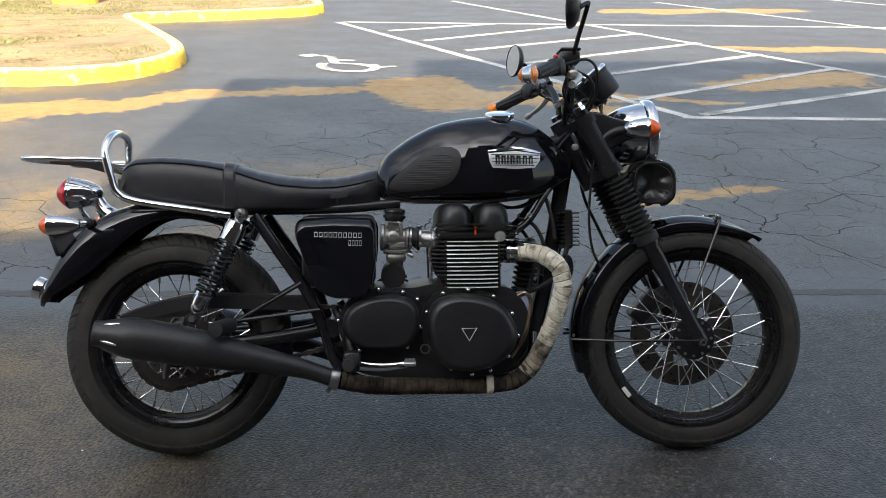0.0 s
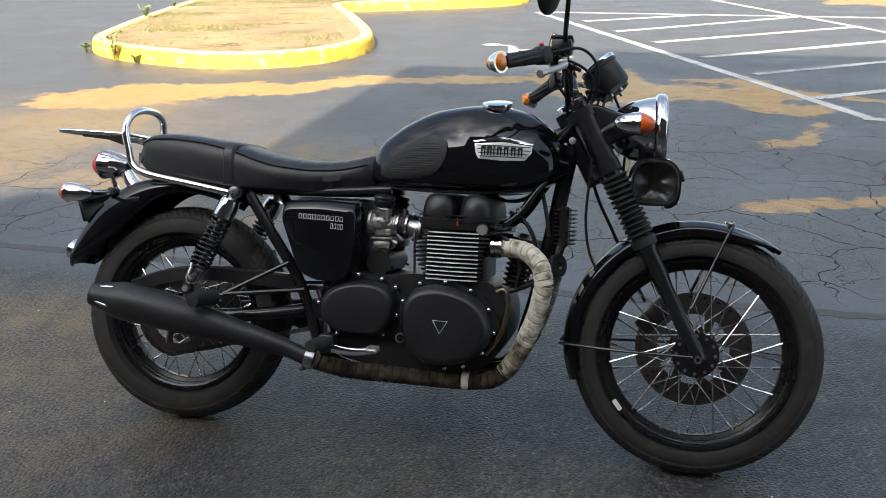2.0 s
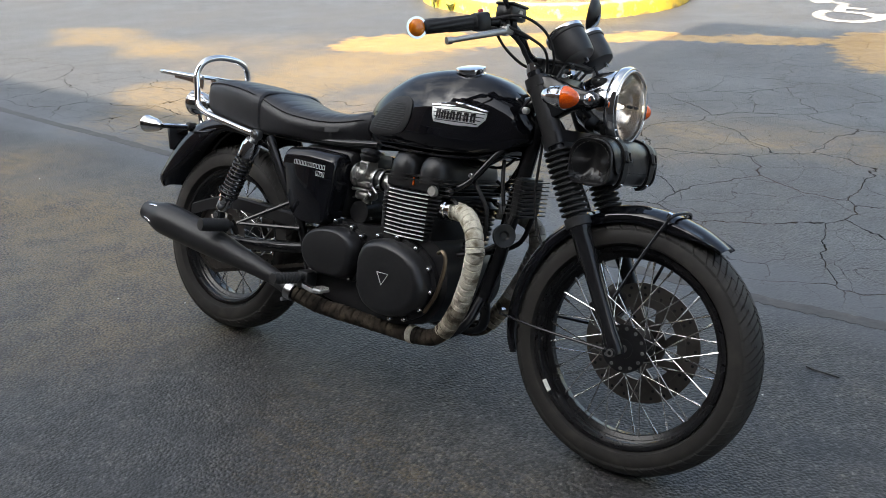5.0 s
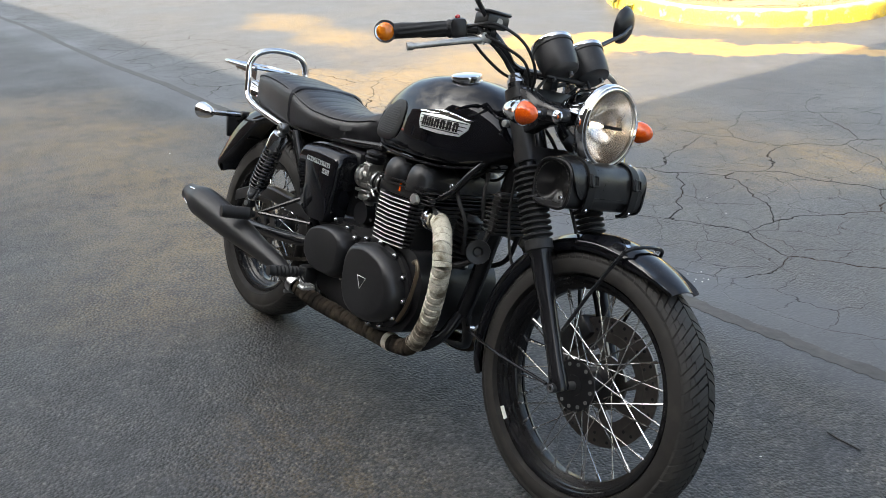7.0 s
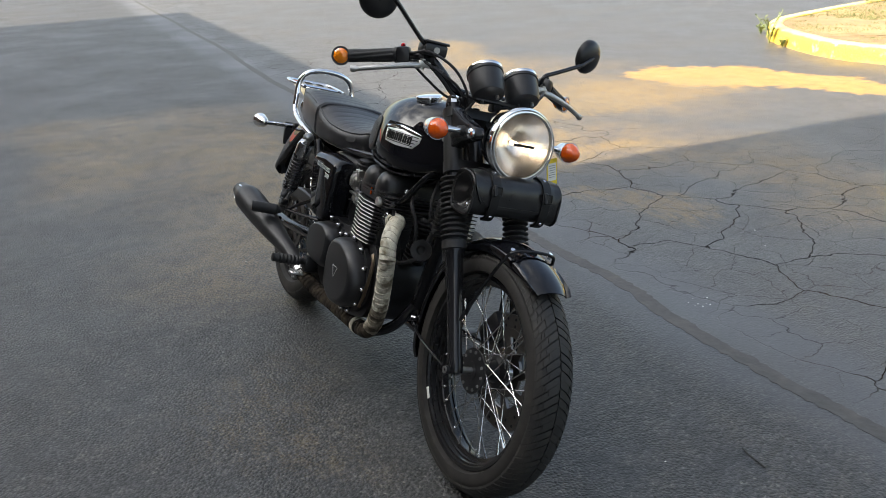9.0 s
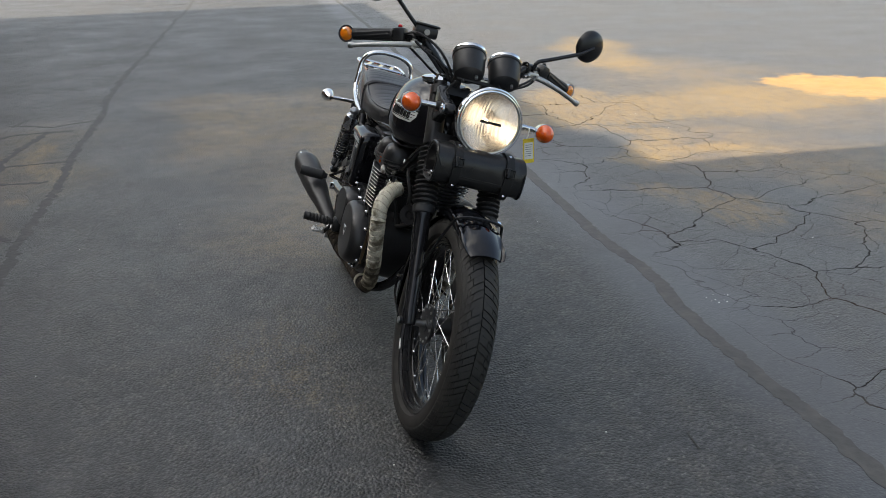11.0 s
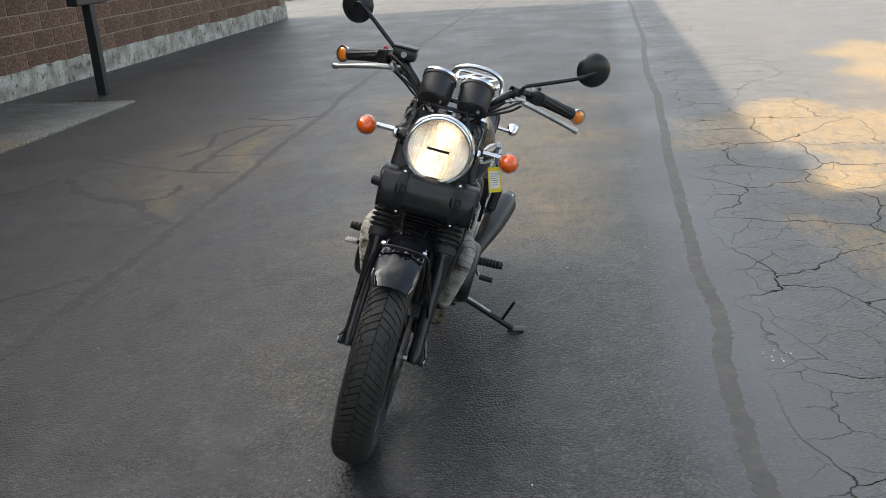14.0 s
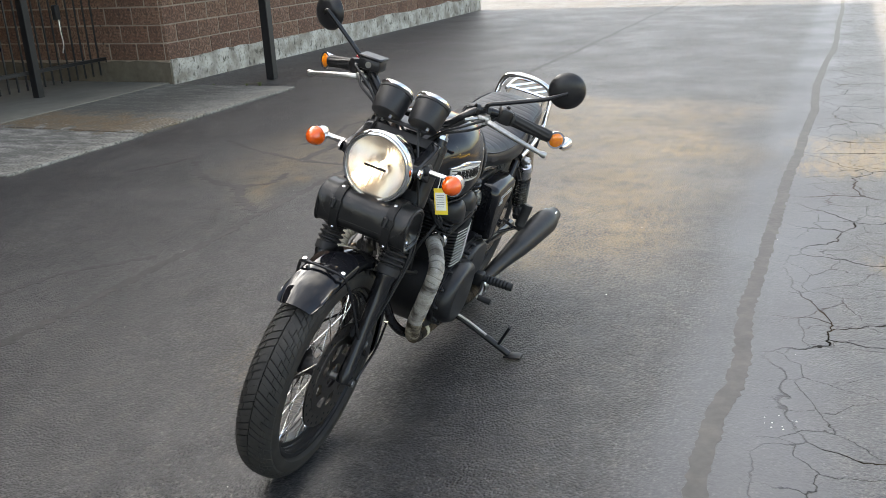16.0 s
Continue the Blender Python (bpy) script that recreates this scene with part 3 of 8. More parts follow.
def prism(bm, outline, a, b, axis="y", dome=0.0, inset=0.0, steps=1):
    """An outline in x, z swept from y=a to y=b, its far end drawn in by inset and bulged by dome."""
    cx = sum(p[0] for p in outline) / len(outline)
    cz = sum(p[1] for p in outline) / len(outline)
    rings = []
    levels = [(0.0, 0.0)]
    for k in range(1, steps + 1):
        ang = math.pi / 2 * k / steps
        levels.append((math.sin(ang), 1 - math.cos(ang)))
    flat = a + (b - a) * (1 - dome)
    rings.append([bm.verts.new((x, a, z)) for x, z in outline])
    for up, drawn in levels:
        y = flat + (b - flat) * up
        k = 1 - inset * drawn
        rings.append([bm.verts.new((cx + (x - cx) * k, y, cz + (z - cz) * k)) for x, z in outline])
    ring_faces(bm, rings)
    return bm


def rounded(pts, r, seg=4):
    """Rounds the corners of a closed 2D outline."""
    out = []
    n = len(pts)
    for i in range(n):
        p0, p1, p2 = V(*pts[i - 1]), V(*pts[i]), V(*pts[(i + 1) % n])
        a, b = (p0 - p1), (p2 - p1)
        q = min(r, a.length * 0.48, b.length * 0.48)
        a, b = p1 + a.normalized() * q, p1 + b.normalized() * q
        for k in range(seg + 1):
            t = k / seg
            out.append(tuple((1 - t) ** 2 * a + 2 * t * (1 - t) * p1 + t * t * b))
    return out


def interp(table, x):
    if x <= table[0][0]:
        return table[0][1]
    for (xa, ya), (xb, yb) in zip(table, table[1:]):
        if x <= xb:
            t = (x - xa) / (xb - xa)
            return ya + (yb - ya) * t
    return table[-1][1]


def soft(table, x, w=0.03):
    return sum(interp(table, x + d * w) for d in (-1, -0.5, 0, 0.5, 1)) / 5


def empty_thing(name, m, label, category, group=""):
    e = new(name)
    e.matrix_world = m
    e.empty_display_size = 0.1
    return tagged(e, label, category, group)


# ---- ground ----
def capsule(x, y, ax, ay, bx, by, r, most=1.0):
    dx, dy = bx - ax, by - ay
    t = max(0.0, min(1.0, ((x - ax) * dx + (y - ay) * dy) / (dx * dx + dy * dy + 1e-9)))
    return most * (1.0 - math.hypot(x - ax - t * dx, y - ay - t * dy) / r)


CLAY = [(-3.4, 4.55, -2.7, 4.85, 0.62), (-2.7, 4.85, -1.3, 5.65, 0.46), (-1.4, 5.70, 0.1, 6.0, 0.34, 0.7), (0.60, 6.45, 1.05, 5.25, 0.58), (1.1, 5.55, 2.1, 5.6, 0.42), (1.6, 6.2, 3.2, 5.4, 0.24), (3.6, 6.3, 4.9, 6.8, 0.60),
        (1.74, 2.53, 2.70, 2.75, 0.15), (2.03, 3.85, 2.25, 3.98, 0.17), (2.25, 3.98, 2.42, 4.47, 0.10), (1.94, 6.2, 2.10, 5.16, 0.32), (2.1, 5.16, 2.5, 4.88, 0.22), (4.0, 3.4, 5.2, 3.6, 0.30), (4.5, 9.0, 6.5, 8.8, 0.4), (4.0, 14.0, 7.0, 14.4, 0.6)]
DUST = [(-2.6, -2.2, -1.7, -2.0, 0.65, 0.45), (-3.2, -1.9, -2.2, -1.75, 0.4, 0.45), (-1.4, -1.9, -1.0, -1.75, 0.3, 0.45), (-4.4, -0.7, -2.4, -0.6, 0.5), (-4.0, 0.1, -0.7, 0.1, 0.9, 0.8), (-3.4, -2.0, -1.6, -1.8, 0.6, 0.3),
        (-1.8, -0.1, -1.2, 0.0, 0.3), (-4.6, 3.6, -2.4, 3.6, 1.0, 0.6), (-1.6, 2.6, 1.0, 3.2, 0.6)]
GRAIN = [(-3.2, 0.35, -1.0, 0.5, 0.55, 0.26), (-4.2, -0.5, -2.6, -0.4, 0.4, 0.22), (0.72, -0.38, 1.15, -0.10, 0.38, 0.15), (-2.72, 1.7, -2.72, 2.8, 0.72), (-2.90, 3.3, -2.85, 4.4, 0.62), (-2.5, 1.5, -3.6, 2.3, 0.5), (-1.42, 1.95, -1.38, 2.7, 0.13), (-2.0, 2.1, -1.2, 2.2, 0.14), (-0.62, 1.80, 0.0, 1.90, 0.24, 0.6), (-1.35, -1.64, -1.05, -1.67, 0.12, 0.5), (-2.5, -1.75, -1.9, -1.78, 0.16, 0.4), (-2.9, -1.72, -2.6, -1.75, 0.10), (0.2, 3.1, 0.7, 2.9, 0.16), (-7, 3.6, -5, 3.3, 0.5)]


def lie(x, y):
    """The lot's height: a shallow dip where the front tyre stands."""
    return -0.012 * math.exp(-((x - 1.47) ** 2 + (y - 0.12) ** 2) / 0.25)


def make_ground():
    xs = [-900, -300, -100, -40, -20] + [-12 + 0.12 * i for i in range(int(24 / 0.12) + 1)] + [20, 40, 100, 300, 900]
    ys = [-900, -300, -100, -40, -15] + [-7 + 0.12 * i for i in range(int(25 / 0.12) + 1)] + [25, 50, 100, 300, 900]
    nx = len(xs)
    verts = [(x, y, lie(x, y)) for y in ys for x in xs]
    faces = [(j * nx + i, j * nx + i + 1, (j + 1) * nx + i + 1, (j + 1) * nx + i) for j in range(len(ys) - 1) for i in range(nx - 1)]
    me = bpy.data.meshes.new("ground")
    me.from_pydata(verts, [], faces)
    for name, shapes in (("clay", CLAY), ("dust", DUST), ("grain", GRAIN)):
        vals = np.zeros(len(verts))
        for i, (x, y, _) in enumerate(verts):
            if -12 < x < 12 and -7 < y < 18:
                wx = x + 0.35 * noise.noise(V(x * 1.3, y * 1.3, 3))
                wy = y + 0.35 * noise.noise(V(x * 1.3, y * 1.3, 9))
                vals[i] = max(0.0, max(capsule(wx, wy, *s) for s in shapes))
        me.attributes.new(name, "FLOAT", "POINT").data.foreach_set("value", np.minimum(1.0, vals * 1.6))
    me.materials.append(M_GROUND)
    return tagged(new("ground", me), "worn grey asphalt lot with cracks and orange clay stains", "asphalt", kind="structure")


make_ground()


def ribbon(name, pts, width, z, material, label, category, jitter=0.0, seed=0, wob=0.0):
    """A strip laid on the ground along a path."""
    rng = random.Random(seed)
    bm = bmesh.new()
    path = []
    for a, b in zip(pts, pts[1:]):
        a, b = V(*a), V(*b)
        n = max(1, int((b - a).length / (0.022 if abs(a.x) < 6 else 0.08))) if jitter or wob else 1
        path += [a + (b - a) * k / n for k in range(n)]
    path.append(V(*pts[-1]))
    left, right = [], []
    for i, p in enumerate(path):
        d = (path[min(i + 1, len(path) - 1)] - path[max(i - 1, 0)]).normalized()
        s = V(-d.y, d.x)
        off = wob * noise.noise(V(p.x * 1.1, p.y * 1.1, seed * 7.3)) + 0.35 * wob * noise.noise(V(p.x * 5, p.y * 5, seed * 3.1))
        a = width / 2 + rng.uniform(-jitter, jitter)
        b = width / 2 + rng.uniform(-jitter, jitter)
        left.append((bm.verts.new((*(p + s * (a + off)), z)), bm.verts.new((*(p + s * (a + off)), -0.01))))
        right.append((bm.verts.new((*(p - s * (b - off)), z)), bm.verts.new((*(p - s * (b - off)), -0.01))))
    for i in range(len(path) - 1):
        bm.faces.new((left[i][0], right[i][0], right[i + 1][0], left[i + 1][0]))
        bm.faces.new((left[i][0], left[i + 1][0], left[i + 1][1], left[i][1]))
        bm.faces.new((right[i][0], right[i][1], right[i + 1][1], right[i + 1][0]))
    return tagged(part(name, bm, material, None, smooth=False), label, category, kind="structure")


ribbon("tar_joint", [(-40, 1.55), (-14, 1.36), (-8.4, 1.33), (-5.55, 1.22), (-4.3, 1.245), (-1.5, 1.163), (0.0, 1.166), (0.46, 1.20), (0.62, 1.195), (0.83, 1.155), (1.16, 1.142), (1.46, 1.148), (1.76, 1.166), (9, 1.1)], 0.060, 0.0010, M_TAR2, "dusty grey tar-filled joint in the asphalt", "joint", 0.007, 1, 0.022)
ribbon("tar_joint", [(-40, -1.7), (-15, -1.6), (-5.4, -1.72), (-3.4, -1.62), (-1.6, -1.54), (0.8, -1.54), (6, -1.6)], 0.052, 0.0007, M_TAR, "dark tar-filled joint in the asphalt", "joint", 0.016, 2, 0.05)

# old sealed cracks that branch from the southern joint
for k, (pts, w_) in enumerate((
        ([(-0.71, -1.58), (-0.93, -1.86), (-1.16, -2.01), (-1.25, -2.31), (-1.40, -2.55), (-1.70, -2.76)], 0.070),
        ([(-1.30, -3.10), (-1.47, -3.02), (-1.62, -2.93), (-1.77, -2.89)], 0.045),
        ([(-1.54, -1.90), (-1.29, -1.87), (-1.17, -2.00)], 0.050),
        ([(-2.38, -2.98), (-2.03, -2.41), (-1.87, -1.98), (-1.85, -1.62)], 0.040),
        ([(-1.89, -2.02), (-2.33, -1.98), (-2.37, -1.60)], 0.036),
        ([(-2.35, -2.29), (-2.63, -2.17), (-3.09, -2.30), (-3.36, -2.18), (-3.39, -1.75)], 0.040),
        ([(-1.90, -2.01), (-2.74, -2.04), (-3.38, -1.93)], 0.060),
        ([(-3.70, -2.26), (-4.03, -2.18)], 0.022),
        ([(-3.78, -2.27), (-3.62, -1.93), (-3.81, -1.62)], 0.030),
        ([(-4.36, -3.04), (-4.44, -3.05)], 0.030),
        ([(0.09, -1.62), (0.45, -1.90), (1.10, -2.05)], 0.035),
        ([(1.69, 0.785), (1.79, 0.770)], 0.004),
        ([(-16.40, -1.70), (-16.65, -2.25)], 0.10),
        ([(-14.70, -1.75), (-15.00, -2.60)], 0.10))):
    ribbon("sealed_crack", pts, w_ * 0.85, 0.0006 + 0.00005 * k, M_TAR, "dark crack sealed with worn tar in the asphalt", "crack", w_ * 0.38, 30 + k, 0.035)

# painted parking bay: outline, hatching and neighbouring bays
LINE_LABEL = "worn white painted parking line"
W_LINE = 0.10
for k, (a, b) in enumerate((((-0.62, 11.95), (2.80, 4.72)), ((2.72, 4.76), (12, 4.40)), ((1.25, 16.1), (5.55, 6.3)), ((5.25, 16.1), (12, 2.0)), ((9.08, 17.01), (12, 10.7)), ((-0.55, 11.98), (12, 11.35)),
             ((2.90, 4.85), (5.45, 6.35)), ((2.50, 5.50), (5.09, 7.40)), ((2.12, 6.60), (4.66, 8.50)), ((1.68, 7.60), (4.23, 9.55)), ((1.17, 8.70), (3.71, 10.62)), ((0.67, 9.65), (3.05, 11.7)), ((0.18, 10.79), (1.75, 11.82)))):
    ribbon("parking_line", [a, b], W_LINE, 0.003 + 0.0003 * k, M_WHITE, LINE_LABEL, "parking line")



# ---- building, gate and apron behind the walk ----
WALL_Y, LOW_TOP, HIGH_TOP = -5.57, 5.19, 8.54


def slab(name, lo, hi, material, label, category, bevel=0.0):
    bm = bmesh.new()
    box(bm, [(a + b) / 2 for a, b in zip(lo, hi)], [b - a for a, b in zip(lo, hi)], None, bevel, 1)
    return tagged(part(name, bm, material, None, smooth=False), label, category, kind="structure")


wall_south = slab("wall_south", (-14.75, -5.9, 0.0), (-4.914, WALL_Y - 0.007, LOW_TOP), M_MORTAR, "brown split-face block wall on a white foundation", "wall")
wall_return = slab("wall_west", (-5.25, -9.2, 0.0), (-4.914, -5.903, LOW_TOP), M_MORTAR, "brown block return wall beside the gate", "wall")
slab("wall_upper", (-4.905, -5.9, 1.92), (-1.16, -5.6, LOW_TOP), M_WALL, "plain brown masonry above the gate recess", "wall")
slab("coping", (-2.05, -5.9, LOW_TOP), (-1.16, -5.62, LOW_TOP + 0.118), M_WALL, "raised coping on the low brown wall", "coping")
slab("wall_tall_2", (0.6, -6.2, HIGH_TOP), (14.0, -5.6, HIGH_TOP + 0.912), M_WALL, "plain brown masonry parapet of the tall block", "wall")
slab("wall_tall", (-1.16, -6.2, 0.0), (14.0, -5.6, HIGH_TOP), M_WALL, "plain brown masonry wall of the tall block", "wall")
slab("wall_back", (-14.75, -9.5, 0.0), (14.0, -9.2, LOW_TOP), M_WALL, "plain brown masonry back wall", "wall")
slab("wall_end", (-14.75, -9.2, 0.0), (-14.45, -5.9, LOW_TOP), M_WALL, "plain brown masonry end wall", "wall")
slab("roof", (-14.75, -9.2, LOW_TOP - 0.15), (-1.16, -5.903, LOW_TOP - 0.02), M_WALL, "flat roof of the low brown building", "roof")
slab("apron", (-4.93, -9.2, -0.05), (-1.0, -5.60, 0.026), M_SMOOTHCON, "smooth dusty concrete slab under the gate", "concrete slab", 0.008)
slab("apron_2", (-4.82, -5.588, -0.05), (-2.418, -3.88, 0.022), M_CONCRETE, "brown-stained concrete slab before the gate", "concrete slab", 0.008)
slab("apron_3", (-2.398, -5.588, -0.05), (-1.0, -3.83, 0.020), M_CONCRETE, "scuffed concrete slab before the gate", "concrete slab", 0.008)


def uneven_band(name, x0, x1, y0, y1, top, along="x"):
    """Foundation strip with a ragged top edge."""
    bm = bmesh.new()
    a, b = (x0, x1) if along == "x" else (y0, y1)
    n = int(abs(b - a) / 0.12)
    rows = []
    for i in range(n + 1):
        s = a + (b - a) * i / n
        h = top + 0.035 * noise.noise(V(s * 2.1, 3.3, 0)) + 0.02 * noise.noise(V(s * 9, 1.3, 0))
        pts = [(y1, 0.0), (y1, h), (y1 - 0.05, h + 0.012), (y1 - 0.05, 0.0)] if along == "x" else [(x1, 0.0), (x1, h), (x1 - 0.05, h + 0.012), (x1 - 0.05, 0.0)]
        rows.append([bm.verts.new((s, p, z) if along == "x" else (p, s, z)) for p, z in pts])
    ring_faces(bm, rows, True, True)
    return bm


tagged(part("foundation", uneven_band("f", -14.75, -4.93, 0, WALL_Y + 0.018, 0.27), M_FOUND, None, smooth=False), "flaking white-painted foundation strip", "foundation", kind="structure")
tagged(part("foundation", uneven_band("f", 0, -4.90, -9.2, -5.56, 0.25, "y"), M_FOUND_SHADED, None, smooth=False), "flaking white-painted foundation strip", "foundation", kind="structure")


def make_gate():
    g = empty_thing("gate", pose(-3.0, -6.5, 0.022), "black steel picket gate standing on concrete", "gate")
    for z in (0.27, 1.85):
        bm = bmesh.new()
        box(bm, (0, 0, z), (3.9, 0.03, 0.04), None, 0.004, 1)
        part("rail", bm, M_POSTPAINT, g)
    bm = bmesh.new()
    box(bm, (0, 0, 1.0), (0.018, 0.018, 1.9), None, 0.003, 1)
    first = part("picket", bm, M_POSTPAINT, g)
    first.matrix_basis = pose(-1.92, 0, 0.04)
    for i in range(1, 33):
        again(first, pose(-1.92 + i * 0.12, 0, 0.04), g)
    for x in (-0.80, 1.2):
        bm = bmesh.new()
        box(bm, (x, 0.05, 1.1), (0.085, 0.085, 2.2), None, 0.006, 1)
        part("gate_post", bm, M_POSTPAINT, g)
    bm = bmesh.new()
    box(bm, (-1.25, 0.04, 0.85), (0.07, 0.06, 0.16), None, 0.008, 1)
    lock = part("latch", bm, M_POSTPAINT, g)
    bm = bmesh.new()
    tube(bm, [(-1.25, 0.06, 0.78), (-1.24, 0.07, 0.65), (-1.25, 0.07, 0.52), (-1.23, 0.06, 0.42)], 0.008, 6)
    part("chain", bm, M_STEEL, lock)


make_gate()


def make_sign():
    s = empty_thing("sign_post", pose(-5.42, -4.56, 0), "black square steel post carrying a dark sign box", "sign post")
    bm = bmesh.new()
    box(bm, (0, 0, 0.98), (0.10, 0.10, 1.96), None, 0.008, 1)
    part("post", bm, M_POSTPAINT, s)
    bm = bmesh.new()
    box(bm, (0, 0, 1.40), (0.62, 0.12, 0.90), None, 0.012, 1)
    part("sign_box", bm, M_POSTPAINT, s)


make_sign()

# ---- island with a yellow kerb ----
ISLAND = [(-7.4, 22.0), (-6.9, 16.0), (-6.35, 12.0), (-5.75, 9.3), (-5.35, 7.9), (-5.05, 7.1), (-4.55, 6.6), (-3.9, 6.28), (-3.2, 6.08), (-2.6, 6.13), (-2.15, 6.45), (-1.88, 7.0),
          (-1.86, 7.6), (-2.15, 8.5), (-3.0, 10.3), (-3.55, 11.45), (-3.2, 11.75), (-2.2, 12.2), (-1.35, 12.75), (-1.05, 13.2), (-1.02, 13.8), (-1.3, 15.0), (-3.0, 22.0)]


def make_island():
    path = [p.to_2d() for p in smooth_path([(x, y, 0) for x, y in ISLAND], 5)]
    ring = []
    for i, p in enumerate(path):
        d = (path[min(i + 1, len(path) - 1)] - path[max(i - 1, 0)]).normalized()
        ring.append((p, V(d.y, -d.x) * -1))
    prof = [(0.0, 0.0), (0.012, 0.10), (0.022, 0.135), (0.045, 0.152), (0.145, 0.155), (0.165, 0.14), (0.168, 0.0)]
    area = sum(a.x * b.y - b.x * a.y for a, b in zip(path, path[1:] + path[:1]))
    sgn = 1 if area > 0 else -1
    bm = bmesh.new()
    rings = []
    for p, s in ring:
        wear = 0.006 * noise.noise(V(p.x * 3, p.y * 3, 0))
        rings.append([bm.verts.new((p.x + sgn * s.x * (o + wear), p.y + sgn * s.y * (o + wear), h + (wear if h > 0.05 else 0))) for o, h in prof])
    ring_faces(bm, rings, False, False)
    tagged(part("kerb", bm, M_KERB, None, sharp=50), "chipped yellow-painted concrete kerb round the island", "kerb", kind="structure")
    bm = bmesh.new()
    inner = [bm.verts.new((p.x + sgn * s.x * 0.155, p.y + sgn * s.y * 0.155, 0.125)) for p, s in ring]
    f = bm.faces.new(inner)
    bmesh.ops.triangulate(bm, faces=[f])
    bmesh.ops.subdivide_edges(bm, edges=bm.edges, cuts=2)
    for v in bm.verts:
        if 0.1 < v.co.z:
            v.co.z += 0.02 * noise.noise(v.co * 1.5) + 0.01
    tagged(part("island_soil", bm, M_GRASS, None), "dry sandy soil with thin lawn inside the kerb", "soil", kind="structure")
    poly = [(p.x + sgn * s.x * 0.2, p.y + sgn * s.y * 0.2) for p, s in ring]

    def inside(x, y):
        c = False
        for (xa, ya), (xb, yb) in zip(poly, poly[1:] + poly[:1]):
            if (ya > y) != (yb > y) and x < (xb - xa) * (y - ya) / (yb - ya) + xa:
                c = not c
        return c
    rng = random.Random(5)
    for name, mat_, label, count, thr in (("grass", M_BLADE, "patchy green grass growing in the island", 26000, 0.06), ("dry_grass", M_STRAW, "short dry straw-coloured grass in the island", 7000, -0.10)):
        verts, faces = [], []
        while len(faces) < count:
            x, y = rng.uniform(-6.9, -1.2), rng.uniform(6.1, 16)
            if noise.noise(V(x * 0.9, y * 0.9, 2)) + 0.5 * noise.noise(V(x * 4, y * 4, 5)) + (0.25 if y > 10.5 or x < -5 else 0) < thr or not inside(x, y):
                continue
            h, a = rng.uniform(0.006, 0.026), rng.uniform(0, 6.28)
            w = 0.006
            dx, dy = math.cos(a), math.sin(a)
            lx, ly = rng.uniform(-0.04, 0.04), rng.uniform(-0.04, 0.04)
            k = len(verts)
            verts += [(x - dx * w, y - dy * w, 0.125), (x + dx * w, y + dy * w, 0.125), (x + lx, y + ly, 0.135 + h)]
            faces.append((k, k + 1, k + 2))
        me = bpy.data.meshes.new(name)
        me.from_pydata(verts, [], faces)
        me.materials.append(mat_)
        tagged(new(name, me), label, "grass", kind="stuff")


make_island()


def make_red_bed():
    """Far bed of red chippings behind a pale kerb."""
    m, nt, b = nodes_of("red_chippings")
    co = coords_of(nt)
    v = tex(nt, "ShaderNodeTexVoronoi", 14, 0, co)
    nt.links.new(ramp(nt, v.outputs["Distance"], [(0.1, (0.62, 0.13, 0.085)), (0.55, (0.30, 0.045, 0.03))]), b.inputs["Base Color"])
    b.inputs["Roughness"].default_value = 0.85
    bump(nt, b, v.outputs["Distance"], 0.8, 0.03)
    pale = surface("pale_kerb_concrete", (0.46, 0.40, 0.29), 0.85, 0, 0.25, 6, 0.4, 0.004)
    along = V(-2.05, 3.15, 0).normalized()
    back = V(-along.y, along.x, 0)
    start = V(-19.7, -9.3, 0)
    kerb = empty_thing("bed_kerb", Matrix.Translation(start), "pale concrete kerb stones before a red bed", "kerb")
    kerb["kind"] = "structure"
    for i in range(7):
        bm = bmesh.new()
        fr = Matrix.Translation(along * (i * 2.0 + 1.0) + back * 0.09) @ Matrix.Rotation(math.atan2(along.y, along.x), 4, "Z")
        box(bm, (0, 0, 0.075), (1.985, 0.18, 0.15), fr, 0.02, 2)
        part("kerb_stone", bm, pale, kerb)
    bm = bmesh.new()
    rings = []
    for i in range(29):
        row = []
        for j in range(21):
            p = start + along * (i * 0.5) + back * (0.16 + j * 0.35)
            row.append(bm.verts.new((p.x, p.y, 0.11 + 0.02 * j + 0.05 * noise.noise(V(p.x * 0.7, p.y * 0.7, 4)))))
        rings.append(row)
    ring_faces(bm, rings, False, False)
    tagged(part("red_bed", bm, m, None), "sunlit bed of red chippings behind a kerb", "planting bed", kind="structure")


make_red_bed()


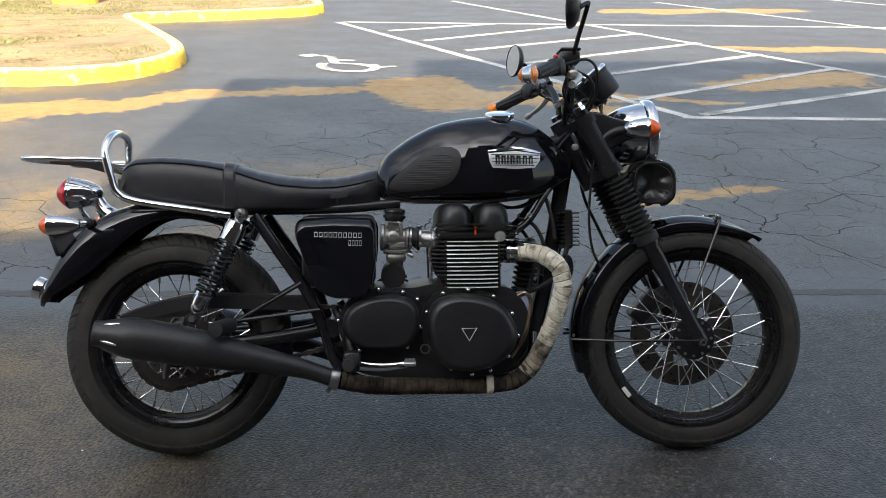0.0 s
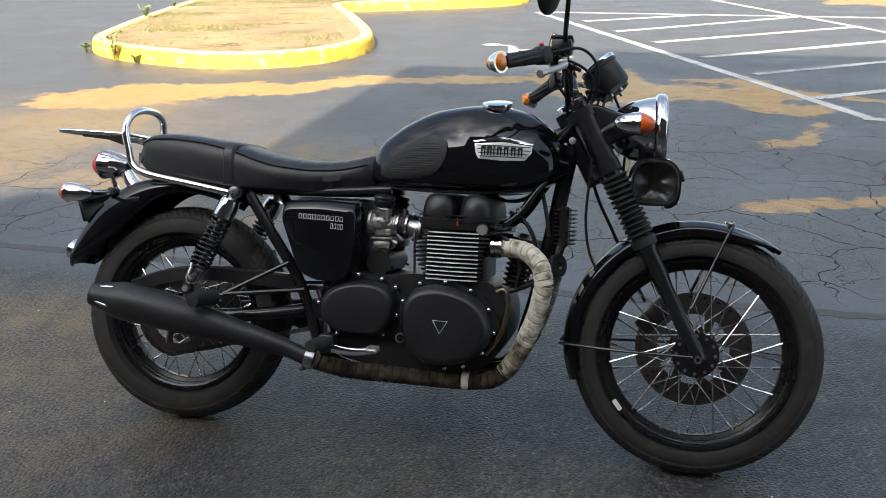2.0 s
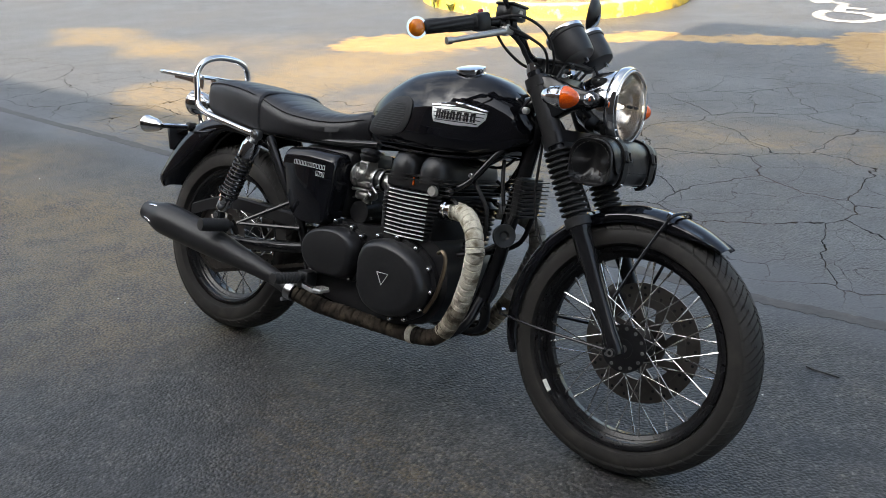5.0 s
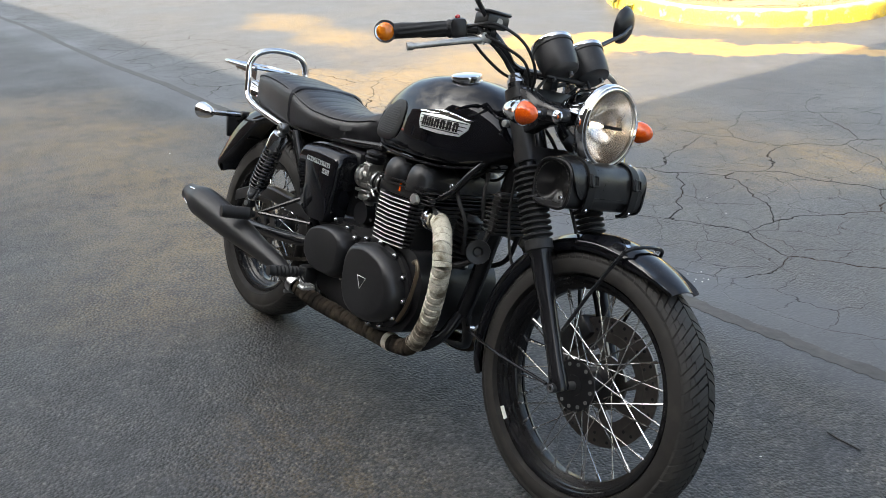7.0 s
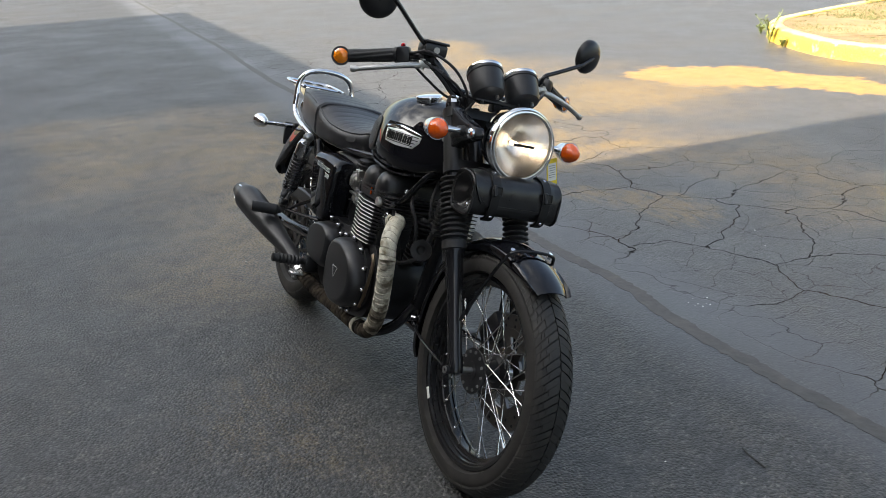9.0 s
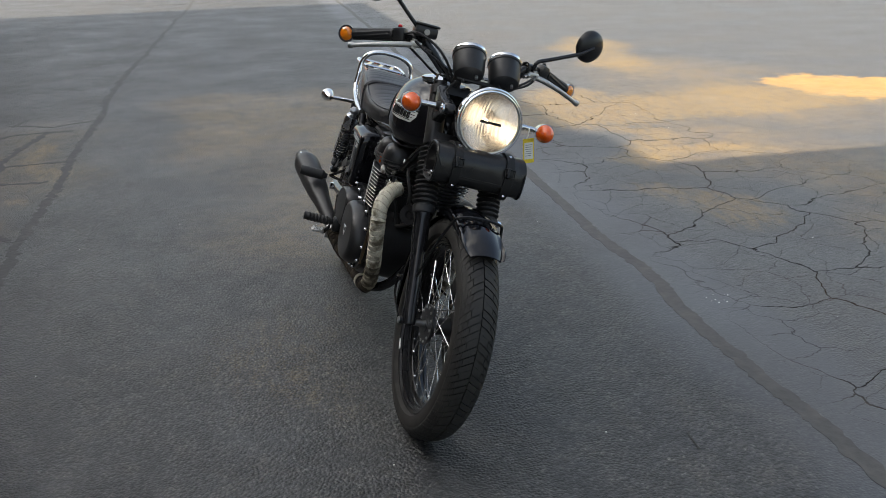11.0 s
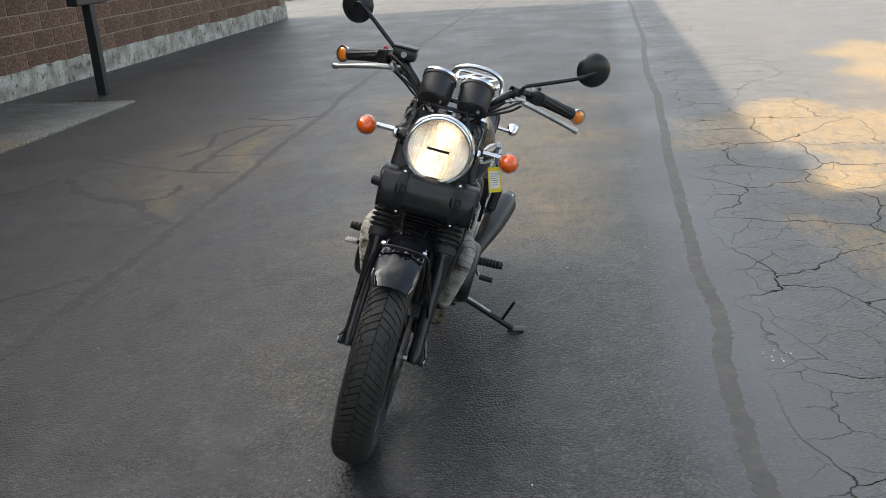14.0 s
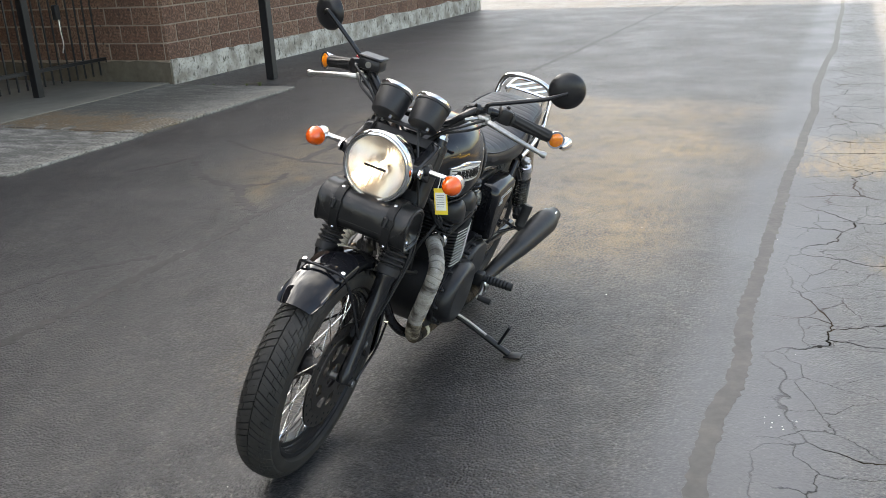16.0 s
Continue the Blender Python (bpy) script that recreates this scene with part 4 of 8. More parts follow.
def make_weed(x, y, z, h, seed, where="the yellow kerb"):
    rng = random.Random(seed)
    e = empty_thing("weed", pose(x, y, z), "green weed growing at " + where, "weed", "weeds at " + where)
    bm = bmesh.new()
    tips = []
    for i in range(7):
        a = rng.uniform(0, 6.28)
        s = rng.uniform(0.2, 0.5) * h
        q = [(0, 0, 0), (0.4 * s * math.cos(a), 0.4 * s * math.sin(a), 0.5 * h), (s * math.cos(a), s * math.sin(a), h * rng.uniform(0.7, 1.0))]
        tube(bm, q, 0.004 * min(1.0, max(0.3, h / 0.12)), 5, 3)
        tips += smooth_path(q, 5)[2:]
    part("stem", bm, M_WEED, e)
    bm = bmesh.new()
    for p in tips:
        for k in range(2):
            a, l = rng.uniform(0, 6.28), rng.uniform(0.03, 0.06) * max(0.25, min(1.0, h / 0.15))
            d = V(math.cos(a), math.sin(a), rng.uniform(-0.2, 0.6)) * l
            s = V(-math.sin(a), math.cos(a), 0) * l * 0.3
            vs = [bm.verts.new(q) for q in (p, p + d * 0.5 + s, p + d, p + d * 0.5 - s)]
            bm.faces.new(vs)
    part("foliage", bm, M_WEED, e)


for i, (x, y, h) in enumerate(((-4.32, 6.40, 0.34), (-4.98, 6.88, 0.12), (-4.0, 6.28, 0.10), (-5.6, 9.2, 0.18), (-5.95, 10.6, 0.12))):
    make_weed(x, y, 0.0 if y < 8 else 0.13, h, i)
for i, (x, y, h) in enumerate(((-4.85, -4.34, 0.06), (-4.86, -4.52, 0.035), (-4.84, -4.95, 0.03))):
    make_weed(x, y, 0.0, h, 20 + i, "the concrete slab's edge")


def make_pole_base():
    e = empty_thing("lamp_pole_base", pose(-5.15, 13.55, 0.12), "yellow-painted round concrete lamp pole base", "pole base")
    bm = bmesh.new()
    lathe(bm, [(0, 0), (0.36, 0), (0.36, 0.68), (0.33, 0.72), (0, 0.73)], None, 32)
    part("footing", bm, M_KERB, e)
    bm = bmesh.new()
    lathe(bm, [(0, 0.73), (0.09, 0.73), (0.07, 5.5), (0, 5.5)], None, 16)
    part("pole", bm, M_STEEL, e)


make_pole_base()


# ---- access symbol on the asphalt ----
def make_symbol():
    bm = bmesh.new()

    def strip(pts, w):
        pts = [V(*p) for p in pts]
        z = 0.004 + 0.00001 * len(bm.verts)
        l, r = [], []
        for i, p in enumerate(pts):
            d = (pts[min(i + 1, len(pts) - 1)] - pts[max(i - 1, 0)]).normalized()
            s = V(-d.y, d.x) * w / 2
            l.append(bm.verts.new((*(p + s), z)))
            r.append(bm.verts.new((*(p - s), z)))
        for i in range(len(pts) - 1):
            bm.faces.new((l[i], r[i], r[i + 1], l[i + 1]))
    ox, oy, ax, ay = -0.10, 7.42, (0.34, -0.05), (-0.12, 1.0)

    def at(u, v):
        return (ox + ax[0] * u + ay[0] * v, oy + ax[1] * u + ay[1] * v)
    strip([at(-0.05 + 0.85 * math.cos(radians(a)), -0.02 + 0.36 * math.sin(radians(a))) for a in range(150, 395, 12)], 0.11)
    strip([at(-0.85, 0.72), at(-0.55, 0.66), at(-0.45, 0.18), at(0.35, 0.14)], 0.11)
    strip([at(-0.50, 0.42), at(0.20, 0.40)], 0.09)
    strip([at(0.35, 0.14), at(0.85, -0.05), at(1.45, 0.05)], 0.11)
    strip([at(-1.42, 0.80), at(-1.10, 0.66)], 0.2)
    tagged(part("access_symbol", bm, M_WHITE, None, smooth=False), "white painted wheelchair symbol on the asphalt", "road marking", kind="structure")


make_symbol()


# ---- motorcycle ----
bike = empty_thing("motorcycle", pose(0, -0.026, 0.0, 0, 0, 2.0) @ pose(0, 0, 0, -17.5), "black retro twin motorcycle leaning on its side stand", "motorcycle")
FX, FZ, FR = 1.454, 0.312, 0.3235
RX, RZ, RR = 0.003, 0.3165, 0.3115
YAX = Matrix.Rotation(radians(90), 4, "X")  # turns a lathe's axis to the bike's width


def wheel(name, cx, cz, R, width, rim, hub_r, hub_w, spokes, label):
    m = Matrix.Translation((cx, 0, cz)) @ YAX
    bm = bmesh.new()
    h = width * 0.34
    side_ = [(rim + 0.015, h + 0.003), (rim + 0.013, h + 0.007), (rim + 0.004, h + 0.006), (rim + 0.002, h), (rim - 0.003, h - 0.002), (rim - 0.004, h * 0.80), (rim - 0.001, h * 0.76),
             (rim - 0.002, h * 0.60), (rim - 0.006, h * 0.55), (rim - 0.007, h * 0.42), (rim - 0.017, h * 0.30), (rim - 0.019, h * 0.22)]
    back_ = [(rim - 0.013, h * 0.2), (rim - 0.001, h * 0.5), (rim + 0.005, h * 0.8), (rim + 0.015, h - 0.002)]
    lathe(bm, [(r, -y) for r, y in side_] + side_[::-1] + back_[::-1] + [(r, -y) for r, y in back_], m, 72, True)
    w = part(name, bm, M_RIM, bike, label, sharp=22)
    # tyre: bead, side wall, shoulder and crown
    half = width / 2
    prof = []
    for i in range(33):
        a = radians(-112 + 224 * i / 32)
        c, s = math.cos(a), math.sin(a)
        y = half * math.copysign(abs(s) ** 0.85, s)
        r = R - 0.006 - (half * 0.95) * (1 - math.copysign(abs(c) ** 0.9, c)) * 0.82
        prof.append((r, y))
    inner = rim + 0.008
    flank = [p for p in prof if p[0] > inner + 0.003]
    ridge = []
    for k in (0, -1):
        r, y = flank[k]
        out = math.copysign(1, y)
        ridge.append([(inner, out * half * 0.64), (inner + 0.004, out * half * 0.72), (inner + 0.0065, out * half * 0.755), (inner + 0.0085, out * half * 0.735)])
    prof = ridge[0] + [p for p in flank if p[0] > inner + 0.012] + ridge[1][::-1]
    bm = bmesh.new()
    lathe(bm, prof, m, 96)
    part("tyre", bm, M_RUBBER, w, "worn black rubber tyre with chevron tread")
    # raised tread blocks in chevrons

    def crown(ang, u):
        a = radians(64) * u
        c, s = math.cos(a), math.sin(a)
        y = half * math.copysign(abs(s) ** 0.85, s)
        r = R - 0.006 - (half * 0.95) * (1 - c ** 0.9) * 0.82
        return r, y
    verts, faces = [], []
    pitch = 2 * math.pi / 96

    def block(ang, u0, u1, wide, slope):
        k = len(verts)
        n = 4
        for lift in (-0.001, 0.0058):
            for i in range(n + 1):
                u = u0 + (u1 - u0) * i / n
                for e in (0, 1):
                    r, y = crown(0, u)
                    th = ang + slope * abs(u) + wide * e
                    rr = r + lift
                    verts.append((cx + rr * math.cos(th), y, cz + rr * math.sin(th)))
        top = k + 2 * (n + 1)
        for i in range(n):
            faces.append((top + 2 * i, top + 2 * i + 1, top + 2 * i + 3, top + 2 * i + 2))
            faces.append((k + 2 * i, top + 2 * i, top + 2 * i + 2, k + 2 * i + 2))
            faces.append((k + 2 * i + 1, k + 2 * i + 3, top + 2 * i + 3, top + 2 * i + 1))
        faces.append((k, k + 1, top + 1, top))
        faces.append((k + 2 * n, top + 2 * n, top + 2 * n + 1, k + 2 * n + 1))
    for i in range(96):
        for side in (-1, 1):
            a = i * pitch + (0.5 * pitch if side > 0 else 0)
            joined = 0.97 if i % 4 == 0 else 0.79
            block(a, 0.012 * side, (0.40 + 0.14 * (i % 2)) * side, pitch * joined, -0.125)
            block(a, (0.425 + 0.14 * (i % 2)) * side, (0.80 - 0.06 * (i % 3)) * side, pitch * 0.79, -0.125)
            block(a, (0.82 - 0.06 * (i % 3)) * side, 1.05 * side, pitch * (0.95 if i % 2 else 0.79), -0.125)
    me = bpy.data.meshes.new("tread")
    me.from_pydata(verts, [], faces)
    me.materials.append(M_TREAD)
    tr = new("tread", me)
    tr.parent = w
    tagged(tr, kind="stuff")
    # hub
    bm = bmesh.new()
    lathe(bm, [(0.0, -hub_w / 2 - 0.012), (0.024, -hub_w / 2 - 0.012), (0.026, -hub_w / 2), (hub_r, -hub_w / 2), (hub_r + 0.002, -hub_w / 2 + 0.007), (hub_r * 0.62, -hub_w / 2 + 0.016), (hub_r * 0.5, 0),
               (hub_r * 0.62, hub_w / 2 - 0.016), (hub_r + 0.002, hub_w / 2 - 0.007), (hub_r, hub_w / 2), (0.026, hub_w / 2), (0.024, hub_w / 2 + 0.012), (0, hub_w / 2 + 0.012)], m, 40)
    part("hub", bm, M_SATIN, w)
    # spokes: crossed pairs from each flange
    bm = bmesh.new()
    r_in, r_out = hub_r - 0.006, rim - 0.016

    def spoke(a_hub, a_rim, y_hub, y_rim):
        p = V(r_in * math.cos(a_hub), y_hub, r_in * math.sin(a_hub))
        q = V(r_out * math.cos(a_rim), y_rim, r_out * math.sin(a_rim))
        b = bmesh.new()
        d = (q - p)
        lathe(b, [(0.0, 0), (0.0017, 0), (0.0017, d.length * 0.90), (0.0034, d.length * 0.905), (0.0034, d.length), (0, d.length)], axis_matrix(p, d), 7)
        return b
    for side in (-1, 1):
        for hand_ in (-1, 1):
            base = None
            count = spokes // 4
            for i in range(count):
                a = 2 * math.pi * i / count
                if base is None:
                    off = (0.5 if side > 0 else 0) * 2 * math.pi / count + (0.25 if hand_ > 0 else 0) * 2 * math.pi / count
                    base = part("spoke", spoke(off, off + hand_ * radians(74), side * (hub_w / 2 - 0.002 - (0.006 if hand_ > 0 else 0)), side * 0.010), M_SPOKE, w)
                    base.matrix_basis = Matrix.Translation((cx, 0, cz))
                else:
                    again(base, Matrix.Translation((cx, 0, cz)) @ Matrix.Rotation(-a, 4, "Y"), w)
    return w


fw = wheel("front_wheel", FX, FZ, FR, 0.112, 0.240, 0.048, 0.075, 40, "spoked front wheel with a black rim")
rw = wheel("rear_wheel", RX, RZ, RR, 0.132, 0.214, 0.060, 0.095, 40, "spoked rear wheel with a black rim")


def disc(parent, cx, cz, r, y, inner):
    m = Matrix.Translation((cx, y, cz)) @ YAX
    bm = bmesh.new()
    lathe(bm, [(inner, -0.0025), (r, -0.0025), (r, 0.0025), (inner, 0.0025)], m, 72, True)
    d = part("brake_disc", bm, M_DISC, parent, "drilled ground-steel brake disc")
    # carrier: a plate with swept windows
    bm = bmesh.new()
    radii = [0.036, 0.056, 0.066, inner - 0.016, inner - 0.006, inner + 0.006]
    grid = {}
    for side in (-0.004, 0.004):
        for j, rr in enumerate(radii):
            for i in range(40):
                a = 2 * math.pi * i / 40 + (0.0 if j < 2 else 0.28 * (rr - 0.056) / (inner - 0.056))
                grid[side, j, i] = bm.verts.new((cx + rr * math.cos(a), y + side, cz + rr * math.sin(a)))
    solid = {(j, i) for j in range(5) for i in range(40) if j != 2 or i % 5 < 2}
    for j, i in solid:
        i2 = (i + 1) % 40
        for side in (-0.004, 0.004):
            bm.faces.new([grid[side, *p] for p in ((j, i), (j + 1, i), (j + 1, i2), (j, i2))])
        for (nj, ni), (p, q) in ((((j - 1, i)), ((j, i), (j, i2))), (((j + 1, i)), ((j + 1, i), (j + 1, i2))), (((j, (i - 1) % 40)), ((j, i), (j + 1, i))), (((j, i2)), ((j, i2), (j + 1, i2)))):
            if (nj, ni) not in solid:
                bm.faces.new([grid[-0.004, *p], grid[-0.004, *q], grid[0.004, *q], grid[0.004, *p]])
    part("disc_carrier", bm, M_DISC, d)
    bm = bmesh.new()
    for ringr, n in ((inner + (r - inner) * 0.3, 18), (inner + (r - inner) * 0.72, 24)):
        for i in range(n):
            a = 2 * math.pi * i / n + ringr * 30
            lathe(bm, [(0, -0.0032), (0.0042, -0.0032), (0.0042, 0.0032), (0, 0.0032)], Matrix.Translation((cx + ringr * math.cos(a), y, cz + ringr * math.sin(a))) @ YAX, 8)
    tagged(part("drilled_holes", bm, M_RUBBER2, d), kind="stuff")


disc(fw, FX, FZ, 0.155, 0.062, 0.112)
disc(rw, RX, RZ, 0.128, 0.070, 0.090)

# white balance sticker on the rim
bm = bmesh.new()
rings = []
for k in range(6):
    a = radians(214 + 1.5 * k)
    rings.append([bm.verts.new((FX + r * math.cos(a), y, FZ + r * math.sin(a))) for r, y in ((0.2395, -0.0445), (0.2515, -0.0445), (0.2515, -0.0460), (0.2395, -0.0460))])
ring_faces(bm, rings)
part("rim_sticker", bm, M_TAGW, fw)

# front hub flange on the right, ringed with bright bolts
bm = bmesh.new()
lathe(bm, [(0.02, 0.0), (0.058, 0.0), (0.060, 0.006), (0.02, 0.008)], Matrix.Translation((FX, -0.040, FZ)) @ YAX, 40, True)
part("hub_flange", bm, M_SATIN, fw)
bm = bmesh.new()
for i in range(12):
    a = 2 * math.pi * i / 12
    lathe(bm, [(0, 0), (0.0045, 0), (0.0045, 0.004), (0, 0.005)], Matrix.Translation((FX + 0.050 * math.cos(a), -0.045, FZ + 0.050 * math.sin(a))) @ YAX, 8)
part("flange_bolts", bm, M_STEEL, fw)

# rear sprocket and chain
m = Matrix.Translation((RX, -0.078, RZ)) @ YAX
bm = bmesh.new()
n = 43
rings = []
for y in (-0.003, 0.003):
    rings.append([bm.verts.new(m @ V((0.108 + (0.008 if k % 2 else 0.0)) * math.cos(math.pi * k / n), (0.108 + (0.008 if k % 2 else 0.0)) * math.sin(math.pi * k / n), y)) for k in range(2 * n)])
    rings.append([bm.verts.new(m @ V(0.084 * math.cos(math.pi * k / n), 0.084 * math.sin(math.pi * k / n), y)) for k in range(2 * n)])
ring_faces(bm, [rings[0], rings[1], rings[3], rings[2], rings[0]], True, False)
for i in range(6):
    a = 2 * math.pi * i / 6
    rod(bm, m @ V(0.040 * math.cos(a), 0.040 * math.sin(a), 0), m @ V(0.088 * math.cos(a + 0.2), 0.088 * math.sin(a + 0.2), 0), 0.010, 8)
lathe(bm, [(0.03, -0.004), (0.05, -0.004), (0.05, 0.004), (0.03, 0.004)], m, 32, True)
part("sprocket", bm, M_DISC, rw, "grimy toothed rear sprocket")

chain_path = []
for k in range(25):
    a = radians(95 + 170 * k / 24)
    chain_path.append(V(RX + 0.116 * math.cos(a), -0.078, RZ + 0.116 * math.sin(a)))
for k in range(13):
    a = radians(265 + 190 * k / 12)
    chain_path.append(V(0.50 + 0.045 * math.cos(a), -0.078, 0.375 + 0.045 * math.sin(a)))
dense = []
loop = chain_path + [chain_path[0]]
for a, b in zip(loop, loop[1:]):
    k = max(1, int((b - a).length / 0.0159))
    dense += [a + (b - a) * i / k for i in range(k)]
verts, faces = [], []
for i, p in enumerate(dense):
    q = dense[(i + 1) % len(dense)]
    d = (q - p).normalized()
    u = V(-d.z, 0, d.x) * (0.0062 if i % 2 else 0.0045)
    for y in ((-0.008, -0.004), (0.004, 0.008)):
        k = len(verts)
        for yy in y:
            for c, s in ((p - d * 0.003, -1), (q + d * 0.003, -1), (q + d * 0.003, 1), (p - d * 0.003, 1)):
                verts.append(tuple(c + u * s * (1 if i % 2 else 0.85) + V(0, yy, 0)))
        faces += [(k, k + 1, k + 2, k + 3), (k + 4, k + 7, k + 6, k + 5), (k, k + 4, k + 5, k + 1), (k + 1, k + 5, k + 6, k + 2), (k + 2, k + 6, k + 7, k + 3), (k + 3, k + 7, k + 4, k)]
me = bpy.data.meshes.new("drive_chain")
me.from_pydata(verts, [], faces)
me.materials.append(M_GREASE)
ch = new("drive_chain", me)
ch.parent = bike
ch["label"] = "oily steel drive chain"


# ---- mudguards ----
def mudguard(name, arc, skirt_full, material, label, taper=None):
    """A curved guard: arc gives x, z, the outward normal's angle in degrees and half width."""
    bm = bmesh.new()
    rings = []
    for x, z, ang, w in arc:
        nx, nz = math.cos(radians(ang)), math.sin(radians(ang))
        ring = []
        skirt = skirt_full * (soft(taper, len(rings) / (len(arc) - 1), 0.03) if taper else 1.0)
        prof = [(-1.0, -skirt), (-1.0, -skirt * 0.72), (-0.985, -skirt * 0.48 - 0.004), (-0.94, -skirt * 0.26 - 0.006), (-0.84, -0.0145), (-0.66, -0.0075), (-0.36, -0.002), (0, 0.0), (0.36, -0.002), (0.66, -0.0075), (0.84, -0.0145), (0.94, -skirt * 0.26 - 0.006), (0.985, -skirt * 0.48 - 0.004), (1.0, -skirt * 0.72), (1.0, -skirt)]
        for s, d in prof:
            ring.append(bm.verts.new((x + nx * d, w * s, z + nz * d)))
        for s, d in reversed(prof):
            ring.append(bm.verts.new((x + nx * (d - 0.003), w * s * 0.97, z + nz * (d - 0.003))))
        rings.append(ring)
    ring_faces(bm, rings)
    return part(name, bm, material, bike, label, sharp=60)


def arc_through(cx, cz, table, n=40, widths=None):
    """Points round a centre: table holds degrees and radius."""
    out = []
    for i in range(n + 1):
        a = table[0][0] + (table[-1][0] - table[0][0]) * i / n
        r = soft(table, a, 5) if table[0][0] < table[-1][0] else soft([(-p, q) for p, q in table], -a, 5)
        out.append((cx + r * math.cos(radians(a)), cz + r * math.sin(radians(a)), a, widths(i / n) if widths else 0.06))
    return out


def end_round(base, edge=0.12, tip=0.55):
    return lambda s: base * (tip + (1 - tip) * min(1.0, math.sin(math.pi / 2 * min(1, min(s, 1 - s) / edge))))


ff = mudguard("front_mudguard", arc_through(1.464, 0.318, [(56, 0.339), (80, 0.342), (98, 0.349), (130, 0.357), (160, 0.359), (184, 0.360), (197, 0.352)][::1], 44, end_round(0.0605, 0.05, 0.84)), 0.040, M_PAINT, "glossy black curved front mudguard", [(0.0, 0.18), (0.05, 0.42), (0.12, 0.80), (0.19, 1.0), (0.90, 1.0), (1.0, 0.7)])
mudguard("rear_mudguard", arc_through(-0.010, 0.313, [(58, 0.402), (95, 0.406), (108, 0.413), (122, 0.410), (131, 0.404), (142, 0.395), (152, 0.389), (161, 0.384)], 44, end_round(0.092, 0.08, 0.62)), 0.106, M_PAINT, "glossy black rear mudguard", [(0.0, 0.30), (0.33, 0.45), (0.40, 0.58), (0.485, 0.82), (0.60, 1.0), (0.72, 1.0), (0.85, 0.70), (0.93, 0.42), (1.0, 0.15)])

# front mudguard stays
bm = bmesh.new()
tube(bm, [(1.432, -0.104, 0.44), (1.478, -0.090, 0.55), (1.514, -0.072, 0.632), (1.526, -0.056, 0.656), (1.531, 0.0, 0.663), (1.526, 0.056, 0.656), (1.514, 0.072, 0.632), (1.478, 0.090, 0.55), (1.432, 0.104, 0.44)], 0.0043, 8)
part("mudguard_stay", bm, M_FRAME, ff)
for s in (-1, 1):
    bm = bmesh.new()
    tube(bm, [(1.098, s * 0.062, 0.318), (1.25, s * 0.100, 0.316), (1.44, s * 0.128, 0.318)], 0.0038, 8)
    part("lower_stay", bm, M_FRAME, ff)
    bm = bmesh.new()
    rod(bm, (1.514, s * 0.054, 0.648), (1.519, s * 0.057, 0.661), 0.0060, 10)
    part("stay_bolt", bm, M_CHROME, ff)
    bm = bmesh.new()
    rod(bm, (1.110, s * 0.058, 0.330), (1.104, s * 0.068, 0.330), 0.005, 8)
    part("stay_bolt", bm, M_CHROME, ff)

# ---- fork, yokes and axle ----
FDIR = V(1.457 - 1.124, 0, 0.310 - 0.942)
FDIR = FDIR.normalized()
FTOP = V(1.124, 0, 0.942)
FORK_Y = 0.098


def fork_at(s, y):
    p = FTOP + FDIR * s
    return V(p.x, y, p.z)


for s in (-1, 1):
    y = s * FORK_Y
    bm = bmesh.new()
    rod(bm, fork_at(-0.012, y), fork_at(0.42, y), 0.0205, 20)
    leg = part("fork_tube", bm, M_FRAME, bike)
    bm = bmesh.new()
    lathe(bm, [(0, 0), (0.026, 0), (0.0285, 0.010), (0.0285, 0.030), (0.0245, 0.038), (0.0240, 0.10), (0.0205, 0.135), (0.0190, 0.29), (0.0215, 0.31), (0.0220, 0.335), (0.019, 0.345), (0, 0.35)], axis_matrix(fork_at(0.375, y), FDIR), 24)
    low = part("fork_slider", bm, M_FRAME, bike, "gloss black fork lower")
    bm = bmesh.new()
    prof = [(0.018, 0.0)]
    for k in range(12):
        prof += [(0.036, 0.004 + k * 0.0145), (0.036, 0.008 + k * 0.0145), (0.026, 0.012 + k * 0.0145), (0.026, 0.0145 + k * 0.0145)]
    prof += [(0.033, 0.178), (0.033, 0.20), (0.02, 0.205)]
    lathe(bm, prof, axis_matrix(fork_at(0.195, y), FDIR), 24)
    part("fork_gaiter", bm, M_RUBBER2, leg, "black ribbed rubber fork gaiter")
    bm = bmesh.new()
    lathe(bm, [(0, 0), (0.016, 0), (0.016, 0.010), (0.020, 0.012), (0.020, 0.03), (0, 0.03)], axis_matrix(fork_at(-0.034, y), FDIR), 8)
    part("fork_cap", bm, M_CHROME, leg)
    bm = bmesh.new()  # headlamp ear and shroud
    lathe(bm, [(0.021, 0.03), (0.027, 0.03), (0.027, 0.165), (0.021, 0.165)], axis_matrix(fork_at(0, y), FDIR), 20, True)
    tube(bm, [fork_at(0.09, y), (1.215, s * 0.105, 0.895), (1.29, s * 0.106, 0.897)], lambda t: 0.019 - 0.004 * t, 10)
    part("headlamp_bracket", bm, M_SATIN, leg)
    bm = bmesh.new()
    rod(bm, (1.454, s * 0.085, 0.312), (1.454, s * 0.126, 0.312), 0.0115, 12)
    part("axle_nut", bm, M_SATIN, low)
    bm = bmesh.new()
    lathe(bm, [(0.0055, 0), (0.0095, 0), (0.0095, 0.003), (0.0055, 0.003)], axis_matrix((1.454, s * 0.1262, 0.312), (0, s, 0)), 18, True)
    part("axle_ring", bm, M_STEEL, low)

bm = bmesh.new()
rod(bm, (FX, -0.115, FZ), (FX, 0.115, FZ), 0.010, 14)
part("front_axle", bm, M_STEEL, fw)


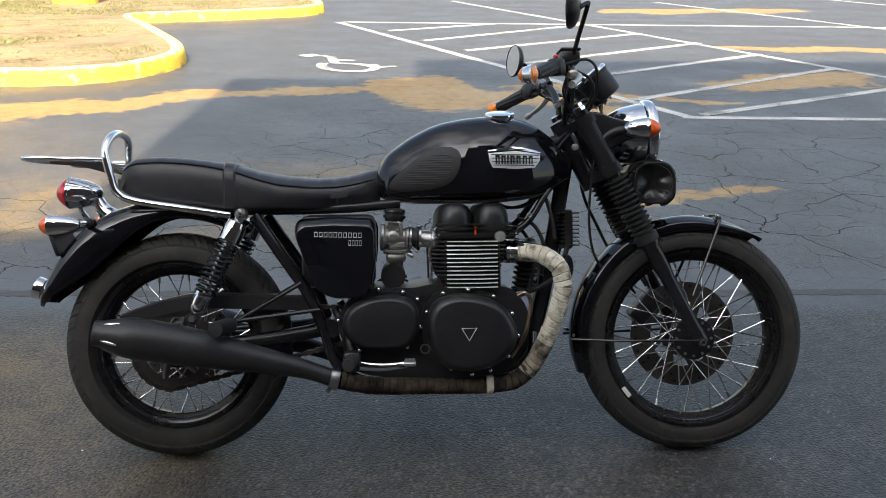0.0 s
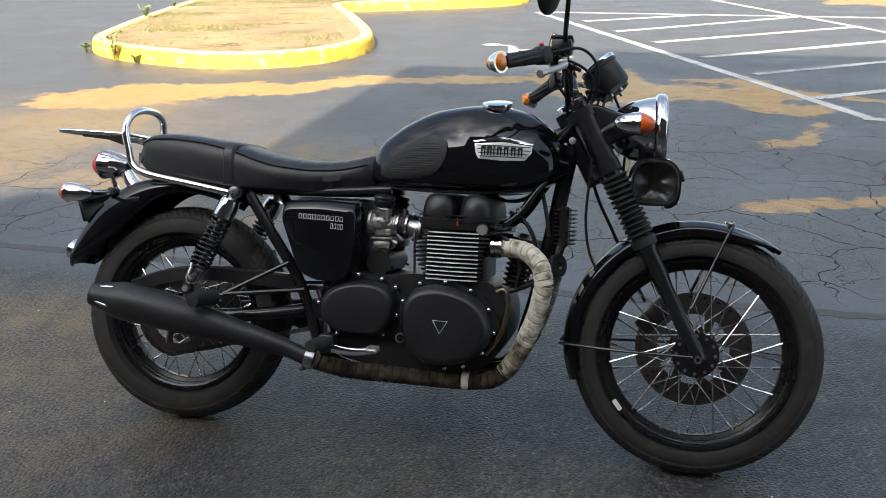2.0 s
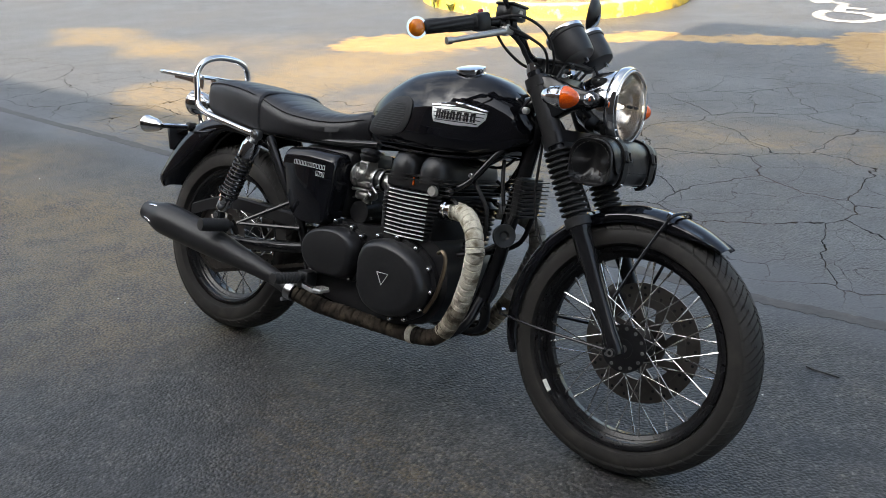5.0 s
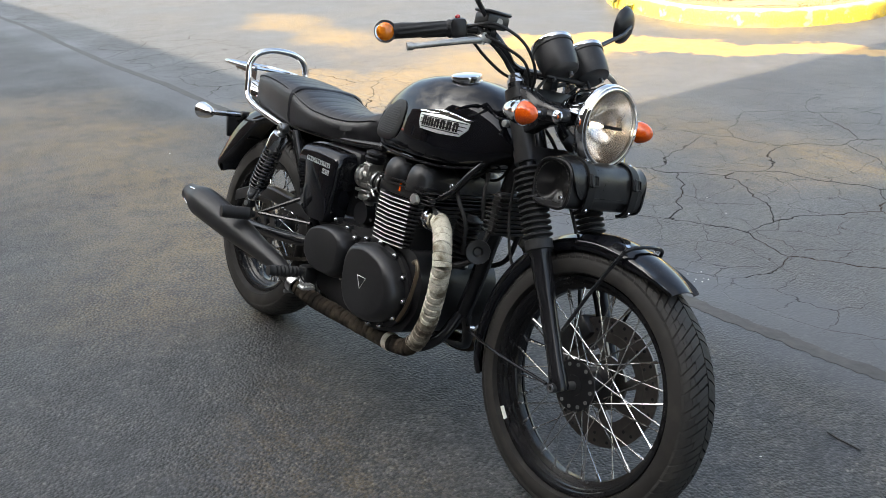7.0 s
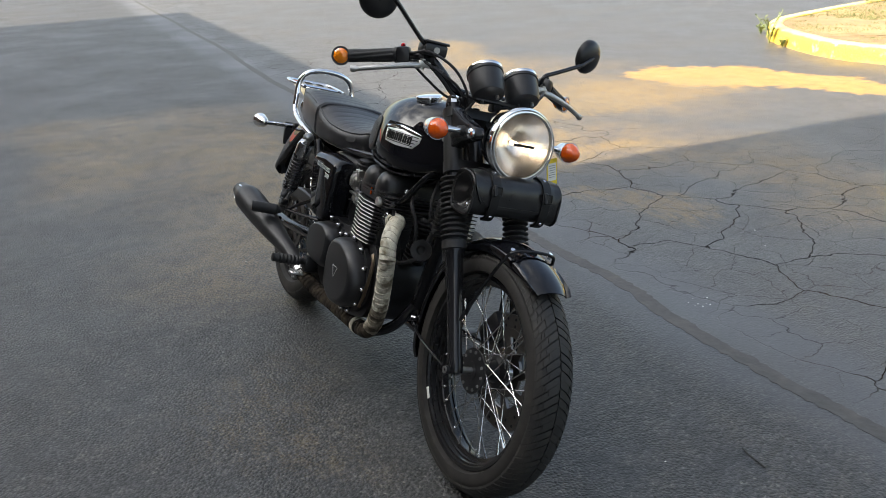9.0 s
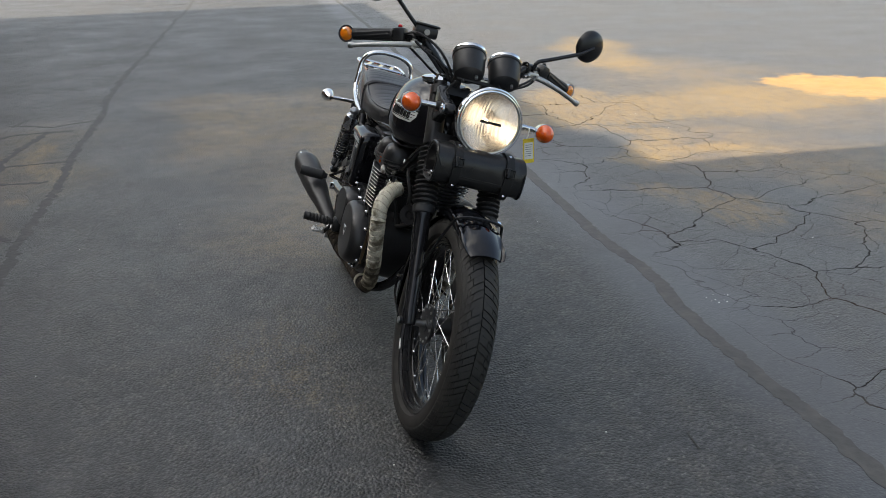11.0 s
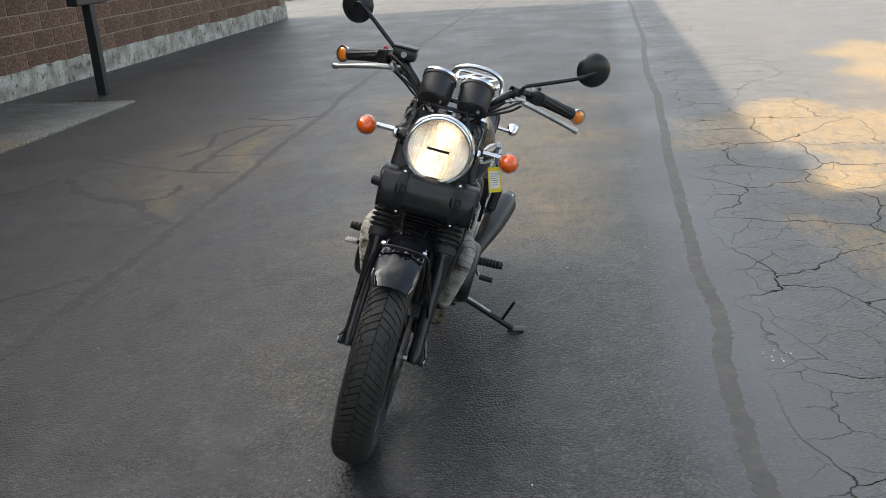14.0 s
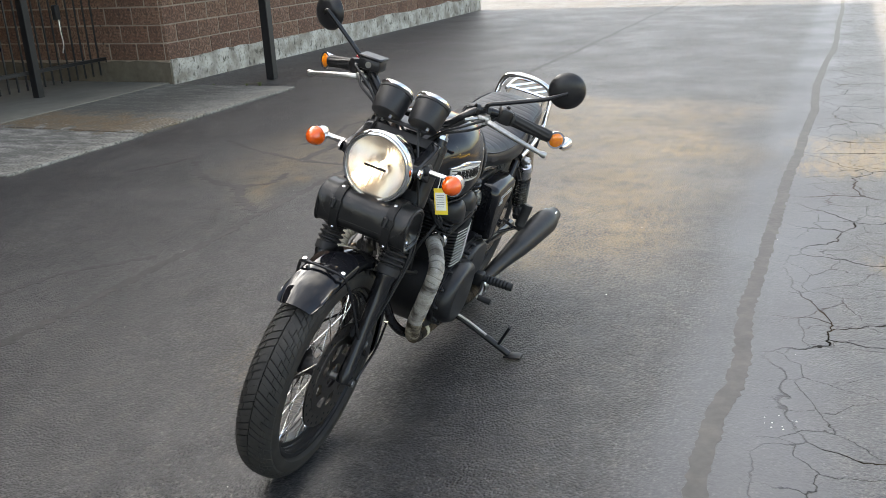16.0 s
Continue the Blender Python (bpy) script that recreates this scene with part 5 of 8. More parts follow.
def yoke(name, at, thick):
    bm = bmesh.new()
    m = axis_matrix(fork_at(at, 0), FDIR)
    out = rounded([(-0.125, -0.030), (0.125, -0.030), (0.125, 0.025), (0.05, 0.050), (-0.05, 0.050), (-0.125, 0.025)], 0.025)
    mm = Matrix.Translation(fork_at(at, 0)) @ Matrix(((0, -1, 0), (1, 0, 0), (0, 0, 1))).to_4x4()
    tilt = Matrix.Translation(fork_at(at, 0)) @ Matrix.Rotation(math.atan2(-FDIR.x, -FDIR.z) * 1.0, 4, "Y")
    rings = [[bm.verts.new(tilt @ V(-v, u, h)) for u, v in out] for h in (0, thick)]
    ring_faces(bm, rings)
    return part(name, bm, M_SATIN, bike)


yk = yoke("top_yoke", 0.030, 0.026)
yoke("bottom_yoke", 0.185, 0.032)
bm = bmesh.new()
rod(bm, fork_at(-0.01, 0) - V(0.045, 0, 0.02), fork_at(0.20, 0) - V(0.045, 0, 0.02), 0.026, 18)
part("steering_head", bm, M_FRAME, bike)
bm = bmesh.new()
lathe(bm, [(0, 0), (0.017, 0), (0.017, 0.012), (0.010, 0.016), (0, 0.016)], axis_matrix(fork_at(-0.015, 0) - V(0.045, 0, 0.02), -FDIR), 6)
part("stem_nut", bm, M_CHROME, yk)

# front caliper on the left leg
bm = bmesh.new()
mm = Matrix.Translation((1.345, 0.072, 0.395)) @ Matrix.Rotation(radians(-50), 4, "Y")
box(bm, (0, 0, 0), (0.105, 0.062, 0.058), mm, 0.012, 2)
box(bm, (0.0, 0.02, -0.028), (0.06, 0.05, 0.03), mm, 0.006, 1)
part("brake_caliper", bm, M_SATIN, bike, "black two-piston front brake caliper")
bm = bmesh.new()
tube(bm, [(1.32, 0.085, 0.43), (1.27, 0.11, 0.52), (1.22, 0.12, 0.62), (1.17, 0.10, 0.72), (1.14, 0.06, 0.82), (1.09, 0.0, 0.90), (1.08, -0.10, 1.0), (1.07, -0.16, 1.06)], 0.0048, 8)
part("brake_hose", bm, M_RUBBER2, bike)


# ---- fuel tank ----
T_TOP = [(0.545, 0.765), (0.56, 0.805), (0.58, 0.840), (0.643, 0.886), (0.70, 0.916), (0.74, 0.930), (0.80, 0.941), (0.85, 0.946), (0.92, 0.945), (0.965, 0.936), (1.006, 0.921), (1.046, 0.890), (1.078, 0.858), (1.098, 0.815)]
T_BOT = [(0.545, 0.735), (0.58, 0.712), (0.65, 0.706), (0.85, 0.704), (0.98, 0.712), (1.05, 0.735), (1.098, 0.775)]
T_WID = [(0.545, 0.040), (0.57, 0.070), (0.60, 0.092), (0.66, 0.117), (0.74, 0.142), (0.82, 0.158), (0.90, 0.158), (0.97, 0.135), (1.03, 0.100), (1.075, 0.070), (1.098, 0.035)]


def tank_dims(x):
    zt, zb, w = soft(T_TOP, x, 0.012), soft(T_BOT, x, 0.02), soft(T_WID, x, 0.02)
    return zt, zb, zb + 0.36 * (zt - zb), w


def tank_y(x, z):
    zt, zb, zc, w = tank_dims(x)
    if z >= zc:
        s = min(1.0, max(0.0, (z - zc) / (zt - zc))) ** (1 / 0.92)
        return w * max(0.0, 1 - s * s) ** (0.5 * 0.68)
    s = min(1.0, max(0.0, (zc - z) / (zc - zb))) ** (1 / 0.7)
    return w * max(0.0, 1 - s * s) ** (0.5 * 0.45)


bm = bmesh.new()
secs = []
for i in range(61):
    x = 0.545 + (1.098 - 0.545) * (0.5 - 0.5 * math.cos(math.pi * i / 60))
    zt, zb, zc, w = tank_dims(x)
    ring = []
    for k in range(48):
        a = 2 * math.pi * k / 48
        c, s = math.cos(a), math.sin(a)
        if s >= 0:
            ring.append((x, w * math.copysign(abs(c) ** 0.68, c), zc + (zt - zc) * s ** 0.92))
        else:
            ring.append((x, w * math.copysign(abs(c) ** 0.45, c), zc - (zc - zb) * abs(s) ** 0.7))
    secs.append(ring)
loft(bm, secs)
tank = part("fuel_tank", bm, M_PAINT, bike, "glossy black teardrop fuel tank", sharp=70)


def patch(name, outline, side, lift, material, parent, label="", edge=0.004, seat=-0.004, shape=None, rings_=(1.0, 1.0, 0.95, 0.75, 0.5, 0.25)):
    """A plate laid on the tank's side over an outline in x, z."""
    bm = bmesh.new()
    cx = sum(p[0] for p in outline) / len(outline)
    cz = sum(p[1] for p in outline) / len(outline)
    loops = []
    for i, k in enumerate(rings_):
        d = seat if i == 0 else (lift - edge * 0.4 if i == 1 else lift)
        loop = []
        for x, z in outline:
            px_, pz = cx + (x - cx) * k, cz + (z - cz) * k
            loop.append(bm.verts.new((px_, side * (tank_y(px_, pz) + d + (shape(px_, pz) if shape and i > 1 else 0)), pz)))
        loops.append(loop)
    ring_faces(bm, loops, True, False)
    c = bm.verts.new((cx, side * (tank_y(cx, cz) + lift), cz))
    for i in range(len(outline)):
        bm.faces.new((loops[-1][i], loops[-1][(i + 1) % len(outline)], c))
    return part(name, bm, material, parent, label)


def dense_outline(pts, step=0.006):
    out = []
    for a, b in zip(pts, pts[1:] + pts[:1]):
        n = max(1, int(math.hypot(b[0] - a[0], b[1] - a[1]) / step))
        out += [(a[0] + (b[0] - a[0]) * k / n, a[1] + (b[1] - a[1]) * k / n) for k in range(n)]
    return out


PAD = rounded([(0.585, 0.745), (0.600, 0.770), (0.660, 0.822), (0.715, 0.852), (0.762, 0.855), (0.785, 0.838), (0.782, 0.790), (0.755, 0.752), (0.70, 0.738), (0.62, 0.734)], 0.02, 4)
PAD_IN = rounded([(0.612, 0.752), (0.662, 0.802), (0.718, 0.834), (0.758, 0.836), (0.766, 0.800), (0.748, 0.768), (0.70, 0.752)], 0.018, 4)
for s in (-1, 1):
    pad = patch("knee_pad", dense_outline(PAD, 0.012), s, 0.004, M_RUBBER2, tank, "black ribbed rubber knee pad", edge=0.003)
    bm = bmesh.new()
    for k in range(13):
        z = 0.756 + k * 0.0063
        xs = []
        for (xa, za), (xb, zb) in zip(PAD_IN, PAD_IN[1:] + PAD_IN[:1]):
            if (za > z) != (zb > z):
                xs.append(xa + (xb - xa) * (z - za) / (zb - za))
        if len(xs) >= 2:
            x0, x1 = min(xs), max(xs)
            pts = [(x0 + (x1 - x0) * j / 8, s * (tank_y(x0 + (x1 - x0) * j / 8, z) + 0.0042), z) for j in range(9)]
            tube(bm, pts, 0.0013, 5, 1)
    part("pad_ribs", bm, M_RUBBER2, pad)
    # badge: chrome wing over a grooved plate, lettering blocked in as bars
    wing = dense_outline([(0.853, 0.8425), (0.905, 0.8515), (0.932, 0.8550), (0.962, 0.8505), (1.007, 0.8410), (1.004, 0.8365), (0.932, 0.8450), (0.857, 0.8380)], 0.008)
    badge = patch("tank_badge", wing, s, 0.006, M_CHROME, tank, "chrome winged tank badge", edge=0.003, rings_=(1.0, 1.0, 0.9, 0.5))
    plate_ = dense_outline([(0.858, 0.8350), (0.932, 0.8415), (1.004, 0.8340), (1.003, 0.8170), (0.986, 0.7965), (0.930, 0.7930), (0.869, 0.7965), (0.861, 0.8130)], 0.008)
    patch("badge_plate", plate_, s, 0.0035, M_SILVER, badge, edge=0.001, rings_=(1.0, 1.0, 0.95, 0.75, 0.5, 0.25))
    for z0, x0, x1 in ((0.8300, 0.864, 1.000), (0.8205, 0.866, 1.000), (0.8110, 0.868, 0.993), (0.8020, 0.873, 0.986)):
        strip_ = dense_outline([(x0, z0), (x0, z0 + 0.0022), (x1, z0 + 0.0022), (x1, z0)], 0.012)
        patch("badge_groove", strip_, s, 0.0046, M_INKBLACK, badge, edge=0.0005, rings_=(1.0, 1.0, 0.5))
    for i, x in enumerate((0.876, 0.892, 0.908, 0.917, 0.934, 0.952, 0.969)):
        wd = 0.0045 if i == 2 else 0.0115
        top_ = 0.829 if i else 0.832
        for a, c, z0, z1 in ((x, x + wd * 0.36, 0.8065, top_), (x + wd * 0.70, x + wd, 0.8065, top_), (x, x + wd, 0.8235, top_)):
            bar = dense_outline([(a, z0), (a, z1), (c, z1), (c, z0)], 0.01)
            patch("badge_letter_bar", bar, s, 0.0062, M_INKBLACK, badge, edge=0.001, rings_=(1.0, 1.0, 0.6))

bm = bmesh.new()
cap_m = axis_matrix((0.900, -0.058, 0.9275), (-0.02, -0.29, 1))
lathe(bm, [(0.041, -0.006), (0.041, 0.008), (0.035, 0.010), (0.035, 0.013), (0.0405, 0.014), (0.0415, 0.019), (0.040, 0.0240), (0.032, 0.0265), (0.015, 0.0278), (0, 0.0282)], cap_m, 40)
part("filler_cap", bm, M_CHROME, tank, "polished chrome filler cap")
bm = bmesh.new()
secs = [(0.58, -0.004), (0.75, -0.004), (0.95, -0.002), (1.05, 0.0)]
for s in (-1, 1):
    tube(bm, [(x, s * soft(T_WID, x, 0.02) * 0.80, soft(T_BOT, x, 0.02) + 0.003) for x in (0.58, 0.66, 0.75, 0.85, 0.95, 1.03)], 0.004, 6)
part("tank_seam", bm, M_FRAME, tank)

# ---- seat ----
S_TOP = [(-0.142, 0.770), (-0.135, 0.800), (-0.122, 0.822), (-0.09, 0.835), (-0.02, 0.838), (0.05, 0.833), (0.135, 0.822), (0.18, 0.815), (0.24, 0.798), (0.30, 0.786), (0.387, 0.778), (0.45, 0.780), (0.50, 0.788), (0.545, 0.801), (0.566, 0.803)]
S_BOT = [(-0.142, 0.755), (-0.10, 0.720), (0.0, 0.700), (0.2, 0.686), (0.4, 0.686), (0.545, 0.702), (0.566, 0.715)]
S_WID = [(-0.142, 0.060), (-0.13, 0.085), (-0.09, 0.108), (0.0, 0.122), (0.10, 0.132), (0.22, 0.138), (0.33, 0.130), (0.43, 0.108), (0.50, 0.090), (0.548, 0.074), (0.566, 0.040)]
bm = bmesh.new()
secs, edge_l, edge_r = [], [], []
for i in range(141):
    x = -0.142 + 0.708 * i / 140
    zt, zb, w = soft(S_TOP, x, 0.012), soft(S_BOT, x, 0.02), soft(S_WID, x, 0.02)
    pleat = -0.0022 * max(0.0, 1 - abs(((x + 0.30) % 0.040) - 0.02) / 0.006) if (-0.10 < x < 0.135 or 0.20 < x < 0.52) else 0.0
    cr = 0.012 * min(1.0, max(0.0, (x - 0.10) / 0.18))
    half = [(0.0, zt), (0.30, zt - cr * 0.1 + pleat), (0.60, zt - 0.002 - cr * 0.4 + pleat), (0.78, zt - 0.006 - cr * 0.7 + pleat * 0.7), (0.88, zt - 0.013 - cr * 0.9), (0.965, zt - 0.022 - cr), (1.0, zt - 0.034 - cr), (1.01, zt - 0.055 - cr * 0.5), (0.98, zb + 0.028), (0.94, zb + 0.008), (0.86, zb)]
    ring = [(x, w * u, z) for u, z in half] + [(x, -w * u, z) for u, z in reversed(half[1:])]
    secs.append(ring)
    edge_l.append((x, w * 0.955, zt - 0.018 - cr))
    edge_r.append((x, -w * 0.955, zt - 0.018 - cr))
loft(bm, secs)
seat = part("seat", bm, M_VINYL, bike, "black pleated vinyl twin seat", sharp=75)
for e in (edge_l, edge_r):
    bm = bmesh.new()
    tube(bm, e[4:138:3], 0.0032, 6, 1)
    part("piping", bm, M_PIPING, seat)
bm = bmesh.new()
secs = []
for j in range(7):
    x = 0.150 + 0.034 * j / 6
    lift = 0.006 if 0 < j < 6 else 0.0
    zt, zb, w = soft(S_TOP, x, 0.012), soft(S_BOT, x, 0.02), soft(S_WID, x, 0.02)
    half = [(0.0, zt), (0.30, zt), (0.60, zt - 0.002), (0.78, zt - 0.006), (0.88, zt - 0.013), (0.965, zt - 0.022), (1.0, zt - 0.034), (1.01, zt - 0.055), (0.98, zb + 0.028), (0.94, zb + 0.008)]
    secs.append([bm.verts.new((x, -(w * u + lift), z + lift * 0.6)) for u, z in reversed(half)] + [bm.verts.new((x, w * u + lift, z + lift * 0.6)) for u, z in half[1:]])
ring_faces(bm, secs, False, False)
part("seat_strap", bm, M_VINYL, seat, "black grab strap across the seat")


# ---- tail: grab rail, rack, lamps, plate ----
bm = bmesh.new()
side_pts = [(0.168, 0.128, 0.676), (0.05, 0.130, 0.695), (-0.083, 0.122, 0.717), (-0.132, 0.119, 0.742), (-0.150, 0.116, 0.79), (-0.163, 0.111, 0.842), (-0.158, 0.092, 0.880), (-0.153, 0.052, 0.899)]
tube(bm, [(x, -y, z) for x, y, z in side_pts] + [(-0.152, 0, 0.904)] + side_pts[::-1], 0.0105, 14, 8)
part("grab_rail", bm, M_CHROME, bike, "polished chrome grab rail hoop")

bm = bmesh.new()
tube(bm, [(-0.165, -0.085, 0.829), (-0.30, -0.098, 0.832), (-0.375, -0.092, 0.834), (-0.392, -0.06, 0.834), (-0.394, 0, 0.834), (-0.392, 0.06, 0.834), (-0.375, 0.092, 0.834), (-0.30, 0.098, 0.832), (-0.165, 0.085, 0.829)], 0.007, 10)
rack = part("luggage_rack", bm, M_CHROME, bike, "chrome luggage rack behind the seat")
bm = bmesh.new()
tube(bm, [(-0.205, -0.088, 0.830), (-0.207, 0.0, 0.831), (-0.205, 0.088, 0.830)], 0.006, 8)
part("rack_crossbar", bm, M_CHROME, rack)
for y in (-0.050, 0.0, 0.050):
    bm = bmesh.new()
    mm = Matrix.Translation((-0.299, y, 0.833)) @ Matrix.Rotation(radians(-16), 4, "Z")
    box(bm, (0, 0, 0), (0.190, 0.017, 0.006), mm, 0.002, 1)
    part("rack_slat", bm, M_CHROME, rack)
for s in (-1, 1):
    bm = bmesh.new()
    outl = [(-0.165, 0.792), (-0.165, 0.824), (-0.32, 0.826), (-0.315, 0.818), (-0.235, 0.812)]
    rings = [[bm.verts.new((x, s * 0.080 + dy, z)) for x, z in outl] for dy in (-0.0015, 0.0015)]
    ring_faces(bm, rings)
    part("rack_bracket", bm, M_CHROME, rack)


def bullet(name, base, direction, r, body, lens, parent, lens_mat, label, lens_label, k=0.97):
    """A bullet lamp: chrome body that tapers away from a coloured lens."""
    m_ = axis_matrix(base, direction)
    b = bmesh.new()
    lathe(b, [(0, -body), (r * 0.28, -body * 0.98), (r * 0.55, -body * 0.86), (r * 0.82, -body * 0.55), (r * 0.97, -body * 0.2), (r, 0.0), (r * 1.05, 0.002), (r * 1.05, 0.006), (r * 0.95, 0.006), (0, 0.004)], m_, 28)
    ob = part(name, b, M_CHROME, parent, label)
    b = bmesh.new()
    lathe(b, [(r * k, 0.004), (r * k * 1.0, lens * 0.22), (r * k * 0.86, lens * 0.50), (r * k * 0.62, lens * 0.80), (r * k * 0.40, lens * 0.95), (r * k * 0.18, lens), (0, lens)], m_, 28)
    part("lens", b, lens_mat, ob, lens_label)
    return ob


tail = bullet("tail_lamp", (-0.288, 0, 0.742), (-1, 0, 0.05), 0.043, 0.085, 0.040, bike, M_RED, "chrome bullet tail lamp", "red tail lamp lens")
bm = bmesh.new()
tube(bm, [(-0.225, 0, 0.735), (-0.215, 0, 0.712), (-0.200, 0, 0.690), (-0.175, 0, 0.672)], lambda t: 0.016 + 0.010 * t, 14)
tube(bm, [(-0.268, 0, 0.715), (-0.262, 0, 0.690), (-0.240, 0, 0.660)], 0.008, 8)
part("tail_lamp_bracket", bm, M_CHROME, tail)
for s in (-1, 1):
    b = bullet("rear_indicator", (-0.272, s * 0.205, 0.655), (-1, 0, 0), 0.027, 0.072, 0.030, bike, M_AMBER, "chrome bullet rear indicator", "orange indicator lens")
    bm = bmesh.new()
    tube(bm, [(-0.225, s * 0.195, 0.655), (-0.225, s * 0.12, 0.657), (-0.222, s * 0.06, 0.66)], 0.0085, 10)
    part("stalk", bm, M_CHROME, b)
    bm = bmesh.new()
    lathe(bm, [(0, 0), (0.014, 0), (0.014, 0.03), (0.010, 0.034), (0, 0.034)], axis_matrix((-0.222, s * 0.052, 0.66), (0, s, 0)), 14)
    part("stalk_boot", bm, M_RUBBER2, b)
bm = bmesh.new()
mm = Matrix.Translation((-0.318, 0, 0.615)) @ Matrix.Rotation(radians(-18), 4, "Y")
box(bm, (0, 0, 0), (0.010, 0.17, 0.095), mm, 0.004, 1)
box(bm, (0.035, 0, 0.02), (0.07, 0.10, 0.02), mm, 0.004, 1)
part("plate_holder", bm, M_SATIN, bike, "black licence plate holder")
bm = bmesh.new()
m_ = axis_matrix((-0.383, 0, 0.478), (-1, 0, 0.38))
lathe(bm, [(0, -0.012), (0.030, -0.012), (0.031, 0.0), (0.031, 0.010), (0.027, 0.012), (0.026, 0.009), (0, 0.009)], m_, 28)
refl = part("rear_reflector", bm, M_CHROME, bike, "round reflector in a chrome bezel")
bm = bmesh.new()
lathe(bm, [(0.0255, 0.0095), (0.024, 0.0115), (0, 0.0125)], m_, 28)
part("reflector_lens", bm, M_RED, refl)

# ---- shocks ----
for s in (-1, 1):
    top, bot = V(0.202, s * 0.160, 0.678), V(0.070, s * 0.160, 0.405)
    d = bot - top
    L = d.length
    m_ = axis_matrix(top, d)
    bm = bmesh.new()
    lathe(bm, [(0, 0.01), (0.012, 0.01), (0.012, L * 0.52), (0.0065, L * 0.54), (0.0065, L - 0.02), (0, L - 0.02)], m_, 14)
    sh = part("rear_shock", bm, M_STEEL, bike, "rear shock with exposed black spring")
    bm = bmesh.new()
    lathe(bm, [(0.012, 0.018), (0.024, 0.022), (0.0275, 0.034), (0.029, 0.040), (0.029, 0.075), (0.024, 0.078), (0.012, 0.078)], m_, 28)
    part("shroud", bm, M_CHROME, sh)
    bm = bmesh.new()
    turns, n = 11.0, 11 * 16
    pts = []
    for k in range(n + 1):
        a = 2 * math.pi * turns * k / n
        h = 0.080 + (L - 0.155) * k / n
        pts.append(m_ @ V(0.0268 * math.cos(a), 0.0268 * math.sin(a), h))
    tube(bm, pts, 0.0041, 8, 1, smooth=False)
    part("spring", bm, M_FRAME, sh, "black coil spring")
    bm = bmesh.new()
    lathe(bm, [(0.010, L - 0.078), (0.026, L - 0.076), (0.026, L - 0.066), (0.0225, L - 0.064), (0.0225, L - 0.030), (0.014, L - 0.016), (0.010, L - 0.014)], m_, 28)
    part("spring_seat", bm, M_CHROME, sh)
    for p in (top, bot):
        bm = bmesh.new()
        lathe(bm, [(0.007, -0.013), (0.0155, -0.012), (0.017, -0.008), (0.017, 0.008), (0.0155, 0.012), (0.007, 0.013)], Matrix.Translation(p) @ YAX, 20, True)
        part("shock_eye", bm, M_STEEL if p == top else M_SATIN, sh)
        bm = bmesh.new()
        lathe(bm, [(0, -0.018), (0.009, -0.018), (0.0095, -0.012), (0.0095, 0.012), (0.009, 0.018), (0, 0.018)], Matrix.Translation(p) @ YAX, 6)
        part("eye_bolt", bm, M_STEEL, sh)

# ---- frame ----
bm = bmesh.new()
tube(bm, [(1.100, 0, 0.845), (1.082, 0, 0.74), (1.058, 0, 0.60), (1.028, 0, 0.44), (1.000, 0, 0.33)], 0.022, 14)
for s in (-1, 1):
    tube(bm, [(1.0, s * 0.01, 0.33), (0.985, s * 0.05, 0.26), (0.93, s * 0.09, 0.215), (0.80, s * 0.10, 0.205), (0.55, s * 0.10, 0.21), (0.45, s * 0.10, 0.26), (0.41, s * 0.10, 0.36), (0.37, s * 0.115, 0.46), (0.30, s * 0.128, 0.57), (0.23, s * 0.13, 0.675)], 0.0155, 12)
    tube(bm, [(0.62, s * 0.07, 0.705), (0.45, s * 0.085, 0.692), (0.20, s * 0.098, 0.690), (0.0, s * 0.090, 0.708), (-0.09, s * 0.08, 0.722)], 0.0135, 10)
    tube(bm, [(1.085, s * 0.02, 0.80), (1.03, s * 0.075, 0.735), (0.975, s * 0.10, 0.655), (0.925, s * 0.112, 0.618)], 0.0095, 10)
tube(bm, [(1.09, 0, 0.88), (0.95, 0, 0.84), (0.75, 0, 0.78), (0.60, 0, 0.72)], 0.022, 12)
part("frame", bm, M_FRAME, bike, "gloss black tubular steel frame")
for s in (-1, 1):
    for p, r in (((0.925, s * 0.122, 0.618), 0.012), ((0.722, s * 0.118, 0.628), 0.011), ((0.975, s * 0.104, 0.668), 0.007)):
        bm = bmesh.new()
        lathe(bm, [(0, -0.006), (r, -0.006), (r, 0.004), (r * 0.7, 0.006), (r * 0.45, 0.003), (0, 0.003)], Matrix.Translation(p) @ Matrix.Rotation(radians(90 * s), 4, "X") @ Matrix.Rotation(math.pi, 4, "X"), 12)
        part("frame_bolt", bm, M_STEEL, bike)
bm = bmesh.new()
for s in (-1, 1):
    tube(bm, [(0.43, s * 0.075, 0.365), (0.30, s * 0.105, 0.345), (0.10, s * 0.118, 0.325), (-0.045, s * 0.118, 0.316)], 0.020, 12)
tube(bm, [(0.43, -0.11, 0.365), (0.43, 0.11, 0.365)], 0.026, 14)
swing = part("swingarm", bm, M_FRAME, bike)
bm = bmesh.new()
rod(bm, (RX, -0.142, RZ), (RX, 0.142, RZ), 0.009, 12)
part("rear_axle", bm, M_STEEL, swing)
bm = bmesh.new()
rod(bm, (RX, -0.150, RZ), (RX, -0.134, RZ), 0.015, 6)
part("rear_axle_nut", bm, M_CHROME, swing)
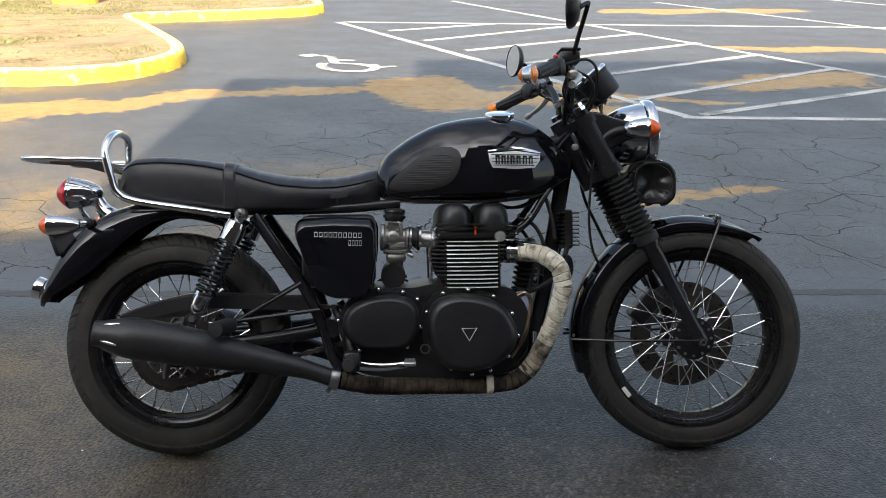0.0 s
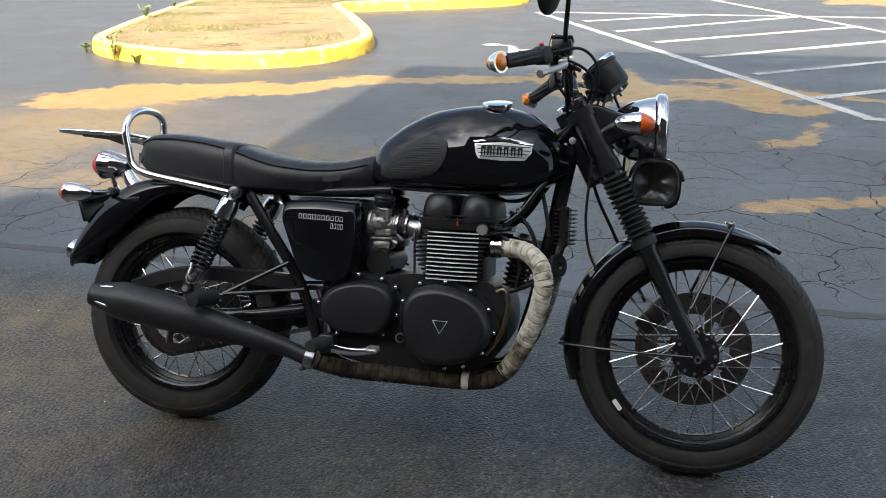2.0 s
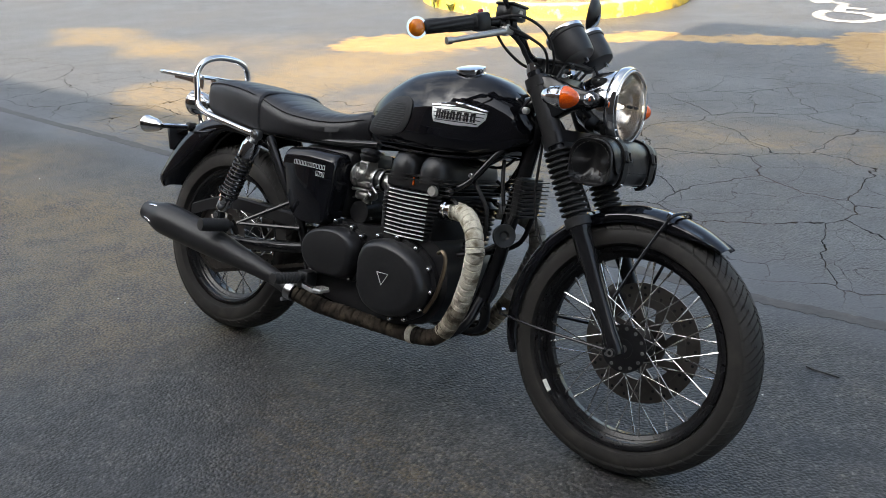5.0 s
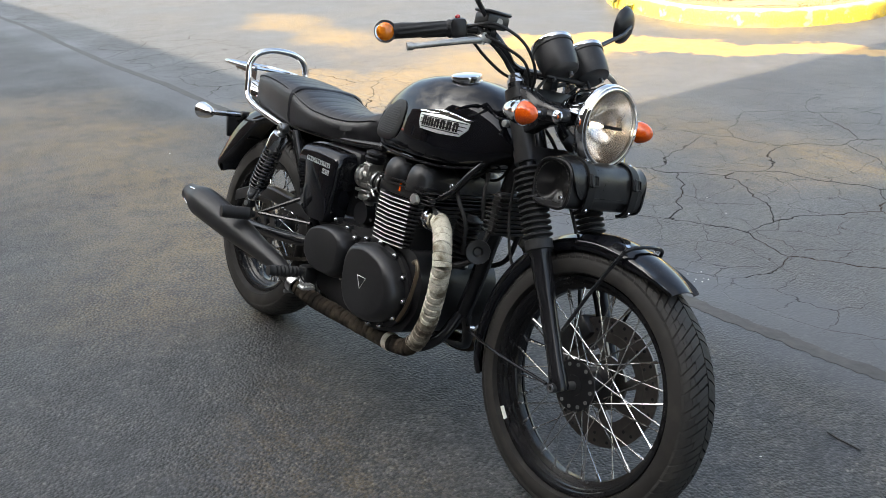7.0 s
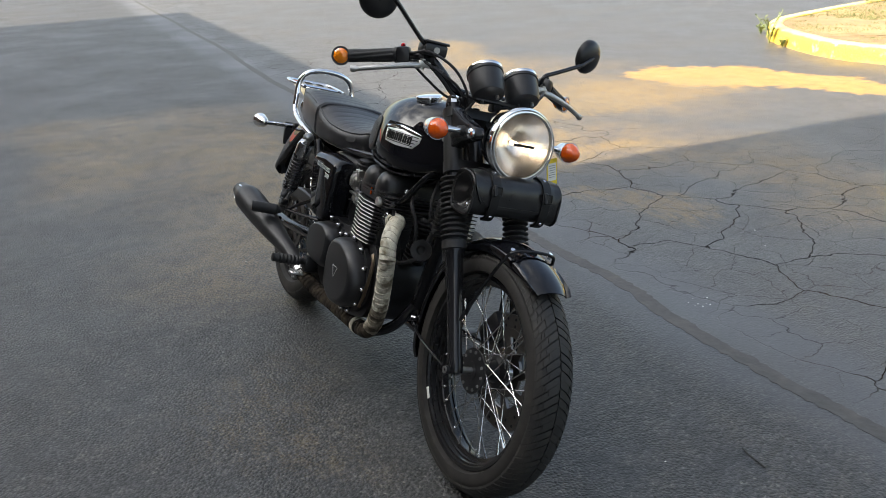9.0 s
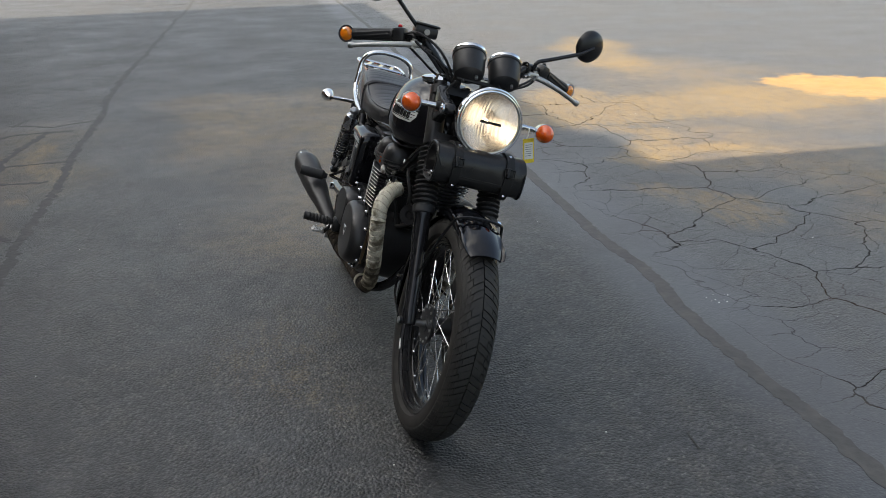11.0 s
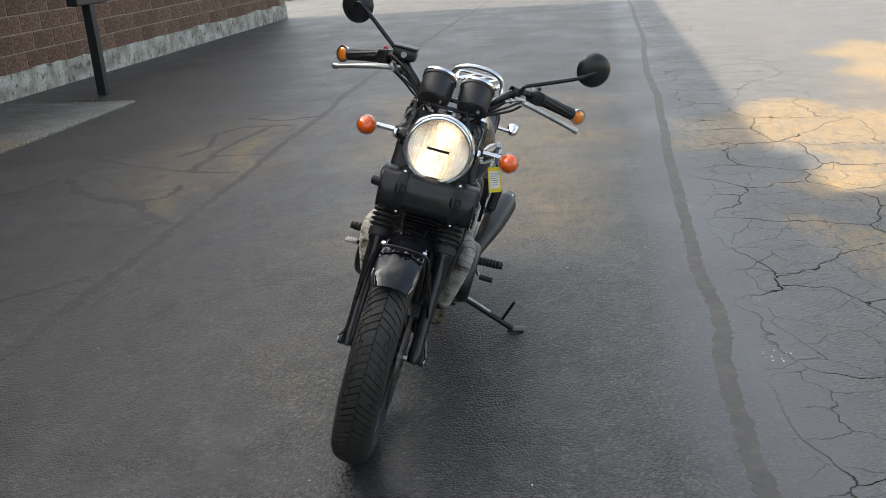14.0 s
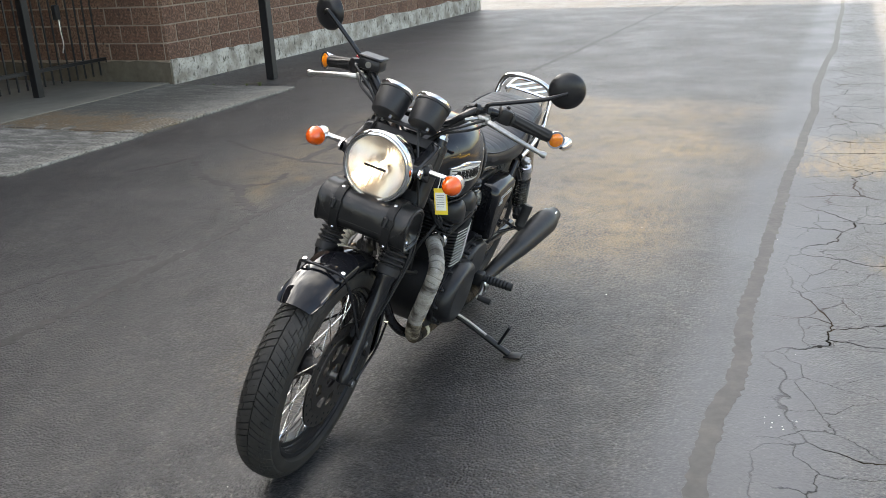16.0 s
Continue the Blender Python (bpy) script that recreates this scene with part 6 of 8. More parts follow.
# chain guard
bm = bmesh.new()
rings = []
for k in range(17):
    t = k / 16
    x = -0.135 + 0.50 * t
    z = 0.405 + 0.055 * math.sin(min(1, t * 2.2) * math.pi / 2) - 0.02 * max(0, t - 0.5)
    rings.append([bm.verts.new(p) for p in ((x, -0.105, z - 0.035), (x, -0.105, z), (x, -0.098, z + 0.006), (x, -0.065, z + 0.006), (x, -0.065, z + 0.003), (x, -0.096, z + 0.003), (x, -0.102, z - 0.002), (x, -0.102, z - 0.035))])
ring_faces(bm, rings)
part("chain_guard", bm, M_SATIN, bike)

# ---- side panels, tool box side ----
PANEL = rounded([(0.336, 0.632), (0.346, 0.664), (0.44, 0.670), (0.546, 0.664), (0.557, 0.640), (0.555, 0.560), (0.542, 0.480), (0.528, 0.452), (0.440, 0.450), (0.392, 0.476), (0.360, 0.566)], 0.022, 5)
for s in (-1, 1):
    bm = bmesh.new()
    rings = [[bm.verts.new((x, s * 0.110, z)) for x, z in PANEL]]
    for k in range(11):
        a = math.pi / 2 * k / 10
        d = 1 - math.cos(a)
        rings.append([bm.verts.new((0.455 + (x - 0.455) * (1 - 0.09 * d), s * (0.134 + 0.042 * math.sin(a)), 0.48 + (z - 0.48) * (1 - 0.155 * d))) for x, z in PANEL])
    ring_faces(bm, rings)
    panel = part("side_panel", bm, M_PAINT, bike, "glossy black side panel with silver lettering bars", sharp=70)
    # lettering blocked in as bars: a long word over a short one
    for x0, x1, z0, z1, count, drop in ((0.392, 0.520, 0.6165, 0.6300, 10, -0.03), (0.482, 0.519, 0.5930, 0.6075, 4, -0.04)):
        step = (x1 - x0) / count
        for k in range(count):
            a = x0 + k * step
            dz = drop * (a - x0)
            rim_ = [(a + 0.001, z0 + dz), (a + step * 0.78, z0 + dz), (a + step * 0.80, z1 + dz), (a + 0.0016, z1 + dz)]
            cx_, cz_ = a + step * 0.4, (z0 + z1) / 2 + dz
            bm = bmesh.new()
            rings = [[bm.verts.new((cx_ + (x - cx_) * q, s * yy, cz_ + (z - cz_) * q)) for x, z in rim_] for q, yy in ((1, 0.1755), (1, 0.1772), (0.74, 0.1772), (0.74, 0.1755))]
            ring_faces(bm, rings + rings[:1], True, False)
            part("lettering_bar", bm, M_SILVER, panel, smooth=False)
# air box and battery box fill between the panels
bm = bmesh.new()
box(bm, (0.45, 0, 0.575), (0.20, 0.20, 0.20), None, 0.02, 2)
part("air_box", bm, M_MATTE, bike)
bm = bmesh.new()
box(bm, (0.378, 0, 0.60), (0.05, 0.16, 0.13), None, 0.012, 2)
part("inner_guard", bm, M_MATTE, bike)

# ---- engine ----
bm = bmesh.new()
CASE = rounded([(0.46, 0.30), (0.46, 0.43), (0.52, 0.475), (0.66, 0.475), (0.70, 0.485), (0.92, 0.475), (0.965, 0.42), (0.97, 0.33), (0.92, 0.25), (0.80, 0.222), (0.60, 0.228), (0.50, 0.25)], 0.03, 4)
rings = [[bm.verts.new((x, y, z)) for x, z in CASE] for y in (-0.135, 0.135)]
ring_faces(bm, rings)
engine = part("crankcase", bm, M_SATIN, bike, "satin black parallel-twin crankcase")


def cover(name, outline, y0, y1, label, bolts, inset=0.22, dome=0.58, flange=1.05):
    b = bmesh.new()
    mx = sum(p[0] for p in outline) / len(outline)
    mz = sum(p[1] for p in outline) / len(outline)
    prism(b, [(mx + (x - mx) * 0.93, mz + (z - mz) * 0.93) for x, z in outline], y0, y1, dome=dome, inset=inset, steps=9)
    cx_ = sum(p[0] for p in outline) / len(outline)
    cz_ = sum(p[1] for p in outline) / len(outline)
    fl_ = [(cx_ + (x - cx_) * flange, cz_ + (z - cz_) * flange) for x, z in outline]
    s_ = 1 if y1 > y0 else -1
    ring_faces(b, [[b.verts.new((x, y0, z)) for x, z in fl_], [b.verts.new((x, y0 + s_ * 0.014, z)) for x, z in fl_]])
    ob = part(name, b, M_SATIN, engine, label, sharp=50)
    for x, z in bolts:
        b = bmesh.new()
        d_ = V(x - cx_, 0, z - cz_).normalized()
        rod(b, (x - d_.x * 0.004, y0, z - d_.z * 0.004), (x - d_.x * 0.004, y0 + s_ * 0.020, z - d_.z * 0.004), 0.0105, 12, 0.0092)
        part("bolt_boss", b, M_SATIN, ob)
        b = bmesh.new()
        yb = y0 + s_ * 0.018
        lathe(b, [(0.0064, 0), (0.0064, 0.004), (0.0059, 0.0070), (0.0044, 0.0095), (0.0022, 0.0107), (0, 0.011)], axis_matrix((x, yb, z), (0, s_, 0)), 12)
        part("cover_bolt", b, M_CHROME if s_ < 0 else M_SATIN, ob)
    return ob


CL = rounded([(0.684, 0.330), (0.679, 0.405), (0.700, 0.452), (0.760, 0.470), (0.805, 0.468), (0.87, 0.452), (0.915, 0.420), (0.942, 0.362), (0.938, 0.320), (0.905, 0.275), (0.850, 0.248), (0.775, 0.240), (0.720, 0.262), (0.695, 0.295)], 0.03, 3)
SP = rounded([(0.456, 0.350), (0.456, 0.405), (0.480, 0.437), (0.530, 0.458), (0.600, 0.466), (0.650, 0.455), (0.676, 0.425), (0.676, 0.345), (0.640, 0.308), (0.510, 0.306)], 0.035, 3)
clutch = cover("clutch_cover", CL, -0.140, -0.205, "satin black domed clutch cover", [(0.688, 0.412), (0.732, 0.462), (0.800, 0.470), (0.868, 0.452), (0.918, 0.405), (0.934, 0.345), (0.906, 0.290), (0.858, 0.252), (0.808, 0.243), (0.752, 0.258), (0.712, 0.300), (0.694, 0.352)])
cover("sprocket_cover", SP, -0.130, -0.196, "satin black sprocket cover", [(0.560, 0.474), (0.625, 0.466), (0.664, 0.446), (0.670, 0.372), (0.636, 0.318), (0.508, 0.312), (0.452, 0.392)])
cover("alternator_cover", CL, 0.140, 0.205, "satin black alternator cover", [(0.688, 0.412), (0.732, 0.462), (0.800, 0.470), (0.868, 0.452), (0.918, 0.405), (0.934, 0.345), (0.906, 0.290), (0.858, 0.252), (0.752, 0.258), (0.694, 0.352)])
cover("transmission_cover", SP, 0.130, 0.170, "satin black transmission cover", [(0.560, 0.474), (0.625, 0.466), (0.664, 0.446), (0.636, 0.318), (0.508, 0.312)])
# small triangular maker's plate, plain
TRI_ = [(0.779, 0.372), (0.818, 0.372), (0.7985, 0.339)]
bm = bmesh.new()
tube(bm, [(x, -0.2052, z) for x, z in TRI_ + TRI_[:1]], 0.0012, 6, 1, smooth=False)
part("triangle_plate", bm, M_SILVER, clutch, "plain silver-edged triangle plate")
bm = bmesh.new()
lathe(bm, [(0.010, 0), (0.014, 0), (0.014, 0.004), (0.010, 0.004)], axis_matrix((0.683, -0.153, 0.312), (0, -1, 0)), 20, True)
part("level_window", bm, M_STEEL, engine)

# cylinder block with fins
FIN_BACK = [(0.472, 0.738), (0.51, 0.714), (0.545, 0.701), (0.575, 0.705), (0.597, 0.718)]
FIN_FRONT = [(0.472, 0.882), (0.53, 0.895), (0.57, 0.905), (0.597, 0.908)]
for k in range(12):
    z = 0.474 + 0.0112 * k
    xa, xb = interp(FIN_BACK, z), interp(FIN_FRONT, z)
    out = rounded([(xa, -0.128), (0.742, -0.152), (0.812, -0.164), (0.882, -0.154), (xb, -0.128), (xb, 0.128), (0.882, 0.154), (0.812, 0.164), (0.742, 0.152), (xa, 0.128)], 0.006, 2)
    bm = bmesh.new()
    ring_faces(bm, [[bm.verts.new((x, y, z)) for x, y in out], [bm.verts.new((x, y, z + 0.0044)) for x, y in out]])
    fin = part("cooling_fin", bm, M_SATIN, engine)
    for s in (-1, 1):
        edge_ = [(0.744, 0.1525), (0.780, 0.1590), (0.812, 0.1640), (0.846, 0.1600), (0.881, 0.1545)]
        bm = bmesh.new()
        ring_faces(bm, [[bm.verts.new((x, s * (y + d), z + h)) for d, h in ((-0.004, 0.0008), (0.0008, 0.0008), (0.0008, 0.0038), (-0.004, 0.0038))] for x, y in edge_])
        part("bright_fin_edge", bm, M_FIN, fin)
bm = bmesh.new()
box(bm, (0.815, 0, 0.54), (0.155, 0.265, 0.15), None, 0.012, 2)
part("cylinder_block", bm, M_SATIN, engine)
bm = bmesh.new()
box(bm, (0.815, 0, 0.622), (0.185, 0.295, 0.036), None, 0.012, 2)
part("cylinder_head", bm, M_SATIN, engine)
for x in (0.768, 0.868):
    bm = bmesh.new()
    rings = []
    rx = 0.0515
    for k in range(15):
        a = math.pi / 2 * k / 14
        zz = 0.640 + 0.062 * math.sin(a) ** 0.8 if k else 0.628
        rr = rx * (math.cos(a) ** 0.45 if k < 14 else 0.08)
        yy = 0.155 - 0.028 * (1 - math.cos(a))
        ring = []
        for j in range(40):
            t = 2 * math.pi * j / 40
            c, s = math.cos(t), math.sin(t)
            ring.append(bm.verts.new((x + rr * math.copysign(abs(c) ** 0.8, c), yy * math.copysign(abs(s) ** 0.35, s), zz)))
        rings.append(ring)
    ring_faces(bm, rings)
    part("cam_cover", bm, M_SATIN, engine, "satin black domed cam cover")
for z in (0.632, 0.643):
    out = rounded([(0.715, -0.155), (0.921, -0.155), (0.921, 0.155), (0.715, 0.155)], 0.02, 4)
    bm = bmesh.new()
    ring_faces(bm, [[bm.verts.new((x, y, z)) for x, y in out], [bm.verts.new((x, y, z + 0.004)) for x, y in out]])
    part("head_rib", bm, M_SATIN, engine)
bm = bmesh.new()
lathe(bm, [(0, 0), (0.015, 0), (0.016, 0.008), (0.013, 0.014), (0, 0.014)], axis_matrix((0.888, -0.140, 0.612), (0, -1, 0)), 18)
part("head_plug", bm, M_ALLOY, engine)
bm = bmesh.new()
rod(bm, (0.822, -0.150, 0.618), (0.822, -0.150, 0.640), 0.003, 8)
part("plug_lead", bm, M_AMBER, engine, "orange spark plug lead end")
for s in (-1, 1):
    bm = bmesh.new()
    rod(bm, (0.700, s * 0.115, 0.60), (0.705, s * 0.115, 0.47), 0.0035, 8)
    part("breather_pipe", bm, M_STEEL, engine)
for k in range(4):
    bm = bmesh.new()
    box(bm, (0.915, 0, 0.606 + 0.0105 * k), (0.050, 0.285, 0.0034), None, 0.001, 1)
    part("head_fin", bm, M_SATIN, engine)
for s in (-1, 1):
    bm = bmesh.new()
    lathe(bm, [(0.018, 0), (0.030, 0), (0.030, 0.006), (0.024, 0.010), (0.024, 0.030), (0.018, 0.030)], axis_matrix((0.895, s * 0.100, 0.568), (1, s * 0.15, 0)), 20, True)
    part("exhaust_port", bm, M_SATIN, engine)
    for dz in (-0.026, 0.026):
        bm = bmesh.new()
        rod(bm, (0.905, s * 0.104, 0.568 + dz), (0.934, s * 0.108, 0.568 + dz), 0.0042, 8)
        part("port_stud", bm, M_STEEL, engine)
    bm = bmesh.new()
    tube(bm, [(0.835, s * 0.020, 0.690), (0.880, s * 0.035, 0.705), (0.930, s * 0.050, 0.690), (0.985, s * 0.045, 0.700), (1.040, s * 0.025, 0.745)], 0.0042, 8)
    part("plug_cable", bm, M_RUBBER2, engine)
for pts in ([(0.93, -0.115, 0.60), (0.965, -0.12, 0.575), (0.985, -0.10, 0.52), (0.975, -0.08, 0.46)],
            [(0.95, -0.06, 0.66), (0.99, -0.09, 0.64), (1.02, -0.075, 0.58), (1.015, -0.06, 0.50)],
            [(0.93, 0.10, 0.65), (0.985, 0.095, 0.62), (1.01, 0.07, 0.55), (0.99, 0.06, 0.47)],
            [(1.03, -0.04, 0.72), (1.045, -0.055, 0.66), (1.055, -0.05, 0.60)]):
    bm = bmesh.new()
    tube(bm, pts, 0.0055, 8)
    part("breather_hose", bm, M_RUBBER2, engine)
# starter and rear of the cases
bm = bmesh.new()
rod(bm, (0.60, -0.10, 0.505), (0.60, 0.10, 0.505), 0.034, 20)
part("starter_motor", bm, M_SATIN, engine)
# carburettors
for s in (-1, 1):
    y = s * 0.085
    m_ = axis_matrix((0.566, y, 0.612), (1, 0, -0.04))
    o_ = y + s * 0.028
    bm = bmesh.new()
    lathe(bm, [(0.026, 0.004), (0.030, 0), (0.0355, 0), (0.037, 0.003), (0.037, 0.009), (0.033, 0.011), (0.030, 0.016), (0.0295, 0.034), (0.026, 0.038), (0.026, 0.068), (0.029, 0.071), (0.029, 0.078), (0.022, 0.080)], m_, 28)
    box(bm, (0.604, y, 0.640), (0.036, 0.050, 0.036), None, 0.006, 1)
    box(bm, (0.611, y, 0.590), (0.050, 0.054, 0.020), None, 0.005, 1)
    carb = part("carburettor", bm, M_CARB, bike, "dull grey cast alloy carburettor", sharp=25)
    bm = bmesh.new()
    box(bm, (0.606, y, 0.572), (0.066, 0.062, 0.009), None, 0.002, 1)
    box(bm, (0.608, y, 0.556), (0.054, 0.052, 0.026), None, 0.009, 2)
    lathe(bm, [(0, 0), (0.016, 0), (0.015, 0.014), (0.008, 0.016), (0.007, 0.024), (0, 0.024)], axis_matrix((0.612, y, 0.546), (0, 0, -1)), 14)
    part("float_bowl", bm, M_CARB, carb)
    for dx, dz in ((-0.028, 0.574), (0.028, 0.574), (-0.020, 0.548), (0.022, 0.548)):
        bm = bmesh.new()
        lathe(bm, [(0, 0), (0.0034, 0), (0.0034, 0.005), (0, 0.0055)], axis_matrix((0.606 + dx, o_ - s * 0.001, dz), (0, s, 0)), 8)
        part("bowl_screw", bm, M_STEEL, carb)
    bm = bmesh.new()
    lathe(bm, [(0, 0), (0.024, 0), (0.026, 0.004), (0.026, 0.008)], axis_matrix((0.604, y, 0.655), (0.06, 0, 1)), 24)
    lathe(bm, [(0, 0.008), (0.030, 0.008), (0.031, 0.012), (0.031, 0.016), (0.027, 0.019), (0.027, 0.023), (0.030, 0.025), (0.029, 0.031), (0.020, 0.036), (0, 0.037)], axis_matrix((0.604, y, 0.655), (0.06, 0, 1)), 24)
    part("carburettor_top", bm, M_SATIN, carb)
    bm = bmesh.new()
    lathe(bm, [(0, 0), (0.017, 0), (0.018, 0.004), (0.015, 0.007), (0.009, 0.008), (0.009, 0.012), (0, 0.012)], axis_matrix((0.600, o_ - s * 0.004, 0.612), (0, s, 0)), 20)
    box(bm, (0.622, o_, 0.634), (0.010, 0.012, 0.034), None, 0.002, 1)
    rod(bm, (0.622, o_, 0.650), (0.600, o_ + s * 0.004, 0.652), 0.003, 6)
    part("throttle_lever", bm, M_CARB, carb)
    for p_, q_, r_ in (((0.640, o_, 0.566), (0.654, o_ + s * 0.004, 0.560), 0.0055), ((0.580, o_, 0.600), (0.580, o_ + s * 0.010, 0.600), 0.005), ((0.650, o_, 0.585), (0.668, o_, 0.570), 0.004), ((0.588, o_, 0.640), (0.588, o_ + s * 0.009, 0.640), 0.0045)):
        bm = bmesh.new()
        rod(bm, p_, q_, r_, 9)
        part("adjuster", bm, M_STEEL, carb)
    bm = bmesh.new()
    lathe(bm, [(0.020, 0), (0.031, 0.001), (0.032, 0.008), (0.028, 0.010), (0.028, 0.024), (0.032, 0.026), (0.032, 0.033), (0.024, 0.035)], axis_matrix((0.641, y, 0.609), (1, 0, -0.08)), 24)
    part("intake_rubber", bm, M_RUBBER2, carb)
    for dx in (0.645, 0.671):
        bm = bmesh.new()
        lathe(bm, [(0.031, 0), (0.0335, 0), (0.0335, 0.0055), (0.031, 0.0055)], axis_matrix((dx, y, 0.6085), (1, 0, -0.08)), 24, True)
        rod(bm, (dx + 0.003, y + s * 0.030, 0.594), (dx + 0.003, y + s * 0.040, 0.590), 0.0035, 7)
        part("hose_clip", bm, M_STEEL, carb)
    bm = bmesh.new()
    lathe(bm, [(0.018, 0), (0.022, 0), (0.023, 0.028), (0.029, 0.030), (0.029, 0.038), (0.018, 0.038)], axis_matrix((0.676, y, 0.606), (1, 0, -0.08)), 22, True)
    part("intake_stub", bm, M_ALLOY, carb)
    bm = bmesh.new()
    tube(bm, [(0.612, y, 0.525), (0.614, y + s * 0.004, 0.505), (0.640, y, 0.490)], 0.0035, 6)
    part("overflow_hose", bm, M_RUBBER2, carb)
# oil cooler, hoses, horn, ribbed regulator
bm = bmesh.new()
box(bm, (1.092, 0, 0.628), (0.026, 0.115, 0.110), None, 0.005, 1)
cooler = part("oil_cooler", bm, M_SATIN, bike, "black finned oil cooler on the frame tube")
for k in range(9):
    bm = bmesh.new()
    box(bm, (1.094, 0, 0.583 + 0.0112 * k), (0.056, 0.122, 0.003), Matrix.Rotation(0.0, 4, "Y"))
    part("cooler_fin", bm, M_SATIN, cooler)
bm = bmesh.new()
prof = [(0.012, 0.0)]
for k in range(10):
    prof += [(0.034, 0.003 + k * 0.0145), (0.034, 0.007 + k * 0.0145), (0.022, 0.0105 + k * 0.0145)]
prof += [(0.012, 0.15)]
lathe(bm, prof, axis_matrix((0.965, -0.03, 0.455), (0.025, 0, 0.15)), 24)
part("ribbed_regulator", bm, M_SATIN, bike, "black ribbed alloy unit behind the frame tube")
bm = bmesh.new()
m_ = axis_matrix((1.085, -0.075, 0.525), (0.75, -0.55, 0.1))
lathe(bm, [(0, -0.03), (0.018, -0.03), (0.020, -0.012), (0.030, -0.010), (0.032, 0.0), (0.030, 0.004), (0.014, 0.002), (0.009, -0.004), (0, -0.005)], m_, 32)
horn = part("horn", bm, M_SATIN, bike)
bm = bmesh.new()
lathe(bm, [(0.0295, 0.003), (0.0310, 0.003), (0.0310, 0.0045), (0.0295, 0.0045)], m_, 32, True)
part("horn_rim", bm, M_SATIN, horn)
for s in (-1, 1):
    bm = bmesh.new()
    tube(bm, [(1.09, s * 0.055, 0.58), (1.06, s * 0.06, 0.50), (0.99, s * 0.065, 0.46), (0.93, s * 0.07, 0.44)], 0.007, 8)
    part("oil_hose", bm, M_RUBBER2, cooler)
bm = bmesh.new()
tube(bm, [(0.935, -0.150, 0.452), (0.955, -0.158, 0.460), (0.968, -0.16, 0.440), (0.966, -0.16, 0.400), (0.950, -0.158, 0.340), (0.915, -0.15, 0.285)], 0.0058, 8)
part("oil_pipe", bm, M_GOLD, engine)

# ---- exhaust ----


def taped(path, r, pitch, seed):
    """Heat tape wound round a pipe: each turn overlaps the last."""
    b = bmesh.new()
    fine = []
    sp = smooth_path(path, 34)
    total_ = sum((q - p).length for p, q in zip(sp, sp[1:]))
    rng = random.Random(seed)
    seam, soil = b.verts.layers.float.new("seam"), b.verts.layers.float.new("soil")
    turns_ = total_ / pitch
    bumps = [rng.uniform(-0.0009, 0.0012) for _ in range(int(turns_) + 3)]
    grime = [rng.random() for _ in range(int(turns_) + 3)]

    def rad(t):
        u = t * turns_
        f = u - int(u)
        return r + 0.0010 * (1 - f) + bumps[int(u)] * 0.5 - (0.0024 if f > 0.88 else 0)
    up, rings_, run = None, [], 0.0
    n = 22
    for i, p in enumerate(sp):
        d_ = (sp[min(i + 1, len(sp) - 1)] - sp[max(i - 1, 0)]).normalized()
        up = d_.orthogonal().normalized() if up is None else (up - d_ * up.dot(d_)).normalized()
        sd = d_.cross(up)
        if i:
            run += (p - sp[i - 1]).length
        ring = []
        for k in range(n):
            a = 2 * math.pi * k / n
            t = min(1.0, max(0.0, run / total_ + 0.30 * pitch / total_ * math.sin(a)))
            q = rad(t)
            v = b.verts.new(p + q * (math.cos(a) * up + math.sin(a) * sd))
            v[seam], v[soil] = t * turns_ % 1.0, grime[int(t * turns_)]
            ring.append(v)
        rings_.append(ring)
    ring_faces(b, rings_)
    return b


